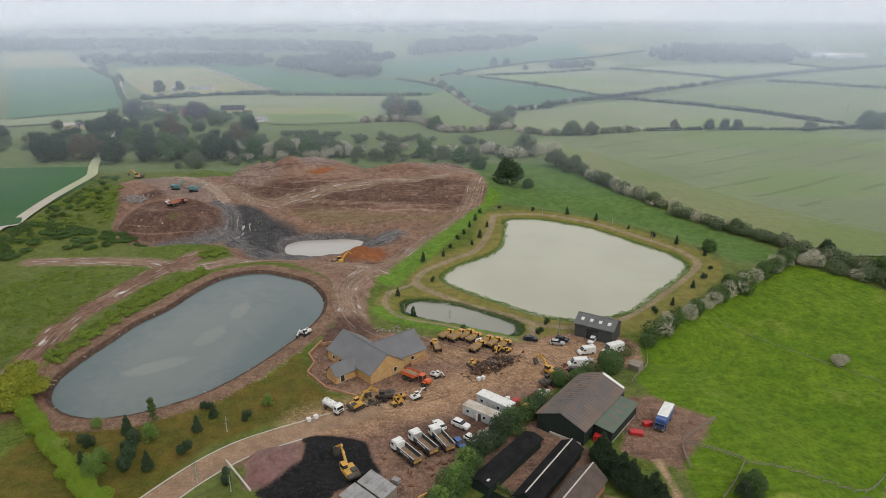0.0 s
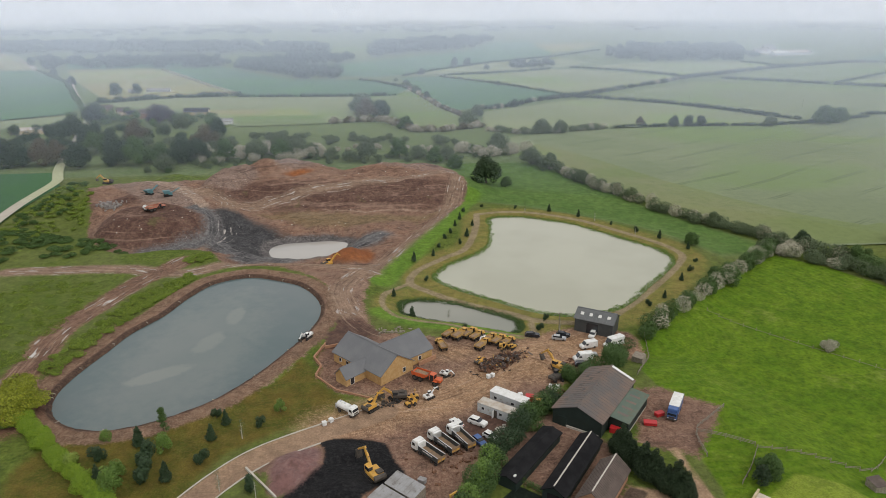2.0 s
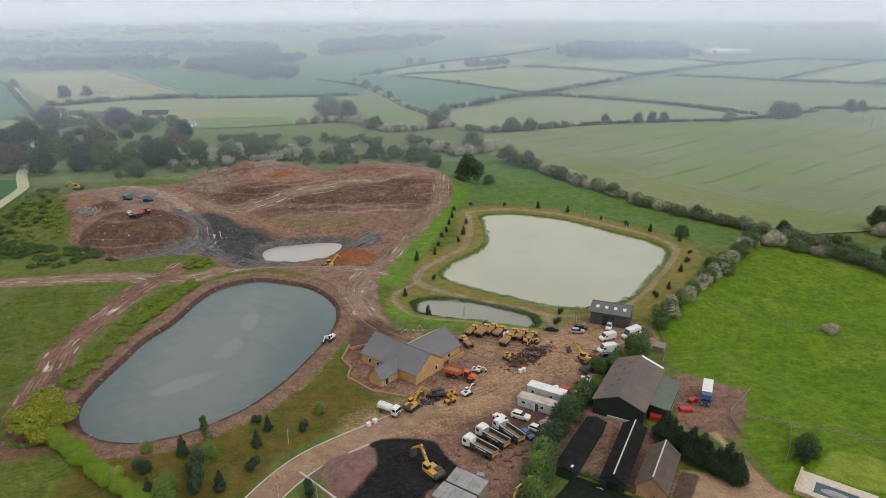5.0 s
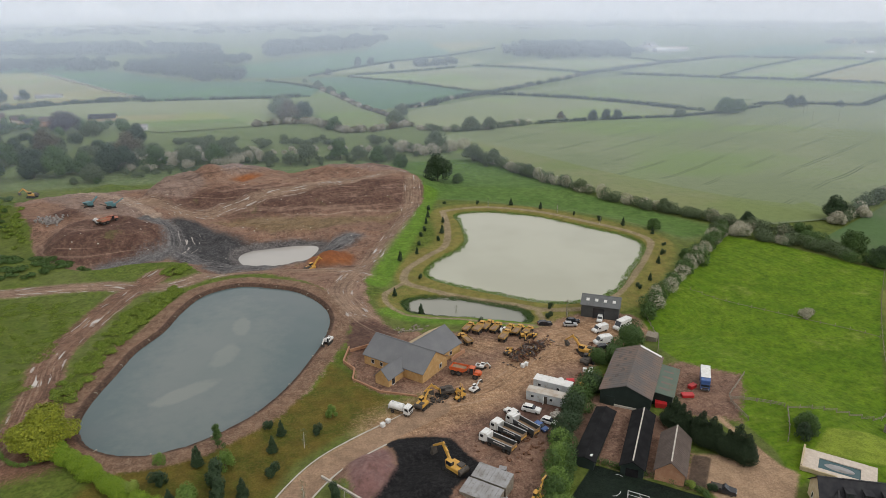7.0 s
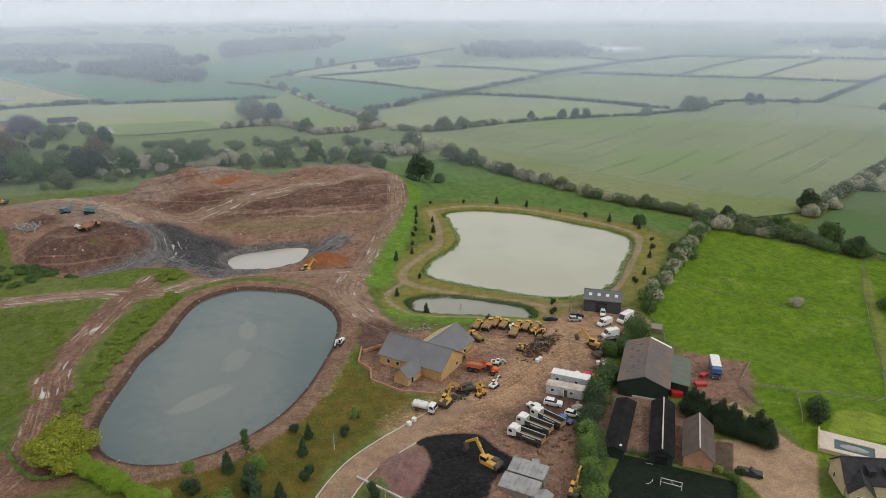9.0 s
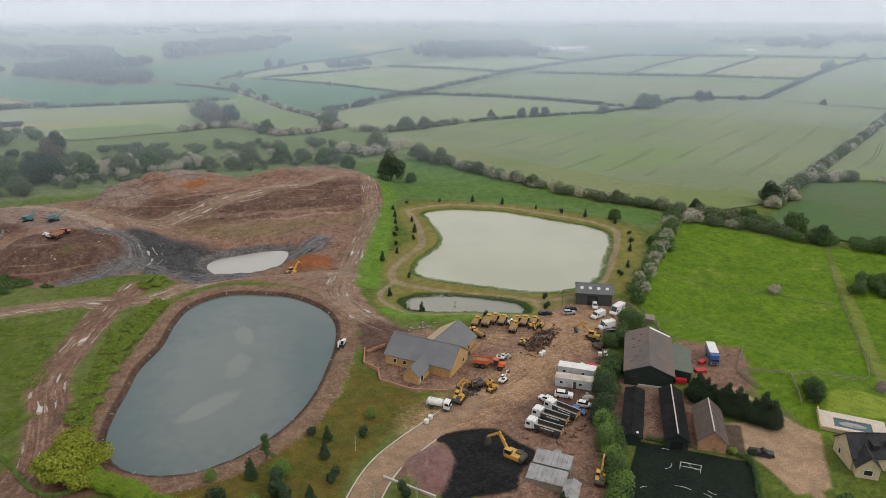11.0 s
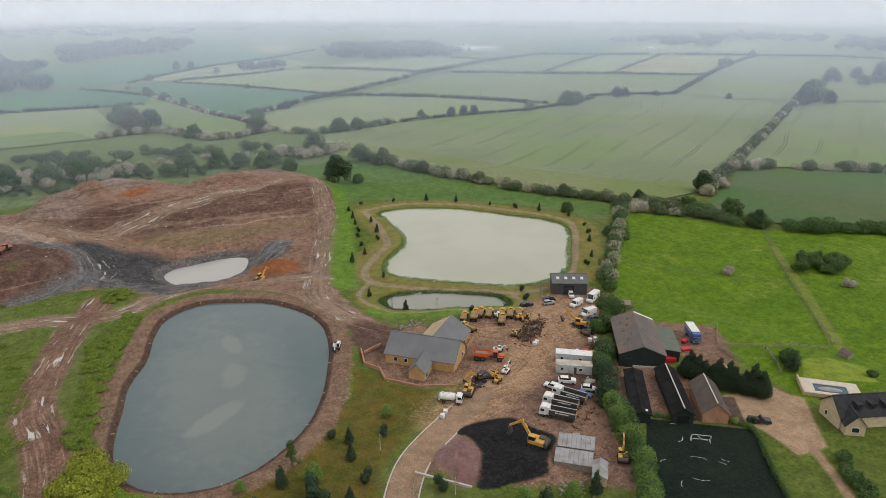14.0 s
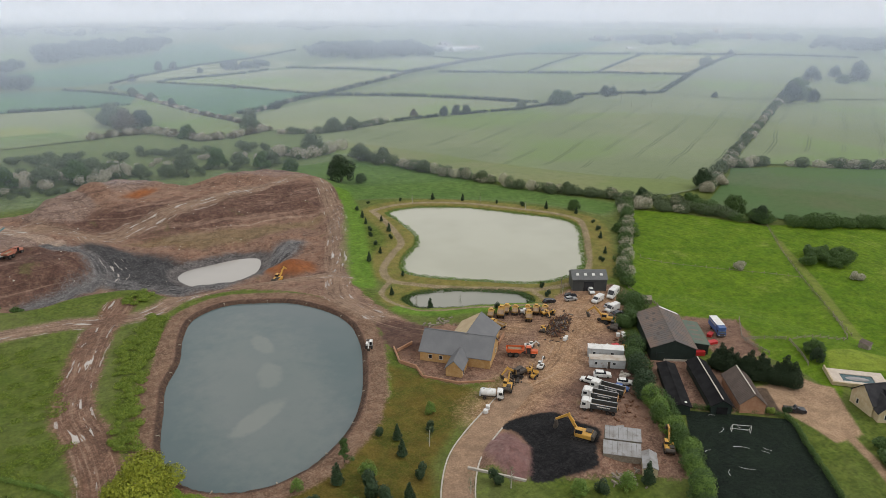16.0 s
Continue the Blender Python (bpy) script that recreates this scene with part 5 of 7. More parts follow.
# trees along the valley
VALLEY = [(206, 268, K_DARK, 1.1), (202, 262, K_MAY, 1.4), (224, 268, K_MAY, 1.3), (134, 300, K_GREY, 0.7), (160, 270, K_DARK, 0.7), (170, 246, K_OAK, 0.8), (180, 228, K_OAK, 0.9), (178, 212, K_DARK, 0.9), (150, 262, K_MAY, 1.2), (104, 233, K_OAK, 0.4), (110, 268, K_OAK, 0.5)]
for x, y, kinds, s in VALLEY:
    kind = kinds[int(abs(x + y)) % len(kinds)]
    what = "hawthorn bush white with blossom" if kinds is K_MAY else "greyish green willow along the brook" if kinds is K_GREY else "bronze-leaved tree by the hedge" if kinds is K_RUST else T_DARK
    plant(kind, x, y, s * (1.35 if y > 400 else 1.15), what)
plant(K_MAY[0], 116, 178, 0.9, "single hawthorn bush in blossom in the pasture", "shrub", name="shrub")
for x, y, s in [(-46, 658, 2.6), (47, 587, 1.59), (60, 630, 1.32), (58, 480, 1.75), (9, 795, 1.18), (-1, 847, 1.33), (-13, 914, 0.79), (102, 544, 1.57), (116, 541, 1.36), (283, 532, 1.18), (72, 433, 1.41), (81, 417, 1.35), (93, 385, 1.03), (-82, 468, 1.63), (-72, 468, 1.21), (-58, 462, 1.05), (-45, 450, 1.12), (-33, 454, 1.55), (0, 458, 1.25), (19, 452, 1.18), (-108, 463, 1.63), (-158, 433, 1.43), (-168, 429, 0.52), (-192, 588, 1.54), (769, 710, 2.29), (523, 425, 1.45)]:
    plant(K_GREY[int(abs(x + y)) % len(K_GREY)], x, y, s, "greyish green willow along the brook")
for x, y, s in [(-41, 630, 2.04), (191, 569, 0.8), (-243, 456, 1.76), (-236, 460, 1.59), (-209, 530, 1.75), (-152, 507, 1.94)]:
    plant(K_RUST[int(abs(x + y)) % len(K_RUST)], x, y, s, "bronze-leaved tree by the hedge")
for x, y, s in [(-27, 634, 1.82), (19, 748, 0.9), (23, 1000, 1.2), (82, 1143, 1.51), (102, 1137, 1.51), (113, 861, 0.75), (124, 1069, 1.02), (103, 682, 0.94), (182, 743, 0.73), (215, 556, 1.0), (226, 553, 0.97), (235, 550, 1.0), (-267, 454, 1.97), (-255, 453, 1.77), (-217, 447, 2.03), (-262, 546, 2.15), (-273, 614, 2.0), (-196, 453, 2.08), (-154, 455, 1.88), (-145, 459, 1.69), (-152, 544, 1.69), (-309, 824, 1.23), (-328, 811, 1.62), (-421, 917, 1.33), (-493, 1029, 1.41), (528, 422, 2.36), (558, 417, 1.34), (723, 519, 2.31), (800, 534, 1.72), (774, 491, 2.6)]:
    plant(K_DARK[int(abs(x + y)) % len(K_DARK)], x, y, s, "dark green tree in full leaf")
for x, y, s in [(406, 549, 1.19), (416, 548, 1.17), (448, 536, 0.84), (496, 484, 0.69), (1014, 850, 1.38)]:
    plant(K_DARK[int(abs(x + y)) % len(K_DARK)], x, y, s, "dark green tree in full leaf")
for x, y, s in [(-6, 571, 1.21), (330, 534, 1.57), (342, 537, 1.46), (48, 381, 0.62), (-12, 461, 1.32), (10, 445, 1.16), (23, 427, 0.94), (-91, 464, 1.58), (-156, 429, 0.42), (-224, 492, 1.8), (-182, 453, 1.87), (-169, 456, 1.54), (-127, 462, 1.6), (563, 437, 2.47), (735, 486, 1.5)]:
    plant(K_OAK[int(abs(x + y)) % len(K_OAK)], x, y, s, "broad green tree in full leaf")
plant(K_MAY[1], 145, 148, 0.9, "single hawthorn bush in blossom in the pasture", "shrub", name="shrub")
plant(K_DARK[0], 37, 384, 1.95, "broad dark green oak at the field corner")
plant(K_COPPER, -218, 612, 1.35, "large copper beech with purple-black leaves")


def wood(name, spots, h, w, material, label, leaves_each=240, size=1.2, seed=1):
    """A far wood: many crowns heaped together, one piece of stuff."""
    gen = np.random.default_rng(seed)
    c, r = [], []
    for x, y in spots:
        hh, ww = h * gen.uniform(0.7, 1.25), w * gen.uniform(0.7, 1.2)
        z = land_at(x, y)
        for _ in range(3):
            c.append((x + gen.uniform(-0.3, 0.3) * ww, y + gen.uniform(-0.3, 0.3) * ww, z + hh * gen.uniform(0.4, 0.68)))
            r.append((ww * 0.36, ww * 0.36, hh * 0.34))
    v, f = leaf_cloud(np.array(c), np.array(r), leaves_each * len(spots), size, gen)
    return tagged(new(name, quick_mesh(name, v, f, material)), label, "woodland", kind="stuff")


def scatter(outline, n, seed):
    gen = np.random.default_rng(seed)
    o = np.array(outline, float)
    out = []
    while len(out) < n:
        p = gen.uniform(o.min(0), o.max(0), (n * 3, 2))
        out.extend(p[inside(o, p[:, 0], p[:, 1]) > 0].tolist())
    return out[:n]


wood("woodland", scatter([(-340, 480), (-255, 478), (-195, 480), (-130, 495), (-60, 505), (-10, 500), (30, 492), (30, 508), (-40, 530), (-130, 545), (-200, 540), (-340, 520)], 130, 1), 6, 9, M_GREYGREEN, "belt of grey-green trees along the brook", 320, 0.5, 1)
wood("woodland", scatter([(-350, 505), (-240, 495), (-190, 500), (-175, 540), (-220, 580), (-300, 580), (-360, 540)], 45, 2), 10, 10, M_DARK, "dark trees round the hamlet", 420, 0.6, 2)
wood("woodland", scatter([(-330, 640), (-285, 600), (-200, 590), (-150, 600), (-170, 640), (-230, 660), (-300, 700)], 50, 24), 7, 8, M_OAK, "garden trees of the hamlet", 280, 0.6, 24)
wood("scrub", scatter([(-60, 470), (-20, 478), (20, 470), (40, 462), (40, 474), (0, 490), (-60, 490)], 22, 35), 4.5, 5, M_BLOSSOM, "scattered hawthorn bushes in white blossom", 240, 0.4, 35)
wood("scrub", scatter([(-160, 430), (-60, 440), (0, 445), (40, 440), (40, 460), (-60, 462), (-150, 455)], 40, 25), 4, 5, M_GREYGREEN, "scattered bushes in the meadow", 200, 0.4, 25)
wood("scrub", scatter([(-150, 455), (-120, 448), (-85, 448), (-62, 462), (-70, 486), (-110, 490), (-150, 478)], 75, 4), 7, 7, M_BLOSSOM, "thicket of white hawthorn blossom", 260, 0.45, 4)
wood("woodland", scatter([(-572, 1136), (-392, 1134), (-269, 1135), (-294, 1250), (-440, 1281), (-642, 1272)], 110, 5), 15, 17, M_DARK, "dark wood beyond the tan field", 200, 1.3, 5)
wood("woodland", scatter([(-269, 1135), (-197, 1033), (-138, 953), (-64, 949), (-81, 1000), (-117, 1050), (-161, 1129), (-250, 1226)], 110, 6), 14, 16, M_DARK, "dark wood on the slope", 210, 1.2, 6)
wood("woodland", scatter([(-205, 1184), (-112, 1188), (-82, 1236), (-92, 1306), (-188, 1338), (-243, 1292)], 60, 7), 14, 18, M_DARK, "far trees round a field", 170, 1.4, 7)
wood("woodland", scatter([(-59, 1304), (24, 1386), (133, 1496), (237, 1785), (212, 1871), (62, 1802), (-60, 1612)], 150, 8), 18, 26, M_DARK, "far wood along a ridge", 150, 1.8, 8)
wood("woodland", scatter([(323, 1138), (550, 1122), (641, 1246), (684, 1436), (501, 1521), (409, 1376)], 190, 9), 15, 20, M_DARK, "far dark wood on the rise", 190, 1.5, 9)
wood("woodland", scatter([(-951, 1474), (-154, 1419), (-175, 1621), (-602, 1776), (-1166, 1819)], 260, 20), 17, 32, M_DARK, "far mixed woodland", 130, 2.2, 20)
wood("woodland", scatter([(155, 1075), (229, 1075), (242, 1142), (178, 1142)], 22, 10), 11, 12, M_DARK, "dark copse in a far field", 220, 1.1, 10)
wood("woodland", scatter([(1104, 1311), (1275, 1330), (1416, 1445), (1242, 1470)], 26, 21), 13, 18, M_DARK, "trees round a far village", 170, 1.6, 21)
wood("woodland", scatter([(1139, 1182), (1195, 1088), (1500, 1270), (1572, 1081), (1917, 1252), (1636, 1477), (1371, 1402)], 120, 22), 13, 22, M_DARK, "far woods and village trees", 150, 1.8, 22)
wood("woodland", scatter([(1297, 868), (1286, 765), (1412, 697), (1842, 895), (1743, 1114)], 110, 26), 15, 24, M_DARK, "far dark wood beyond the fields", 160, 1.8, 26)
wood("woodland", scatter([(-1200, 2000), (0, 2300), (1200, 2300), (2400, 1800), (2800, 2600), (0, 3300), (-1600, 2900)], 330, 11), 14, 40, M_DARK, "woods on the horizon", 90, 3.2, 11)
wood("scrub", scatter([(139, 166), (145, 160), (154, 156), (168, 164), (156, 175)], 34, 13), 5, 5, M_OAK, "clump of green bushes in the pasture", 320, 0.34, 13)
wood("scrub", scatter([(-194, 296), (-170, 290), (-162, 318), (-172, 352), (-182, 384), (-204, 392), (-203, 345)], 120, 14), 1.3, 3.6, M_RANK, "rough grass and weeds on the bank", 200, 0.22, 14)
wood("scrub", scatter([(-196, 300), (-178, 296), (-174, 340), (-186, 388), (-204, 392), (-203, 345)], 30, 34), 2.6, 4.2, M_OAK, "green bushes on the bank", 260, 0.26, 34)
wood("scrub", scatter([(-112, 171), (-107, 200), (-104, 220), (-92, 241), (-87, 240), (-97, 213), (-104, 190), (-107, 170)], 170, 15), 1.2, 3.2, M_RANK, "rank nettles and docks on the lake bank", 200, 0.18, 15)
wood("scrub", scatter([(-160, 262), (-128, 268), (-125, 280), (-150, 300), (-170, 300)], 40, 16), 1.6, 5, M_OAK, "rough green scrub beside the quarry", 260, 0.28, 16)
wood("scrub", scatter([(-95, 263), (-88, 268), (-86, 258), (-92, 252), (-98, 254)], 16, 17), 1.4, 4, M_RANK, "rough weeds on the island of grass", 240, 0.22, 17)


wood("scrub", scatter([(-184, 250), (-168, 252), (-158, 285), (-160, 300), (-176, 296), (-188, 285)], 90, 18), 1.4, 5, M_OAK, "dark weeds and brambles on the bank", 200, 0.26, 18)
wood("scrub", scatter([(-140, 160), (-120, 165), (-119, 200), (-120, 238), (-150, 242), (-160, 200)], 150, 19), 0.5, 4, M_RANK, "tussocks of rough grass", 90, 0.2, 19)


# ---- painted haze over the far fields: leaning see-through sheets tinted bluish to white ----
def haze(distance, thickness, full, tint):
    m = bpy.data.materials.new("haze")
    m.use_nodes = True
    n, l = m.node_tree.nodes, m.node_tree.links
    n.clear()
    out, mix = n.new("ShaderNodeOutputMaterial"), n.new("ShaderNodeMixShader")
    clear, haze_tint = n.new("ShaderNodeBsdfTransparent"), n.new("ShaderNodeBsdfDiffuse")
    haze_tint.inputs["Color"].default_value = rgb(*tint)
    # normal fixed upward, so the painted haze is lit alike on every sheet
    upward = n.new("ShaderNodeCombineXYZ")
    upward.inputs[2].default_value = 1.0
    l.new(upward.outputs[0], haze_tint.inputs["Normal"])
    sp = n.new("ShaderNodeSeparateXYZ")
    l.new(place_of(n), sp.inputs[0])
    # haze opacity painted by height: none at the foot, then growing
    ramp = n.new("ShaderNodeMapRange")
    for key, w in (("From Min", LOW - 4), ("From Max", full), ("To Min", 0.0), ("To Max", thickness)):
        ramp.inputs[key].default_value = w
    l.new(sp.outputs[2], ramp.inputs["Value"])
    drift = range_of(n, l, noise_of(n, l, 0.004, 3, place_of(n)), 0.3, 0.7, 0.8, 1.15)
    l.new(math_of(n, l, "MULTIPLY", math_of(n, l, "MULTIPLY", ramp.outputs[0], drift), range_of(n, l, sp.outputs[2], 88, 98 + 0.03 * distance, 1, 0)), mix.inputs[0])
    l.new(clear.outputs[0], mix.inputs[1])
    l.new(haze_tint.outputs[0], mix.inputs[2])
    l.new(mix.outputs[0], out.inputs["Surface"])
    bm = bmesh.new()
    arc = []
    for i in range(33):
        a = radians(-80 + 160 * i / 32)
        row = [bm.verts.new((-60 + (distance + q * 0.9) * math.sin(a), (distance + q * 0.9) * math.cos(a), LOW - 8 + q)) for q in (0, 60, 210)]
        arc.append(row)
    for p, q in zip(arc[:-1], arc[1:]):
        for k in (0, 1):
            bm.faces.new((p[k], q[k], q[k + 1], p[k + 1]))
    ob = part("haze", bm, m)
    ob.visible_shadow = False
    tagged(ob, "see-through sheet tinted to paint haze over the distant fields", "haze", kind="structure")


# the outermost sheet is almost opaque white and paints the pale horizon
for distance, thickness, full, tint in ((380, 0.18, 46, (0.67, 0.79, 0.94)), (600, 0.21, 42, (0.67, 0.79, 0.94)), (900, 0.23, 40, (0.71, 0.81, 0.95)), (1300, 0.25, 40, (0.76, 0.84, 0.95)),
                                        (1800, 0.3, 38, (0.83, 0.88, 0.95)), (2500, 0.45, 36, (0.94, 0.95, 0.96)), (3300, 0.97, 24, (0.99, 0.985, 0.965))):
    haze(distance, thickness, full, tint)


# ---- buildings ----
def gable_house(name, a, b, width, eave, ridge, wall_mat, roof_mat, label, z=None, over=0.4, category="building", ribs=0.0, other_roof=None):
    """A long house with a pitched roof from gable middle a to gable middle b. Returns it and its length; its x runs from a to b."""
    (ax, ay), (bx, by) = a, b
    length = math.hypot(bx - ax, by - ay)
    z0 = land_at((ax + bx) / 2, (ay + by) / 2) if z is None else z
    e = empty(name, pose(ax, ay, z0, 0, 0, math.degrees(math.atan2(by - ay, bx - ax))), label, category)
    w = width / 2
    bm = bmesh.new()
    for x0 in (0.0, length - 0.3):
        profile_yz(bm, [(-w, -0.6), (w, -0.6), (w, eave), (0, ridge), (-w, eave)], x0, x0 + 0.3)
    for y0 in (-w, w - 0.3):
        box(length - 0.6, 0.3, eave + 0.6, length / 2, y0 + 0.15, -0.6, bm=bm)
    part("wall", bm, wall_mat, e)
    slope = (ridge - eave) / w
    for s in (-1, 1):
        bm = bmesh.new()
        y1 = s * (w + over)
        zt = eave - slope * over
        profile_yz(bm, [(0, ridge + 0.02), (y1, zt + 0.02), (y1, zt + 0.17), (0, ridge + 0.17)], -over, length + over)
        roof = part("roof", bm, other_roof if other_roof and s > 0 else roof_mat, e)
        if ribs:
            k = int(length / ribs)
            rib = part("seam", profile_yz(bmesh.new(), [(0, ridge + 0.17), (y1, zt + 0.17), (y1, zt + 0.22), (0, ridge + 0.22)], -0.06, 0.06), roof_mat, roof)
            for i in range(1, k + 1):
                o = new("seam", rib.data)
                o.parent, o.location = roof, (i * length / k, 0, 0)
    bm = box(length + 2 * over, 0.35, 0.12, length / 2, 0, ridge + 0.14, 0.03)
    part("ridge", bm, roof_mat, e)
    return e, length


def profile_yz(bm, points, x0, x1):
    a = [bm.verts.new((x0, y, z)) for y, z in points]
    c = [bm.verts.new((x1, y, z)) for y, z in points]
    k = len(points)
    faces = [bm.faces.new(a), bm.faces.new(c[::-1])]
    for i in range(k):
        faces.append(bm.faces.new((a[i], c[i], c[(i + 1) % k], a[(i + 1) % k])))
    bmesh.ops.recalc_face_normals(bm, faces=faces)
    return bm


def opening(kind, e, x, y, z, w, h, axis="x", mat=None, frame_mat=None):
    """A window or door with a frame and pane on a wall: axis x for a wall along x, y for a gable."""
    f = bmesh.new()
    t = 0.08
    for dx, dz, sw, sh in ((0, -t, w + 2 * t, t), (0, h, w + 2 * t, t), (-w / 2 - t / 2, 0, t, h), (w / 2 + t / 2, 0, t, h)):
        box(sw if axis == "x" else 0.16, 0.16 if axis == "x" else sw, sh, x + (dx if axis == "x" else 0), y + (0 if axis == "x" else dx), z + dz, bm=f)
    w_ob = part(kind, f, frame_mat or M_WHITE, e)
    part("pane" if kind == "window" else "leaf", box(w if axis == "x" else 0.1, 0.1 if axis == "x" else w, h, x, y, z), mat or M_GLASS, w_ob)


# the new stone house, still being finished
house, L = gable_house("stone_house", (-28.5, 177.5), (-15, 163), 11.6, 3.0, 6.9, M_STONE, M_SLATE, "new yellow ironstone house with grey slate roof, unfinished")
for x in (3, 6):
    opening("window", house, x, -5.8, 1.0, 0.9, 1.1)
opening("window", house, L, 2.6, 0.9, 0.9, 1.2, "y")
opening("window", house, 5, 5.8, 1.0, 1.0, 1.1)
wing, L = gable_house("house_wing", (-20.5, 168.8), (-8.8, 178.2), 11.6, 3.0, 6.7, M_STONE, M_SLATE, "wing of the new stone house, one slope still unslated", other_roof=M_FELT)
for x in (7, 10.5):
    opening("window", wing, x, -5.8, 1.0, 0.9, 1.1)
opening("window", wing, L, 0, 1.0, 1.2, 1.2, "y")
porch, L = gable_house("house_porch", (-29.8, 160.8), (-24.0, 166.2), 4.4, 2.5, 4.7, M_STONE, M_SLATE, "gabled porch of the new stone house")
opening("door", porch, 2.0, -2.2, 0.1, 1.2, 2.05)
# grey workshop
shop, L = gable_house("workshop", (42.6, 195.2), (52.8, 189.0), 7.6, 4.4, 6.4, M_GREYCLAD, M_GREYROOF, "dark grey steel workshop with skylights in the roof", ribs=1.0)
for x in (1.8, 4.6, 7.4, 10.2):
    part("skylight", box(1.0, 1.1, 0.07, x, -2.0, 5.55, rx=27.7), M_SKYLIGHT, shop, "pale translucent roof light")
opening("door", shop, 5.6, -3.8, 0.05, 3.6, 3.4, mat=M_GLASS, frame_mat=M_GREYCLAD)
# big barn and its lean-to, whose far verge is a pale strip
barn, L = gable_house("barn", (27.0, 136.0), (40.5, 154.0), 12.2, 4.0, 6.4, M_DARKGREEN, M_RUSTROOF, "large dark green barn with rust-stained sheet roof", ribs=1.1)
part("plinth", box(0.25, 8.0, 0.9, -0.16, -1.5, -0.3), M_CONCRETE, barn, "pale concrete plinth")
part("door", box(0.15, 2.2, 2.6, -0.12, 3.5, 0.0), M_DARKGREEN, barn)
part("verge_strip", box(0.9, 6.2, 0.06, L - 0.2, -3.1, 5.2 + 0.22, rx=21.5), M_WHITE, barn, "pale sheet along the verge")
for i, (x, y) in enumerate(((6, 3.2), (9, 2.2), (12, 4.0), (15, 2.6), (17, 4.2), (19, 2.0), (4, 4.4))):
    part("roof_patch", box(1.3, 0.9, 0.04, x, y, 6.4 - y * 0.3934 + 0.17, rx=-21.5), M_STEEL, barn, "dark missing sheet")
lean = empty("lean_to", pose(34.5, 136.0, 0.0, 0, 0, math.degrees(math.atan2(18, 13.5))), "green-roofed lean-to against the barn", "building")
for x in (0.0, 14.2):
    part("wall", profile_yz(bmesh.new(), [(0, -0.5), (0, 3.7), (-4.8, 3.1), (-4.8, -0.5)], x, x + 0.25), M_DARKGREEN, lean)
part("wall", box(13.9, 0.25, 2.7, 7.2, -4.7, 0.4), M_DARKGREEN, lean)
part("plinth", box(13.9, 0.3, 0.9, 7.2, -4.7, -0.5), M_CONCRETE, lean)
part("roof", profile_yz(bmesh.new(), [(0.1, 3.75), (-5.2, 3.1), (-5.2, 3.25), (0.1, 3.9)], -0.3, 14.8), M_GREENROOF, lean, "green sheet roof with rusty patches")
for x in (2.5, 5.5, 8.5, 11.5):
    part("roof_light", box(0.9, 2.6, 0.05, x, -2.6, 3.52, rx=7), M_RUSTROOF, lean, "rusty translucent sheet")
# stables
stab, L = gable_house("stable", (7.5, 116.8), (20.5, 133.0), 4.2, 2.3, 2.9, M_DARKGREEN, M_BLACKROOF, "long low stable with black felt roof")
part("roof_light", box(0.8, 0.5, 0.06, 1.2, -1.2, 2.78), M_SKYLIGHT, stab)
stab2, L = gable_house("stable", (16.2, 111.8), (28.6, 129.5), 4.8, 2.3, 3.7, M_DARKGREEN, M_BLACKROOF, "long black-roofed stable with a pale ridge")
part("ridge_tile", box(L, 0.3, 0.08, L / 2, 0, 3.97), M_CONCRETE, stab2)
part("door", box(0.12, 2.6, 1.9, -0.2, 0, 0.0), M_BLACKROOF, stab2)
brickb, L = gable_house("brick_store", (22.8, 108.0), (31.0, 119.2), 6.0, 2.7, 5.2, M_BRICK, M_BROWNTILE, "brick outbuilding with brown tiled roof", ribs=0.6)
part("ridge_tile", box(L, 0.3, 0.08, L / 2, 0, 5.46), M_CONCRETE, brickb)
# stone house by the gravel court
hall, L = gable_house("cottage", (47.4, 95.2), (64.0, 87.7), 7.5, 3.4, 6.8, M_PALESTONE, M_DARKSLATE, "pale stone house with dark slate roof")
opening("window", hall, 2.5, -3.75, 0.9, 1.0, 1.2)
opening("window", hall, 0, 1.2, 0.9, 0.7, 1.2, "y")
gab, L = gable_house("cottage_gable", (46.6, 88.4), (50.6, 93.6), 4.4, 2.8, 5.2, M_PALESTONE, M_DARKSLATE, "gabled front wing of the pale stone house")
opening("window", gab, 0, 0, 0.9, 1.6, 1.2, "y")
for x in (5.0, 8.4, 11.8):
    d = part("dormer", profile_yz(box(1.5, 1.6, 1.0, x, -2.3, 4.9), [(-3.2, 5.9), (-1.0, 5.9), (-1.0, 6.0), (-3.2, 6.0)], x - 0.9, x + 0.9), M_DARKSLATE, hall)
    part("pane", box(0.9, 0.08, 0.7, x, -3.14, 5.05), M_GLASS, d)


# ---- vehicles and plant: each one faces its own +x ----
WHEELS = {}


def wheel(e, x, y, r, w, rim=None):
    key = (r, w)
    if key not in WHEELS:
        bm = drum(r, w, rx=90, n=16)
        bmesh.ops.bevel(bm, geom=[q for q in bm.edges if len(q.link_faces) == 2 and q.calc_face_angle() > 1.0], offset=min(r, w) * 0.18, segments=1, affect="EDGES")
        t = part("wheel", bm, M_RUBBER)
        c = part("rim", drum(r * 0.55, w * 1.04, rx=90, n=10), rim or M_STEEL)
        WHEELS[key] = (t.data, c.data)
        bpy.data.objects.remove(t)
        bpy.data.objects.remove(c)
    a = new("wheel", WHEELS[key][0])
    a.parent, a.location = e, (x, y, r)
    new("rim", WHEELS[key][1]).parent = a


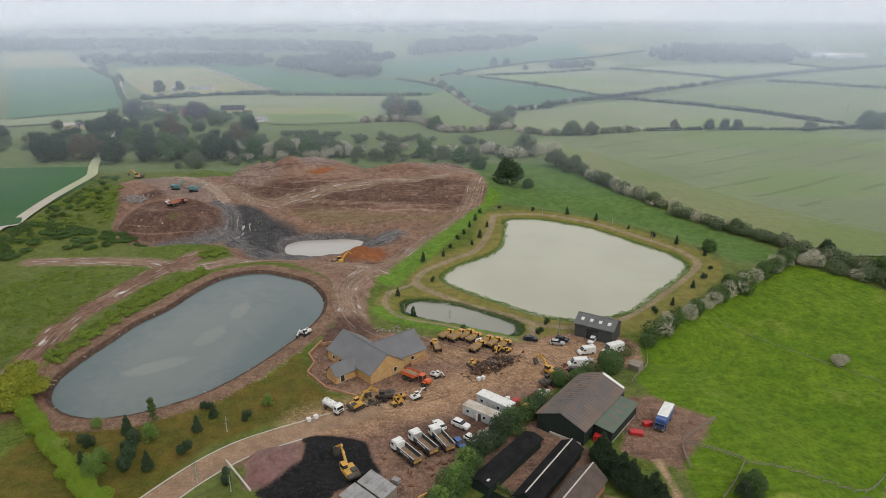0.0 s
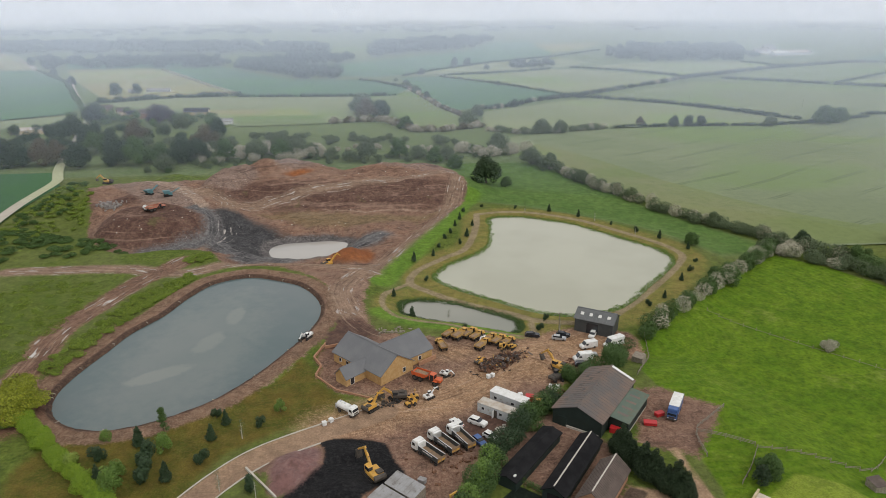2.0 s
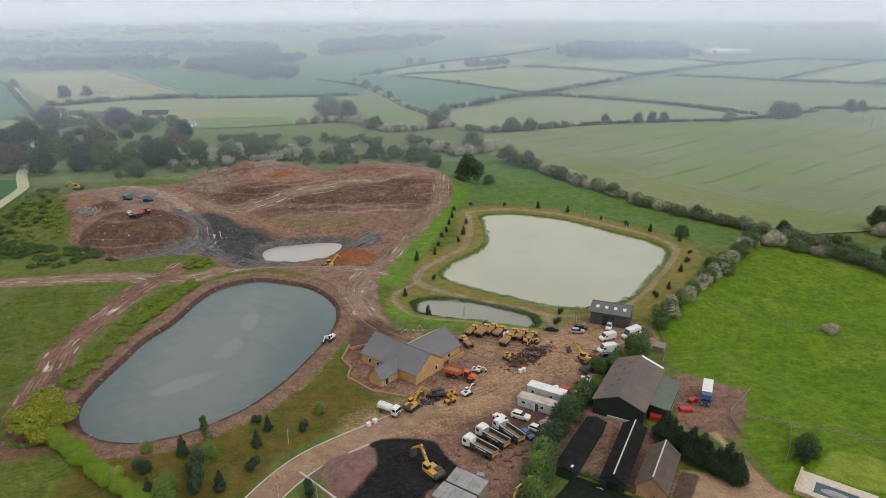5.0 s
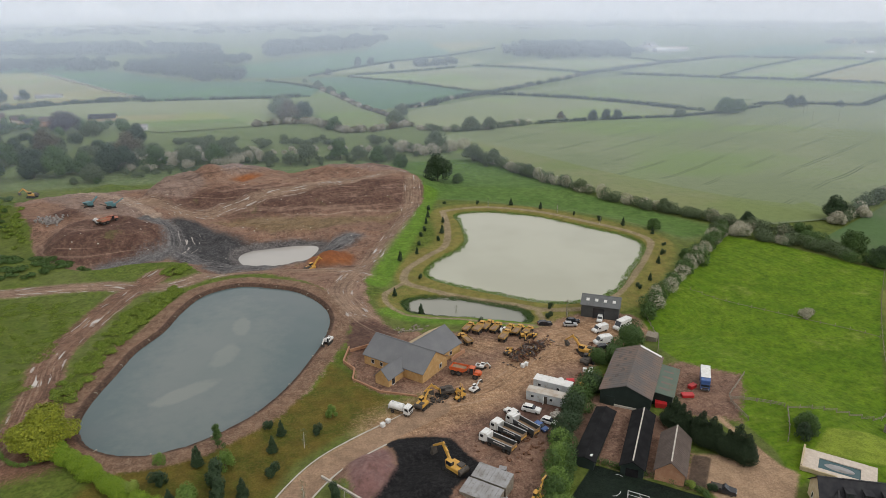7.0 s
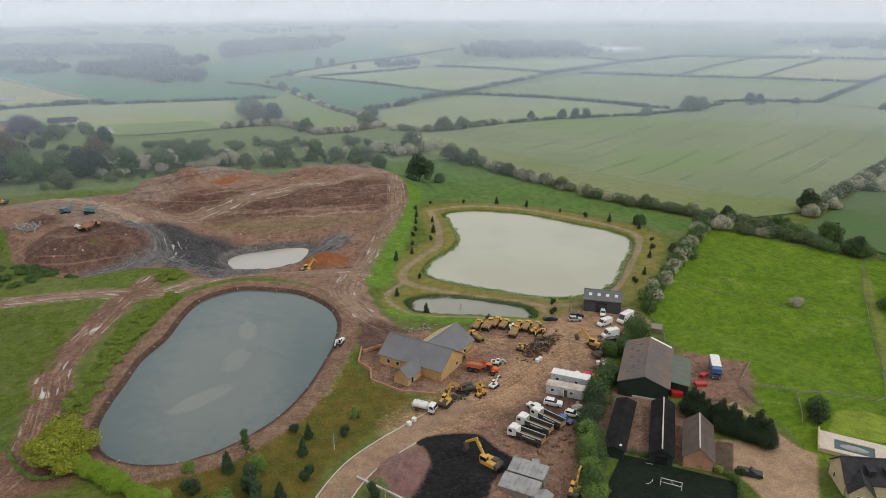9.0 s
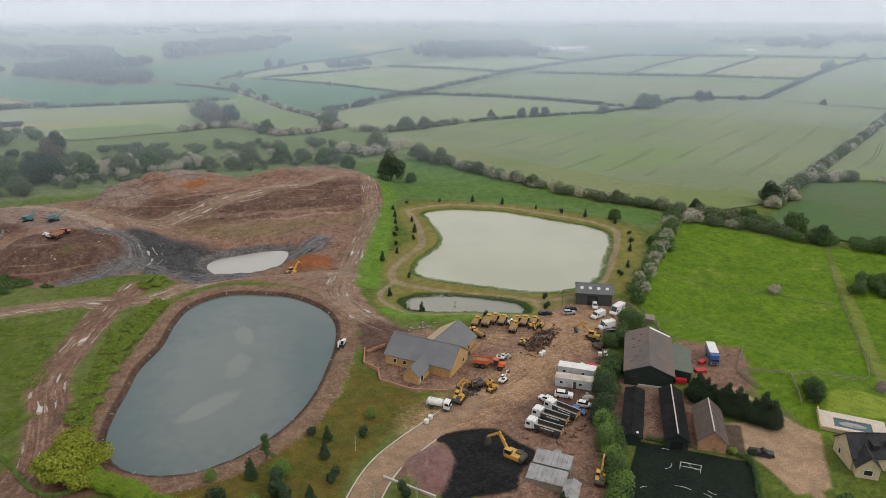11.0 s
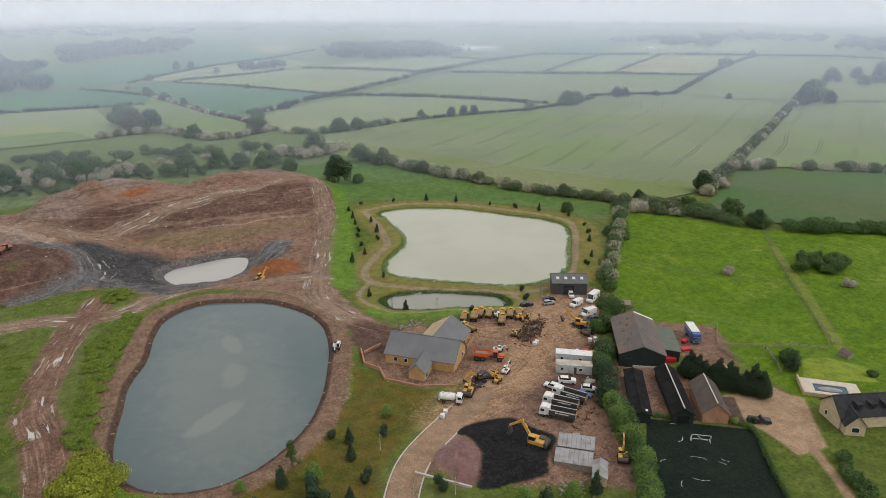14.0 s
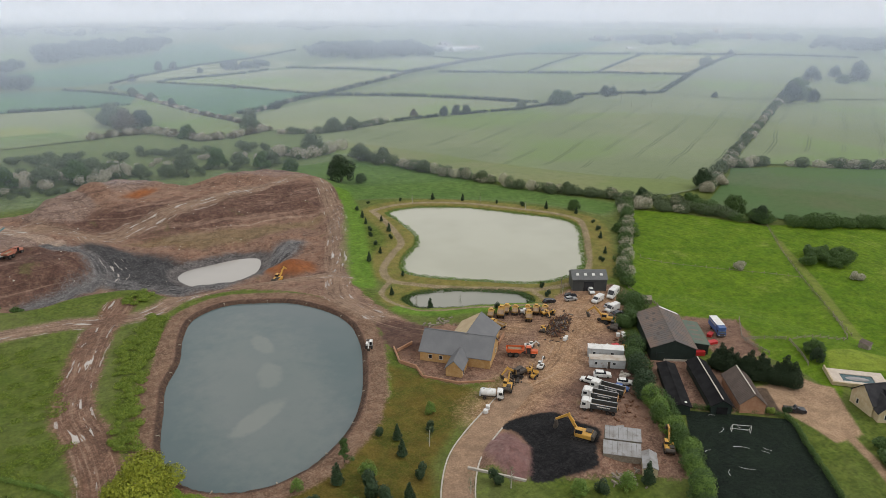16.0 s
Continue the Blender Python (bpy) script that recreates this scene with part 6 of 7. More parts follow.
def car(label, paint, m, length=4.5, width=1.8, height=1.55, shape="hatch", category="car", group="", name="car"):
    e = empty(name, m, label, category, group)
    h, l = height, length / 2
    nose = {"hatch": 0.62, "suv": 0.66, "pickup": 0.62}.get(shape, 0.62) * h
    low = 0.28
    body = profile([(-l, low + 0.1), (-l + 0.12, low), (l - 0.1, low), (l, low + 0.2), (l - 0.06, nose * 0.88), (l - 0.35, nose), (l * 0.45, nose * 1.08), (-l * 0.96, nose * 1.1), (-l, nose * 0.9)], -width / 2, width / 2)
    bmesh.ops.bevel(body, geom=body.edges[:], offset=0.06, segments=2, affect="EDGES")
    part("body", body, paint, e, smooth=False)
    back = -l * 0.92 if shape != "pickup" else -l * 0.12
    cab = profile([(l * 0.45, nose * 1.02), (l * 0.12, h), (back + 0.45, h), (back, nose * 1.02)], -width * 0.43, width * 0.43)
    bmesh.ops.bevel(cab, geom=cab.edges[:], offset=0.07, segments=2, affect="EDGES")
    part("glasshouse", cab, M_GLASS, e, "dark glass")
    roof = box(l * 0.12 - back - 0.4, width * 0.8, 0.07, (l * 0.12 + back + 0.45) / 2 - 0.05, 0, h - 0.02, 0.03)
    part("roof", roof, paint, e)
    if shape == "pickup":
        part("load_bed", box(l * 0.8, width * 0.8, 0.08, -l * 0.54, 0, nose * 1.08), M_STEEL, e, "open dark load bed")
    for y in (-width * 0.34, width * 0.34):
        part("headlight", box(0.12, 0.34, 0.16, l - 0.08, y, nose * 0.72, 0.03), M_PLASTIC, e)
        part("tail_light", box(0.08, 0.22, 0.25, -l + 0.02, y, nose * 0.72, 0.02), M_RED, e)
    for x in (-l * 0.6, l * 0.62):
        for y in (-width / 2 + 0.1, width / 2 - 0.1):
            wheel(e, x, y, 0.34, 0.24)
    return e


def van(label, paint, m, length=5.4, width=2.0, height=2.3, box_body=False, name="van", category="van"):
    e = empty(name, m, label, category)
    l = length / 2
    bm = profile([(-l, 0.35), (l - 0.05, 0.35), (l, 0.8), (l - 0.25, 1.15), (l - 0.95, 1.35), (l - 1.7, height), (-l + 0.05, height)], -width / 2, width / 2)
    bmesh.ops.bevel(bm, geom=bm.edges[:], offset=0.08, segments=2, affect="EDGES")
    part("body", bm, paint, e)
    part("windscreen", profile([(l - 0.95, 1.4), (l - 0.86, 1.42), (l - 1.55, height - 0.18), (l - 1.64, height - 0.2)], -width * 0.42, width * 0.42), M_GLASS, e)
    for s in (-1, 1):
        part("window", box(0.8, 0.05, 0.55, l - 1.75, s * (width / 2 + 0.01), 1.35, 0.02), M_GLASS, e)
        part("headlight", box(0.12, 0.3, 0.2, l - 0.08, s * width * 0.36, 0.75, 0.03), M_PLASTIC, e)
        if box_body:
            part("window", box(1.0, 0.05, 0.5, -l * 0.45, s * (width / 2 + 0.01), 1.5, 0.02), M_GLASS, e)
    for x in (-l * 0.6, l * 0.6):
        for y in (-width / 2 + 0.1, width / 2 - 0.1):
            wheel(e, x, y, 0.36, 0.24)
    return e


def lorry_cab(e, x, paint, width=2.4, height=2.9, depth=1.9):
    """A forward lorry cab whose back is at x."""
    bm = profile([(x, 0.75), (x + depth, 0.6), (x + depth + 0.05, 1.5), (x + depth - 0.18, height - 0.25), (x + depth - 0.5, height), (x, height)], -width / 2, width / 2)
    bmesh.ops.bevel(bm, geom=bm.edges[:], offset=0.09, segments=2, affect="EDGES")
    c = part("cab", bm, paint, e)
    part("windscreen", profile([(x + depth + 0.03, 1.65), (x + depth + 0.07, 1.65), (x + depth - 0.09, height - 0.35), (x + depth - 0.13, height - 0.35)], -width * 0.44, width * 0.44), M_GLASS, c)
    for s in (-1, 1):
        part("side_window", box(0.9, 0.04, 0.7, x + depth * 0.55, s * (width / 2 + 0.01), 1.65, 0.02), M_GLASS, c)
        part("mirror", box(0.12, 0.2, 0.5, x + depth - 0.1, s * (width / 2 + 0.22), 1.7, 0.03), M_STEEL, c)
        part("headlight", box(0.08, 0.35, 0.2, x + depth + 0.01, s * width * 0.36, 0.78, 0.03), M_PLASTIC, c)
    part("grille", box(0.05, width * 0.6, 0.45, x + depth + 0.03, 0, 0.95, 0.02), M_STEEL, c)
    part("bumper", box(0.2, width, 0.4, x + depth - 0.02, 0, 0.42, 0.05), M_STEEL, c)


def tipper(m, label, group):
    e = empty("tipper_truck", m, label, "truck", group)
    part("chassis", box(8.4, 0.9, 0.35, -0.1, 0, 0.7, 0.03), M_STEEL, e)
    lorry_cab(e, 2.4, M_WHITE)
    part("exhaust_stack", box(0.5, 2.2, 1.9, 2.1, 0, 0.9, 0.05), M_WHITE, e)
    # an open tipping body: floor and four sides
    part("tipper_floor", box(6.3, 2.3, 0.12, -1.3, 0, 1.1), M_BODYMUD, e, "muddy steel floor")
    for s in (-1, 1):
        b = part("tipper_side", box(6.4, 0.1, 1.25, -1.3, s * 1.17, 1.1, 0.02), M_GREYCLAD, e)
        for i in range(4):
            part("rib", box(0.1, 0.06, 1.1, -3.7 + i * 1.6, s * 1.24, 1.15), M_GREYCLAD, b)
        part("lettering_bar", box(3.2, 0.03, 0.28, -1.3, s * 1.235, 1.75), M_WHITE, b)
    for s in (-1, 1):
        part("top_rail", box(6.4, 0.16, 0.1, -1.3, s * 1.17, 2.34), M_CABIN, e)
    part("headboard", box(0.1, 2.3, 1.5, 1.9, 0, 1.1, 0.02), M_WHITE, e)
    t = part("tailboard", box(0.1, 2.3, 1.2, -4.5, 0, 1.1, 0.02), M_BODYMUD, e)
    for y in (-0.6, 0.6):
        part("chevron_plate", box(0.04, 0.9, 0.45, -4.57, y, 1.25), M_YELLOW, t, "yellow warning plate")
    for x in (3.2, 1.5, -2.4, -3.7):
        for y in (-1.0, 1.0):
            wheel(e, x, y, 0.5, 0.34)
    return e


def tanker(m):
    e = empty("tanker_truck", m, "small white water tanker truck on the dirt yard", "truck")
    part("chassis", box(6.0, 0.9, 0.3, -0.1, 0, 0.65, 0.03), M_STEEL, e)
    lorry_cab(e, 1.5, M_WHITE, 2.2, 2.6, 1.6)
    bm = drum(0.95, 3.9, -0.75, 0, 1.75, ry=90, n=20)
    bmesh.ops.bevel(bm, geom=[q for q in bm.edges if q.calc_face_angle() > 1.0], offset=0.18, segments=2, affect="EDGES")
    t = part("tank", bm, M_WHITE, e)
    for x in (-1.9, -0.4):
        part("manhole", drum(0.3, 0.14, x, 0, 2.72, n=12), M_CABIN, t)
    part("rear_panel", box(0.3, 1.9, 1.2, -2.75, 0, 0.9, 0.05), M_CABIN, e)
    for s in (-1, 1):
        part("mudguard", box(1.2, 0.4, 0.1, -1.6, s * 0.95, 1.02, 0.03), M_STEEL, e)
    for x in (2.2, -1.6):
        for y in (-0.9, 0.9):
            wheel(e, x, y, 0.46, 0.32)
    return e


def dumper(m, paint, label, s=1.0, group="", skip_paint=None):
    """An articulated dump truck with an open rear body."""
    e = empty("dump_truck", m, label, "dump truck", group)
    e.scale = (s, s, s)
    part("rear_frame", box(5.2, 0.9, 0.4, -1.6, 0, 0.9, 0.04), M_STEEL, e)
    skip = bmesh.new()
    for y in (-1.3, 1.2):
        profile([(-4.6, 2.0), (-4.2, 1.45), (-0.6, 1.35), (0.5, 2.2), (0.5, 2.6), (-4.5, 2.45)], y, y + 0.1, skip)
    profile([(-4.6, 2.0), (-4.2, 1.45), (-0.6, 1.35), (0.5, 2.2), (0.45, 2.35), (-0.6, 1.5), (-4.15, 1.6), (-4.55, 2.1)], -1.2, 1.2, skip)
    k = part("skip", skip, skip_paint or paint, e)
    part("skip_lining", box(3.8, 2.35, 0.5, -2.2, 0, 1.6, 0.1, ry=1), M_BODYMUD, k, "mud caked inside the skip")
    part("spill_guard", box(0.1, 2.6, 0.5, 0.52, 0, 2.2, 0.03), paint, k)
    part("engine_cover", box(1.9, 1.5, 0.9, 3.4, 0, 1.05, 0.15), paint, e)
    part("front_frame", box(3.6, 1.1, 0.45, 2.4, 0, 0.75, 0.05), M_STEEL, e)
    c = part("cab", box(1.4, 1.5, 1.7, 1.7, 0, 1.1, 0.12), M_GLASS, e, "dark glazed cab")
    part("cab_roof", box(1.55, 1.65, 0.14, 1.7, 0, 2.78, 0.05), paint, c)
    for y in (-0.72, 0.72):
        for x in (1.05, 2.35):
            part("pillar", box(0.12, 0.1, 1.6, x, y, 1.15), paint, c)
    for y in (-1.2, 1.2):
        part("front_mudguard", box(1.3, 0.6, 0.12, 3.1, y, 1.45, 0.05), paint, e)
        for x in (3.0, -1.7, -3.4):
            wheel(e, x, y * 0.93, 0.78, 0.58)
    return e


def beam(a, b, w, t0, t1):
    """A tapering boom piece from a to b in the x-z plane."""
    a, b = Vector((a[0], 0, a[1])), Vector((b[0], 0, b[1]))
    d = (b - a).normalized()
    n = Vector((-d.z, 0, d.x))
    return profile([((a + n * t0).x, (a + n * t0).z), ((a - n * t0).x, (a - n * t0).z), ((b - n * t1).x, (b - n * t1).z), ((b + n * t1).x, (b + n * t1).z)], -w / 2, w / 2)


def excavator(m, paint, label, s=1.0, swing=0.0, elbow=(3.6, 4.2), wrist=(6.0, 2.2), tip=(5.7, 0.7), house_paint=None, group=""):
    """A tracked digger; swing turns the upper part on its tracks."""
    e = empty("excavator", m, label, "excavator", group)
    e.scale = (s, s, s)
    for y in (-1.1, 1.1):
        bm = profile([(-1.9, 0.12), (-1.6, 0), (1.6, 0), (1.9, 0.12), (2.05, 0.45), (1.75, 0.82), (-1.75, 0.82), (-2.05, 0.45)], y - 0.3, y + 0.3)
        t = part("track", bm, M_RUBBER, e, "muddy crawler track")
        for x in (-1.6, -0.8, 0, 0.8, 1.6):
            part("roller", drum(0.26, 0.64, x, y, 0.42, rx=90, n=10), M_STEEL, t)
    part("undercarriage", box(1.8, 1.8, 0.35, 0, 0, 0.45, 0.05), M_STEEL, e)
    top = part("house", box(3.3, 2.5, 1.0, -0.55, 0, 1.0, 0.12), house_paint or paint, e)
    top.rotation_euler = (0, 0, radians(swing))
    cw = profile([(-2.75, 0.95), (-2.1, 0.95), (-2.1, 2.1), (-2.6, 2.05), (-2.9, 1.6)], -1.25, 1.25)
    bmesh.ops.bevel(cw, geom=cw.edges[:], offset=0.08, segments=1, affect="EDGES")
    part("counterweight", cw, M_STEEL if house_paint is None else house_paint, top)
    part("engine_hood", box(1.3, 1.3, 0.35, -1.4, -0.5, 1.98, 0.08), M_STEEL, top)
    part("cab", box(1.5, 1.0, 1.6, 0.45, 0.72, 1.2, 0.12), M_GLASS, top, "dark glazed cab")
    part("cab_roof", box(1.55, 1.05, 0.12, 0.42, 0.72, 2.76, 0.04), house_paint or paint, top)
    for y in (0.2, 1.22):
        part("cab_post", box(0.1, 0.08, 1.5, 1.15, y, 1.3), paint, top)
    part("boom", beam((0.7, 1.6), elbow, 0.42, 0.28, 0.24), paint, top)
    part("boom", beam((elbow[0] * 0.55 + 0.3, elbow[1] * 0.6 + 0.6), elbow, 0.38, 0.36, 0.2), paint, top)
    part("stick", beam((elbow[0] - 0.3, elbow[1] + 0.25), wrist, 0.34, 0.26, 0.16), paint, top)
    part("ram", beam((1.2, 1.5), (elbow[0] * 0.6, elbow[1] * 0.75), 0.14, 0.07, 0.05), M_STEEL, top)
    part("ram", beam((elbow[0] * 0.6, elbow[1] * 0.95), (elbow[0] + 0.4, elbow[1] + 0.35), 0.14, 0.07, 0.05), M_STEEL, top)
    dx, dz = tip[0] - wrist[0], tip[1] - wrist[1]
    bm = profile([(wrist[0] + 0.2, wrist[1]), (wrist[0] - 0.25, wrist[1] - 0.1), (wrist[0] + dx - 0.75, wrist[1] + dz + 0.35), (wrist[0] + dx - 0.35, wrist[1] + dz), (wrist[0] + dx + 0.2, wrist[1] + dz + 0.25), (wrist[0] + 0.05, wrist[1] - 0.4)], -0.6, 0.6)
    part("bucket", bm, M_STEEL, top, "worn steel bucket")
    return e


def site_dumper(m, label):
    e = empty("site_dumper", m, label, "dumper")
    bm = profile([(0.2, 0.9), (0.6, 0.6), (1.3, 0.65), (1.7, 1.4), (1.6, 1.45), (1.2, 0.8), (0.65, 0.75), (0.3, 1.35), (0.15, 1.4)], -0.8, 0.8)
    part("skip", bm, M_YELLOW, e)
    part("engine_cover", box(1.2, 1.0, 0.6, -0.7, 0, 0.6, 0.1), M_YELLOW, e)
    part("seat", box(0.4, 0.5, 0.5, -0.2, 0, 1.1, 0.08), M_RUBBER, e)
    for y in (-0.5, 0.5):
        part("roll_bar", box(0.08, 0.08, 1.5, -0.6, y, 1.1), M_YELLOW, e)
    part("roll_bar", box(0.08, 1.08, 0.08, -0.6, 0, 2.55), M_YELLOW, e)
    for x in (-0.8, 0.9):
        for y in (-0.75, 0.75):
            wheel(e, x, y, 0.48, 0.36)
    return e


def at(x, y, turn=0.0, up=0.0):
    return pose(x, y, land_at(x, y) + up, 0, 0, turn)


tanker(at(-27.5, 146.9, -41))
trk = tipper(at(-8.4, 128.6, 129), "white-cabbed tipper lorry with an empty muddy body", "parked tipper lorries")
copy_thing(trk, at(-4.8, 132.0, 126))
copy_thing(trk, at(-0.6, 133.6, 119))
dumper(at(-6.9, 160.5, -37), M_ORANGE, "large orange articulated dump truck beside the house")
for x, y, a, s in ((1.0, 186.6, 50, 0.7), (4.4, 185.6, 48, 0.85), (7.0, 186.4, 46, 0.75), (9.2, 184.6, 48, 0.7), (10.2, 178.8, 50, 0.78), (12.6, 182.6, 46, 0.7), (15.2, 181.4, 48, 0.72), (17.8, 180.2, 44, 0.66), (-2.2, 179.6, 105, 0.75)):
    dumper(at(x, y, a), M_YELLOW, "old yellow articulated dump truck parked in a row", s, "old yellow dump trucks", M_MUDYELLOW)
excavator(at(-21.5, 148.0, 45), M_YELLOW, "yellow tracked excavator with raised boom", 0.9, 0, (2.6, 4.0), (4.6, 3.2), (4.7, 1.6))
excavator(at(-15.2, 152.4, 140), M_YELLOW, "yellow and black tracked excavator with bucket down", 0.95, 40, (3.4, 3.6), (5.2, 1.8), (5.0, 0.4), M_STEEL)
excavator(at(-6.8, 152.4, 35), M_PLASTIC, "white mini excavator with a red base", 0.62, 0, (2.4, 3.6), (4.2, 3.6), (4.4, 2.2), M_WHITE)
excavator(at(-1.9, 163.0, 30), M_PLASTIC, "white mini excavator behind the dump truck", 0.6, -60, (2.6, 3.4), (4.2, 2.0), (4.1, 0.8), M_WHITE)
excavator(at(10.6, 182.4, 220), M_PLASTIC, "white mini excavator among the dump trucks", 0.65, 20, (2.6, 3.4), (4.2, 2.0), (4.1, 0.8), M_WHITE)
excavator(at(15.6, 177.6, 230), M_YELLOW, "worn yellow excavator beside the scrap heap", 0.7, 30, (3.0, 3.0), (4.6, 1.6), (4.4, 0.5))
excavator(at(18.2, 177.0, 230), M_YELLOW, "small yellow excavator beside the scrap heap", 0.62, -20, (3.0, 3.2), (4.6, 1.8), (4.4, 0.6))
excavator(at(8.0, 169.2, 30), M_YELLOW, "yellow digger body lying by the scrap", 0.6, 10, (2.6, 2.2), (4.0, 1.2), (3.9, 0.3))
excavator(at(29.0, 164.2, 90), M_YELLOW, "large yellow excavator with boom folded", 1.05, 40, (3.6, 4.4), (5.6, 2.6), (5.2, 0.9))
excavator(at(27.6, 159.0, 100), M_YELLOW, "yellow and black tracked excavator beside the barn", 0.9, -60, (2.8, 3.0), (4.6, 1.8), (4.4, 0.5), M_STEEL)
excavator(at(-20.2, 121.8, 122), M_YELLOW, "yellow tracked excavator on the black coal heap", 1.12, 0, (3.0, 5.0), (5.6, 3.2), (5.8, 1.2), None)
excavator(at(-6.2, 108.6, 48), M_YELLOW, "yellow tracked excavator with boom raised", 0.85, 0, (2.6, 4.8), (5.0, 4.6), (5.4, 3.0))
excavator(at(-42.5, 263.5, 40), M_YELLOW, "yellow excavator digging at the rust-red heap", 1.1, 0, (3.8, 4.2), (6.0, 2.4), (5.8, 1.0))
excavator(at(-41.9, 187.0, 240), M_WHITE, "white excavator on the lake bank", 0.75, 0, (3.0, 3.4), (4.6, 1.8), (4.4, 0.4), M_WHITE)
excavator(at(-183, 404, 160), M_YELLOW, "yellow excavator at the quarry edge", 1.2, 0, (3.8, 4.0), (6.2, 2.2), (6.0, 0.9))
dumper(at(-126, 316, 50), M_FADED, "faded orange dump truck on the quarry heap", 1.0)
dumper(at(-131, 316, 120), M_PLASTIC, "white-cabbed dump truck on the quarry heap", 0.7)
site_dumper(at(-11.8, 149.3, 30), "small yellow site dumper")
site_dumper(at(-11.0, 152.2, 200), "old rusty site dumper")
car("white sport utility car parked on the yard", M_WHITE, at(4.1, 140.0, -37), 4.7, 1.85, 1.7, "suv")
car("white hatchback car parked by the bushes", M_WHITE, at(6.5, 134.2, -44), 4.0, 1.72, 1.48)
car("blue hatchback car beside the tipper lorries", M_BLUE, at(3.6, 132.6, -60), 4.0, 1.72, 1.45)
car("white car hidden behind the tipper lorries", M_WHITE, at(-1.0, 140.0, 119), 4.2, 1.75, 1.5)
car("black sport utility car by the small pond", M_CARBLACK, at(26.5, 188.0, -5), 4.6, 1.85, 1.65, "suv")
car("silver estate car in front of the workshop", M_SILVER, at(34.4, 186.0, -16), 4.4, 1.75, 1.48)
car("dark blue car beside the silver one", M_CARBLACK, at(36.2, 188.2, -20), 4.4, 1.75, 1.45)
car("dark car under the hedge", M_CARBLACK, at(36.2, 165.6, -5), 4.4, 1.75, 1.45)
car("silver car under the hedge", M_SILVER, at(40.6, 173.8, 0), 4.4, 1.75, 1.5)
car("dark pickup truck on the gravel court", M_CARBLACK, at(32.2, 102.9, -39), 5.2, 1.85, 1.75, "pickup", "pickup truck", name="pickup_truck")
car("white car inside the workshop door", M_WHITE, at(45.2, 187.4, 240), 4.2, 1.75, 1.5)
van("white panel van with a yellow rear", M_WHITE, at(42.2, 181.0, 195))
van("white motorhome beside the hedge", M_WHITE, at(50.2, 181.8, 205), 6.8, 2.3, 3.0, True, "motorhome", "motorhome")
van("white van parked under the hedge", M_WHITE, at(37.4, 169.6, 185), 5.6, 2.0, 2.5)


def horsebox(m):
    e = empty("horsebox_lorry", m, "blue and cream horsebox lorry on the rough yard", "truck")
    part("chassis", box(8.2, 1.0, 0.4, 0, 0, 0.6, 0.03), M_STEEL, e)
    part("body", box(6.6, 2.4, 2.5, -0.9, 0, 0.95, 0.08), M_BLUE, e)
    part("roof", box(6.7, 2.45, 0.1, -0.9, 0, 3.44, 0.04), M_WHITE, e, "white roof")
    part("luton", box(1.7, 2.3, 0.9, 3.1, 0, 2.5, 0.1), M_BLUE, e)
    lorry_cab(e, 2.4, M_BLUE, 2.3, 2.5, 1.7)
    for s in (-1, 1):
        part("stripe", box(5.2, 0.03, 0.5, -0.9, s * 1.215, 2.6), M_SILVER, e)
    for x in (2.9, -2.0):
        for y in (-1.0, 1.0):
            wheel(e, x, y, 0.5, 0.34)
    return e


horsebox(at(52.8, 141.2, 238))


def cabin(m, label, length, width, height, roof_mat, door_at=None):
    e = empty("site_cabin", m, label, "cabin", "site cabins")
    part("body", box(length, width, height, 0, 0, 0.1, 0.05), M_CABIN, e)
    r = part("roof", box(length + 0.2, width + 0.2, 0.1, 0, 0, height + 0.1, 0.02), roof_mat, e, "rust-streaked ribbed roof")
    n = int(length / 0.6)
    for i in range(n):
        part("roof_rib", box(0.12, width + 0.2, 0.05, -length / 2 + (i + 0.5) * length / n, 0, height + 0.2), roof_mat, r)
    for x in (-length * 0.33, length * 0.18):
        w = part("window", box(0.9, 0.08, 0.8, x, -width / 2 - 0.02, 1.1, 0.02), M_WHITE, e)
        part("pane", box(0.75, 0.04, 0.65, x, -width / 2 - 0.07, 1.17), M_GLASS, w)
    if door_at is not None:
        d = part("door", box(0.85, 0.08, 2.0, door_at, -width / 2 - 0.02, 0.1, 0.02), M_STEEL, e)
        part("door_leaf", box(0.07, 0.85, 1.95, door_at - 0.45, -width / 2 - 0.45, 0.12, 0.02), M_WHITE, d, "open white door")
    for x in (-length * 0.4, length * 0.4):
        part("skid", box(0.25, width, 0.14, x, 0, -0.04), M_TIMBER, e)
    return e


cabin(at(9.3, 143.6, -38), "grey steel site cabin with rusty roof and open door", 9.6, 2.9, 2.5, M_TINROOF, 0.3)
cabin(at(13.0, 148.0, -40), "long white site cabin with a pale roof", 9.8, 2.9, 2.7, M_WHITE)


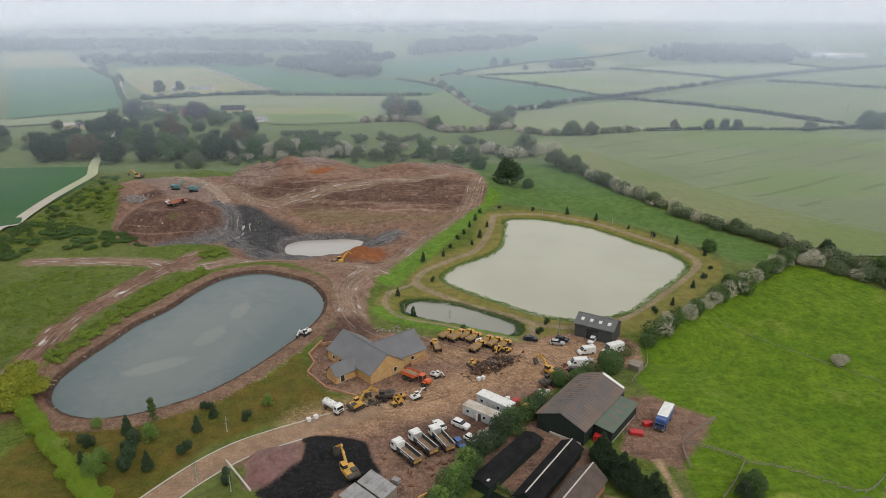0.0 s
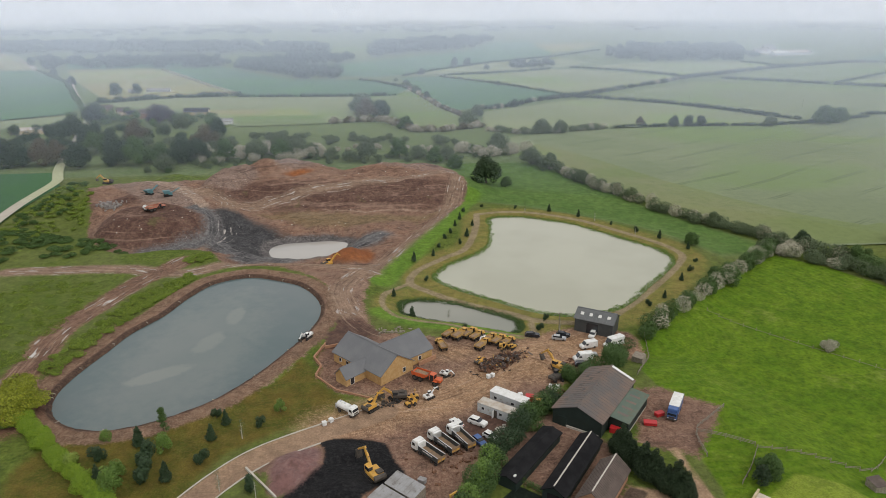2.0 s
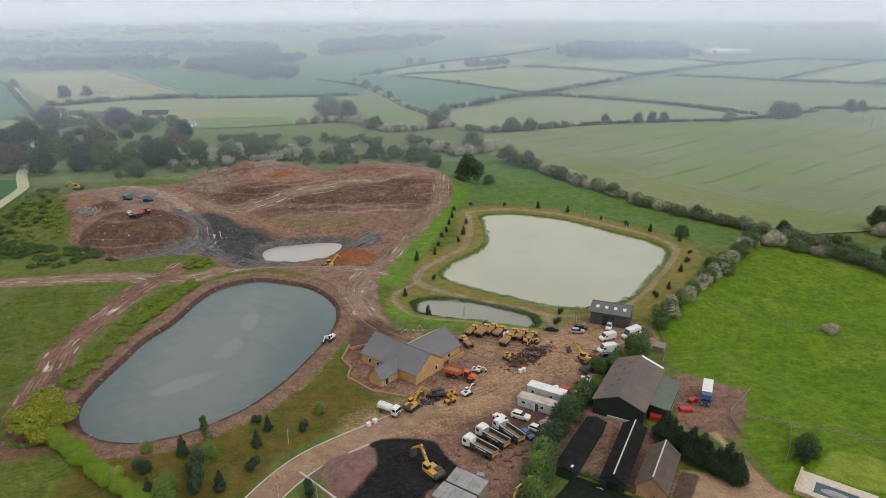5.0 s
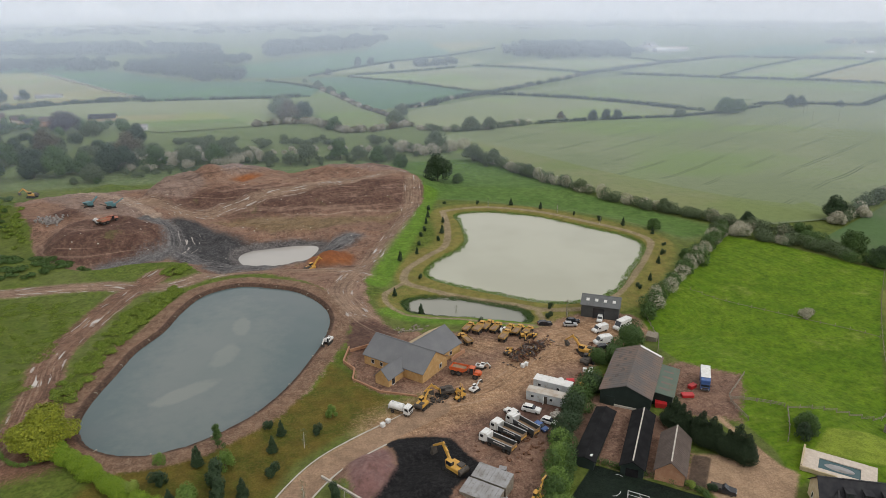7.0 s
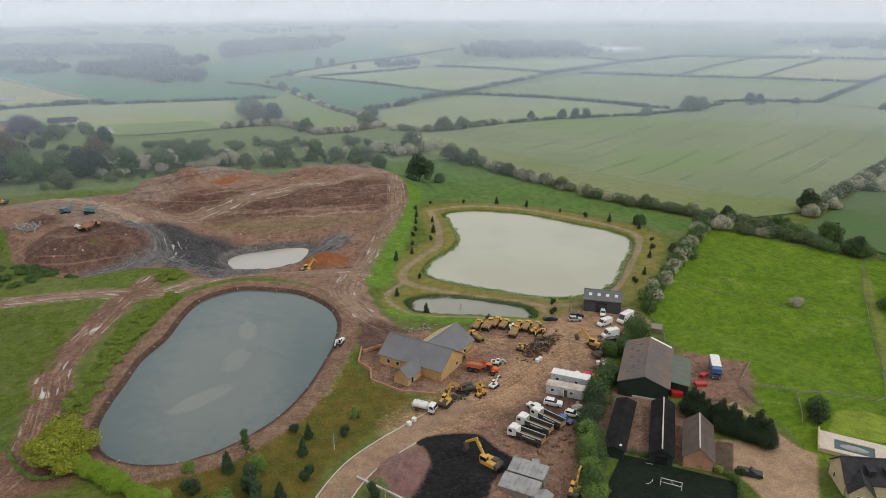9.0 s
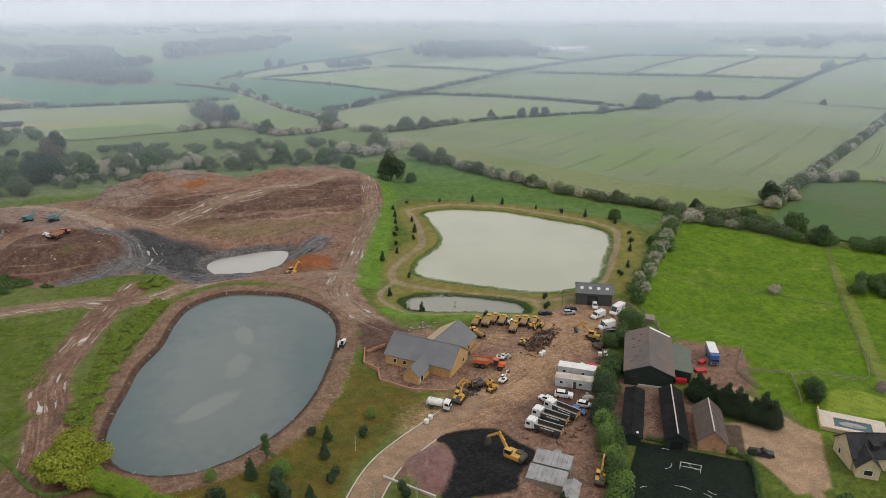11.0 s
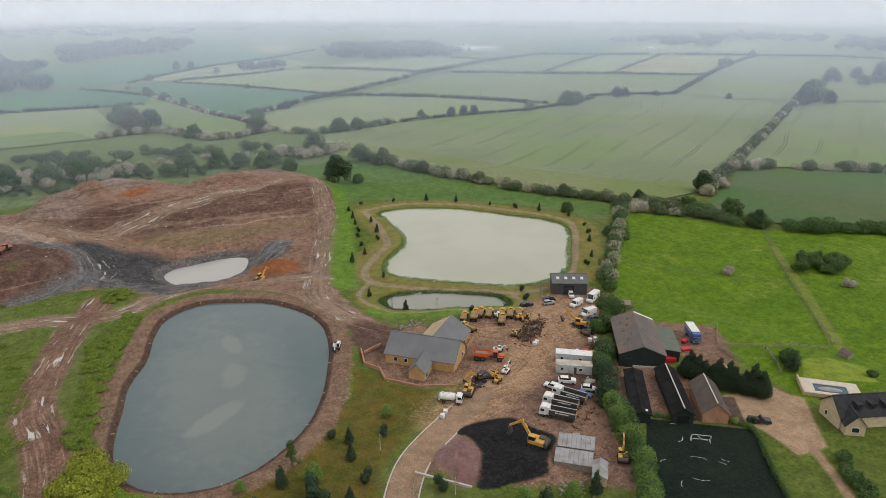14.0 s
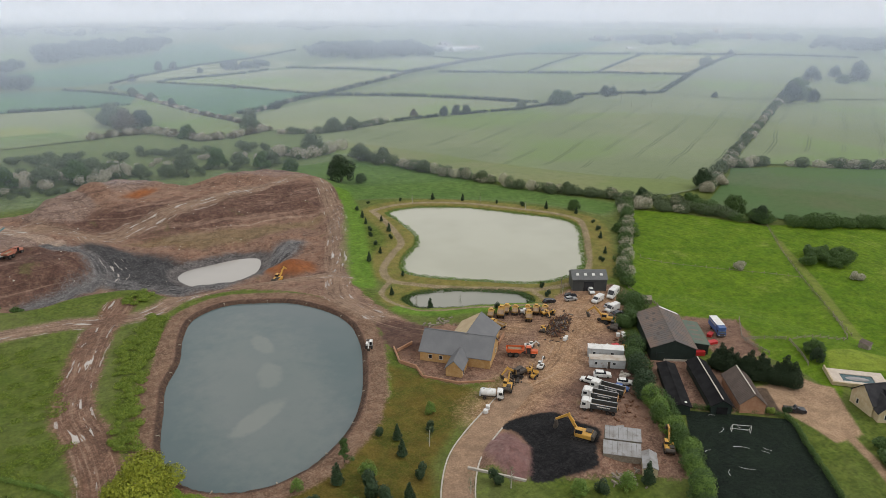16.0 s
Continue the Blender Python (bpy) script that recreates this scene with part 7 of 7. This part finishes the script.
def tin_shed(m, label, length, width, lo, hi, wall_mat, roof_mat):
    e = empty("shed", m, label, "shed")
    for x0 in (-length / 2, length / 2 - 0.12):
        part("end_wall", profile_yz(bmesh.new(), [(-width / 2, -0.3), (width / 2, -0.3), (width / 2, hi), (-width / 2, lo)], x0, x0 + 0.12), wall_mat, e)
    part("back_wall", box(length - 0.24, 0.12, hi + 0.3, 0, width / 2 - 0.06, -0.3), wall_mat, e)
    part("front_wall", box(length - 0.24, 0.12, lo + 0.3, 0, -width / 2 + 0.06, -0.3), wall_mat, e)
    n = max(2, int(length / 1.0))
    tilt = (hi - lo) / width
    for i in range(n):
        x = -length / 2 + (i + 0.5) * length / n
        part("roof_sheet", profile_yz(bmesh.new(), [(-width / 2 - 0.2, lo - tilt * 0.2 + 0.02), (width / 2 + 0.1, hi + tilt * 0.1 + 0.02), (width / 2 + 0.1, hi + tilt * 0.1 + 0.08), (-width / 2 - 0.2, lo - tilt * 0.2 + 0.08)],
                                       x - length / n / 2 + 0.02, x + length / n / 2 - 0.02), roof_mat, e)
    return e


tin_shed(at(-13.6, 115.6, -44), "old open shed with grey tin roof", 8.0, 3.6, 2.6, 3.4, M_TIMBER, M_GREYTIN)
tin_shed(at(-16.8, 112.6, -44), "old lean-to shed with pale grey tin roof", 8.2, 4.0, 1.7, 2.3, M_TIMBER, M_GREYTIN)
gable_house("garden_shed", (-16.8, 104.4), (-12.8, 108.6), 3.0, 1.9, 2.6, M_PALESTONE, M_GREYTIN, "pale timber garden shed with grey roof", over=0.15, category="shed")
tin_shed(at(53.6, 169.6, -42), "weathered timber field shelter", 3.2, 2.6, 1.9, 2.3, M_TIMBER, M_TIMBER)
tin_shed(at(86.7, 114.4, 10), "small brown garden hut", 3.2, 2.8, 1.8, 2.2, M_TIMBER, M_BROWNTILE)


def crate(m, label, sx, sy, sz, mat, name="crate", category="box"):
    e = empty(name, m, label, category)
    part("body", box(sx, sy, sz, 0, 0, 0.08, 0.06), mat, e)
    part("lid", box(sx + 0.08, sy + 0.08, 0.1, 0, 0, sz + 0.06, 0.03), mat, e)
    return e


crate(at(36.0, 134.2, -30), "red steel skip box beside the barn", 2.8, 1.6, 1.3, M_RED, "skip", "skip")
crate(at(-10.0, 119.6, -30), "grey storage box on the dirt", 1.6, 1.2, 1.0, M_GREYTIN)
for x, y in ((9.4, 161.0), (10.6, 161.6), (25.8, 153.2), (26.8, 154.6), (25.0, 154.8), (-31, 143.4), (-32.5, 142.2)):
    crate(at(x, y, x * 13), "white bulk bag of building material", 0.95, 0.95, 0.9, M_PLASTIC, "bulk_bag", "bag")
crate(at(18.4, 149.4, -15), "red tractor cab among the stored plant", 2.0, 1.5, 1.4, M_RED, "tractor_cab", "machine part")
crate(at(20.6, 148.2, -15), "yellow machine part among the stored plant", 1.6, 1.2, 1.0, M_YELLOW, "machine_part", "machine part")
crate(at(16.2, 150.4, 10), "white tank among the stored plant", 1.0, 1.0, 1.5, M_PLASTIC, "water_tank", "tank")
crate(at(45.2, 137.0, -13), "old red farm trailer beside the lean-to", 3.0, 1.6, 0.7, M_RED, "trailer", "trailer")
crate(at(48.7, 140.4, 20), "red farm machine in the weeds", 2.2, 1.3, 0.9, M_RED, "farm_machine", "machine")


def screener(m, label):
    e = empty("screening_plant", m, label, "machine")
    for y in (-1.0, 1.0):
        part("track", profile([(-2, 0), (2, 0), (2.3, 0.4), (1.9, 0.8), (-1.9, 0.8), (-2.3, 0.4)], y - 0.25, y + 0.25), M_RUBBER, e)
    part("hopper", profile([(-2.6, 3.2), (-1.6, 1.6), (0.4, 1.6), (1.2, 3.2)], -1.2, 1.2), M_TEAL, e)
    part("engine", box(2.0, 1.8, 1.4, 1.2, 0, 0.8, 0.1), M_TEAL, e)
    part("conveyor", beam((0.5, 1.2), (6.0, 4.2), 0.9, 0.2, 0.15), M_TEAL, e)
    part("side_conveyor", beam((-1.0, 1.0), (-5.0, 2.8), 0.7, 0.16, 0.12), M_STEEL, e)
    return e


screener(at(-145, 362, 60), "teal screening plant on the quarry floor")
screener(at(-134, 358, 20), "teal crusher with a conveyor on the quarry floor")

# ---- scrap heap: bent sheets, bars and drums, heaped ----
sg = np.random.default_rng(21)
bm = bmesh.new()
for i in range(420):
    u = sg.normal(0, 0.46, 2)
    ca, sa = math.cos(radians(35)), math.sin(radians(35))
    x, y = 14.0 + ca * u[0] * 8.5 - sa * u[1] * 3.2, 169.0 + sa * u[0] * 8.5 + ca * u[1] * 3.2
    z = max(0.0, 1.9 - 1.6 * (u[0] ** 2 + u[1] ** 2)) * sg.uniform(0.2, 1.0)
    m = (x, y, z + land_at(x, y), *sg.uniform(-50, 50, 2), sg.uniform(0, 360))
    if i % 4 == 0:
        drum(sg.uniform(0.15, 0.4), sg.uniform(0.3, 1.0), *m, n=8, bm=bm)
    elif i % 4 == 1:
        box(sg.uniform(2.0, 4.0), 0.12, 0.12, m[0], m[1], m[2], 0, *m[3:], bm=bm)
    else:
        box(sg.uniform(0.5, 2.0), sg.uniform(0.15, 0.7), sg.uniform(0.06, 0.3), m[0], m[1], m[2], 0, *m[3:], bm=bm)
scrap = part("scrap_heap", bm, M_MIXED)
tagged(scrap, "heap of rusted scrap metal and machine parts", "scrap", kind="stuff")
bm = bmesh.new()
for i in range(140):
    x, y = -156 + sg.normal(0, 2.6), 337 + sg.normal(0, 3.0)
    box(*sg.uniform(0.3, 1.0, 3), x, y, land_at(x, y) + sg.uniform(-0.2, 1.2), 0, *sg.uniform(0, 90, 3), bm=bm)
tagged(part("rubble", bm, M_RUBBLE), "heap of pale broken concrete rubble", "rubble", kind="stuff")
for k, (cx, cy, spread, count, mat, lab) in enumerate(((10, 137.4, 0.9, 40, M_CONCRETE, "small pile of broken paving by the bushes"), (-15, 190, 3, 40, M_TIMBER, "builders' debris and blocks behind the house"), (25.5, 152, 1.8, 60, M_SCRAP, "pile of scrap parts beside the barn"),
                                                    (20.5, 146.8, 1.6, 50, M_SCRAP, "rusty machine parts behind the cabins"), (-17.5, 150.2, 1.3, 30, M_STEEL, "spare digger buckets on the dirt"), (-2, 127, 5, 60, M_SCRAP, "scattered scrap on the bare soil"),
                                                    (-21, 106.8, 2.0, 50, M_TIMBER, "stack of old timber and pallets by the sheds"), (33.5, 167, 3.0, 40, M_SCRAP, "scrap beams lying in the yard"))):
    bm = bmesh.new()
    for i in range(count):
        x, y = cx + sg.normal(0, spread), cy + sg.normal(0, spread * 0.6)
        box(sg.uniform(0.2, 1.3), sg.uniform(0.15, 0.5), sg.uniform(0.1, 0.5), x, y, land_at(x, y) - 0.03, 0, *sg.uniform(-8, 8, 2), sg.uniform(0, 180), bm=bm)
    tagged(part("debris", bm, mat), lab, "debris", kind="stuff")
bm = bmesh.new()
for i in range(130):
    x, y = sg.uniform(-150, 20), sg.uniform(285, 410)
    if inside(QUARRY, np.array([x]), np.array([y]))[0] > 4 and inside(QUARRY_POND, np.array([x]), np.array([y]))[0] < -4:
        box(*sg.uniform(0.15, 0.5, 3), x, y, land_at(x, y) - 0.1, 0, *sg.uniform(0, 90, 3), bm=bm)
tagged(part("boulders", bm, M_PALEBARK), "loose stones scattered over the quarry soil", "stones", kind="stuff")


# ---- sports pitch, pool, fences, kerbs ----
def goal(m):
    e = empty("goal", m, "white five-a-side goal frame on the dark pitch", "goal")
    for x in (-2.1, 2.1):
        part("post", drum(0.06, 1.9, x, 0, 0.95, n=8), M_WHITE, e)
        part("stay", beam((0, 1.9), (1.2, 0.05), 0.08, 0.04, 0.04), M_WHITE, e).matrix_basis = pose(x, 0, 0, 0, 0, 90)
        part("ground_bar", box(0.08, 1.2, 0.08, x, 0.6, 0), M_WHITE, e)
    part("crossbar", drum(0.06, 4.3, 0, 0, 1.9, ry=90, n=8), M_WHITE, e)
    part("back_bar", drum(0.05, 4.2, 0, 1.2, 0.05, ry=90, n=8), M_WHITE, e)


goal(at(13.7, 104.4, -40))
goal(at(-3.0, 84.0, 140))
line_bm = bmesh.new()
for (cx, cy, r, a0, a1) in ((17, 105.5, 2.0, 150, 230), (10, 109, 2.0, 250, 330), (6, 98, 4.0, 20, 70), (6, 98, 4.0, 200, 250), (12.5, 111, 2.2, 30, 70), (0, 95, 2, 100, 160), (10, 96, 2, 0, 50), (1, 102, 2, 60, 110), (15, 98, 2.2, 180, 230)):
    for i in range(6):
        a, b = radians(a0 + (a1 - a0) * i / 6), radians(a0 + (a1 - a0) * (i + 1) / 6)
        line_bm.faces.new([line_bm.verts.new((cx + q * math.cos(t), cy + q * math.sin(t), 0.03)) for q, t in ((r, a), (r + 0.09, a), (r + 0.09, b), (r, b))])
tagged(part("pitch_marking", line_bm, M_WHITE), "worn white arc markings on the pitch", "marking", kind="structure")

pool = empty("swimming_pool", pose(60.6, 103.0, 0.3, 0, 0, -45), "small garden swimming pool with pale stone surround", "pool")
bm = bmesh.new()
for sx, sy, x, y in ((14.0, 2.4, 0, 3.2), (14.0, 1.8, 0, -2.9), (3.0, 4.0, -5.5, 0), (3.0, 4.0, 5.5, 0)):
    box(sx, sy, 0.4, x, y, -0.15, bm=bm)
part("surround", bm, M_PAVING, pool, "pale stone paving")
part("pool_cover", drum(1.0, 0.03, 0, 0, 0.075, n=24), M_GREYTIN, pool, "grey oval cover on the water").scale = (2.9, 1.1, 1.0)
part("pool_water", box(8.0, 4.0, 0.2, 0, 0, -0.15), water_material("pool_water", (0.02, 0.09, 0.1), (0.07, 0.1, 0.11)), pool, "turquoise water")
part("garden_wall", box(0.4, 8.2, 1.3, -7.2, 0.3, -0.2, 0.04), M_PALESTONE, pool)
part("garden_wall", box(7, 0.4, 1.0, -3.8, -4.05, -0.2, 0.04), M_PALESTONE, pool)
plant(K_OAK[0], 64, 117, 0.55, "round green garden tree")
plant(K_DARK[0], 61, 114.5, 0.45, "dark green garden shrub", "shrub", name="shrub")
for x, y in ((22, 109.5), (30.2, 103.5)):
    plant(K_PINE[0], x, y, 0.6, "round dark shrub by the pitch", "shrub", name="shrub")
for x, y, k in ((31, 81, 0.8), (29.5, 78.5, 0.9), (35, 84, 0.8), (28, 75, 0.9), (66, 119.5, 0.7), (78, 102, 0.6)):
    plant(K_BUSH[int(x) % 2], x, y, k, "rounded green garden shrub", "shrub", name="shrub")
plant(K_LIMEBUSH, 26.5, 105.6, 0.7, "yellow-green shrub by the brick store", "shrub", name="shrub")


def fence(points, label, step=2.6, height=1.15, rails=3, tall=0):
    """A post and rail fence that follows the ground."""
    line = spline(points, False, 4) if len(points) > 2 else np.array(points, float)
    seg = np.linalg.norm(np.diff(line, axis=0), axis=1)
    cum = np.concatenate([[0], np.cumsum(seg)])
    n = max(1, int(cum[-1] / step))
    s = np.linspace(0, cum[-1], n + 1)
    x, y = np.interp(s, cum, line[:, 0]), np.interp(s, cum, line[:, 1])
    z = ground_z(x, y)
    e = empty("fence", pose(x[0], y[0], z[0]), label, "fence")
    post = None
    for i in range(n + 1):
        at_post = (x[i] - x[0], y[i] - y[0], z[i] - z[0])
        if post is None:
            post = part("post", box(0.14, 0.14, height + 0.4, 0, 0, -0.3), M_TIMBER, e)
        else:
            o = new("post", post.data)
            o.parent, o.location = e, at_post
        if i < n:
            a, b = Vector((x[i], y[i], z[i])), Vector((x[i + 1], y[i + 1], z[i + 1]))
            d, mid = b - a, (a + b) / 2 - Vector((x[0], y[0], z[0]))
            for k in range(rails):
                r = part("rail", box(d.length, 0.06, 0.12, 0, 0, height * (0.35 + 0.28 * k)), M_TIMBER, e)
                r.location, r.rotation_euler = mid, (0, 0, math.atan2(d.y, d.x))
    return e


fence([(53.5, 124), (54.6, 133), (60, 138), (66, 143)], "weathered post and rail fence by the rough yard")
fence([(55, 133), (60, 131), (66, 127)], "weathered post and rail paddock fence")
fence([(66, 126), (61, 119), (57, 114.5)], "weathered post and rail paddock fence")
fence([(66, 126), (77, 124), (88.8, 121), (97, 126), (105, 134)], "post and rail fence along the pasture", 3.0, rails=2)
fence([(96, 123), (112, 141), (128, 159), (150, 182), (175, 206)], "thin wire fence along the grass track", 4.0, 1.1, 1)
fence([(90, 206), (100, 193), (114, 177), (124, 166), (128, 160)], "thin wire fence across the pasture", 4.0, 1.1, 1)
fence([(62, 190), (59, 176), (55, 168), (50, 160)], "timber fence behind the workshop hedge", 2.6, 1.2, 2)

# kerbs along the drive
bm = bmesh.new()
for off in (-3.5, 3.5):
    d = np.gradient(DRIVE, axis=0)
    nrm = np.stack([-d[:, 1], d[:, 0]], 1) / np.linalg.norm(d, axis=1)[:, None]
    edge = DRIVE + nrm * off
    if off < 0:
        edge = edge[: int(len(edge) * 0.8)]
    for a, b in zip(edge[:-1], edge[1:]):
        l = float(np.hypot(*(b - a)))
        mid = (a + b) / 2
        box(l + 0.02, 0.3, 0.35, mid[0], mid[1], -0.2, 0, 0, 0, math.degrees(math.atan2(b[1] - a[1], b[0] - a[0])), bm=bm)
tagged(part("kerb", bm, M_CONCRETE), "pale concrete kerb edging the drive", "kerb", kind="structure")
bm = bmesh.new()
for a, b in (((-48, 127), (-40, 117)),):
    l = math.hypot(b[0] - a[0], b[1] - a[1])
    box(l, 0.4, 0.7, (a[0] + b[0]) / 2, (a[1] + b[1]) / 2, -0.2, 0, 0, 0, math.degrees(math.atan2(b[1] - a[1], b[0] - a[0])), bm=bm)
tagged(part("retaining_edge", bm, M_CONCRETE), "low pale edging of the storage bay", "edging", kind="structure")

# low brick walls and soil of the unfinished garden
for a, b, h in (((-36, 183), (-38.5, 175), 1.0), ((-38.5, 175), (-36, 170), 1.0), ((-36, 170), (-37, 165), 0.9), ((-37, 165), (-31, 157.5), 0.7), ((-31, 157.5), (-22, 153), 0.6), ((-9, 169), (-4, 173), 1.2), ((-30, 183), (-36, 181), 0.9)):
    l = math.hypot(b[0] - a[0], b[1] - a[1])
    w = empty("garden_wall", pose((a[0] + b[0]) / 2, (a[1] + b[1]) / 2, 0, 0, 0, math.degrees(math.atan2(b[1] - a[1], b[0] - a[0]))), "low orange brick garden wall, newly built", "wall")
    part("wall_body", box(l, 0.3, h, 0, 0, -0.1, 0.02), M_BRICK, w)
    part("coping", box(l + 0.1, 0.4, 0.08, 0, 0, h - 0.1, 0.02), M_BRICK, w)
# stone edging of the new lake: dark planks held by pale pegs
d = np.gradient(WEST_LAKE, axis=0)
nrm = np.stack([d[:, 1], -d[:, 0]], 1) / np.linalg.norm(d, axis=1)[:, None]
sign = -1 if inside(WEST_LAKE, WEST_LAKE[:1, 0] + nrm[:1, 0], WEST_LAKE[:1, 1] + nrm[:1, 1])[0] > 0 else 1
for i in range(0, len(WEST_LAKE), 7):
    p = WEST_LAKE[i] + sign * nrm[i] * 1.2
    g = empty("fishing_stage", pose(p[0], p[1], 0.1, 0, 0, math.degrees(math.atan2(nrm[i][1], nrm[i][0]))), "small pale timber fishing stage on the lake edge", "platform", "fishing stages")
    part("deck", box(1.8, 0.3, 0.12, 0, 0, 0.1, 0.02), M_TIMBER, g)
    for x in (-0.9, 0.9):
        part("post", box(0.1, 0.1, 1.0, x, 0, -0.85), M_TIMBER, g)
# reeds round the fishing lakes
for k, outline in enumerate((EAST_LAKE, SMALL_LAKE)):
    c = np.vstack([outline, (outline + np.roll(outline, -1, 0)) / 2])
    c = c + np.random.default_rng(k).normal(0, 0.35, c.shape)
    cc = np.column_stack([c, np.full(len(c), -2.75)])
    rr = np.tile([1.7, 1.7, 0.55], (len(c), 1)) * np.random.default_rng(k + 5).uniform(0.5, 1.2, (len(c), 1))
    v, f = leaf_cloud(cc, rr, 60 * len(c), 0.2, np.random.default_rng(k + 9))
    tagged(new("reeds", quick_mesh("reeds", v, f, M_BRIGHT if k == 0 else M_OAK)), "green reeds along the water's edge", "reeds", kind="stuff")


# ---- far buildings ----
def far_house(x, y, turn, length, width, eave, ridge, wall_mat, roof_mat, label):
    a = (x - math.cos(radians(turn)) * length / 2, y - math.sin(radians(turn)) * length / 2)
    b = (x + math.cos(radians(turn)) * length / 2, y + math.sin(radians(turn)) * length / 2)
    h, L = gable_house("far_house", a, b, width, eave, ridge, wall_mat, roof_mat, label, z=land_at(x, y))
    for i in range(3):
        opening("window", h, L * (0.2 + 0.3 * i), -width / 2, 1.2, 1.0, 1.2)


for x, y, a, l, w, e, r, wm, rm in ((-287, 675, 20, 12, 8, 4.5, 8, M_PALESTONE, M_BROWNTILE), (-252, 641, 60, 12, 7, 4.5, 7.5, M_PALESTONE, M_DARKSLATE), (-240, 648, 10, 12, 7, 4.5, 7.5, M_BRICK, M_BROWNTILE), (-267, 664, 30, 11, 7, 4, 7, M_PALESTONE, M_BROWNTILE),
                                   (-200, 664, 0, 22, 9, 3, 6, M_PALESTONE, M_DARKSLATE), (-160, 608, 10, 10, 6, 3, 4.6, M_WHITE, M_GREYTIN), (-310, 574, 12, 24, 7, 3.4, 5.0, M_PALESTONE, M_TINROOF), (-289, 837, 5, 26, 7, 3, 4.6, M_CABIN, M_GREYTIN), (-317, 834, 15, 10, 7, 3, 4.6, M_WHITE, M_GREYTIN)):
    far_house(x, y, a, l, w, e, r, wm, rm, "hamlet house among trees with a pitched roof")
for x, y, a, l, w, e, r, wm, rm in ((671, 1299, 0, 26, 12, 6, 10, M_WHITE, M_GREYTIN), (692, 1302, 10, 16, 12, 9, 14, M_WHITE, M_GREYTIN), (684, 1257, 20, 34, 12, 5, 8, M_CABIN, M_WHITE), (722, 1266, 0, 40, 14, 5, 8, M_CABIN, M_TINROOF), (710, 1345, 10, 24, 12, 9, 14, M_WHITE, M_GREYTIN), (750, 1290, 10, 24, 12, 5, 8, M_WHITE, M_GREYTIN),
                                   (1229, 1414, 10, 26, 12, 8, 13, M_WHITE, M_BROWNTILE), (1260, 1400, 30, 18, 10, 6, 9, M_PALESTONE, M_BROWNTILE), (1019, 1100, 0, 16, 8, 3, 5, M_WHITE, M_WHITE), (1317, 1249, 10, 18, 9, 5, 8, M_WHITE, M_BROWNTILE), (1400, 1330, 20, 18, 9, 5, 8, M_PALESTONE, M_BROWNTILE), (1935, 1581, 10, 30, 18, 22, 27, M_PALESTONE, M_GREYTIN), (1641, 1258, 40, 26, 14, 12, 18, M_BRICK, M_BROWNTILE)):
    far_house(x, y, a, l, w, e, r, wm, rm, "distant farm building among trees with a pitched roof")


# ---- poles ----
def pole(x, y, h, label):
    e = empty("utility_pole", at(x, y, 30), label, "pole")
    part("shaft", drum(0.14, h, 0, 0, h / 2, r2=0.09, n=8), M_TIMBER, e)
    part("crossarm", box(1.8, 0.12, 0.14, 0, 0, h - 0.5), M_TIMBER, e)


for x, y in ((384, 505), (402, 522), (372, 480), (388, 470), (300, 640), (270, 660), (355, 610)):
    pole(x, y, 9, "timber power pole standing in the wheat")
pole(36, 193, 6, "timber lamp pole beside the lake path")
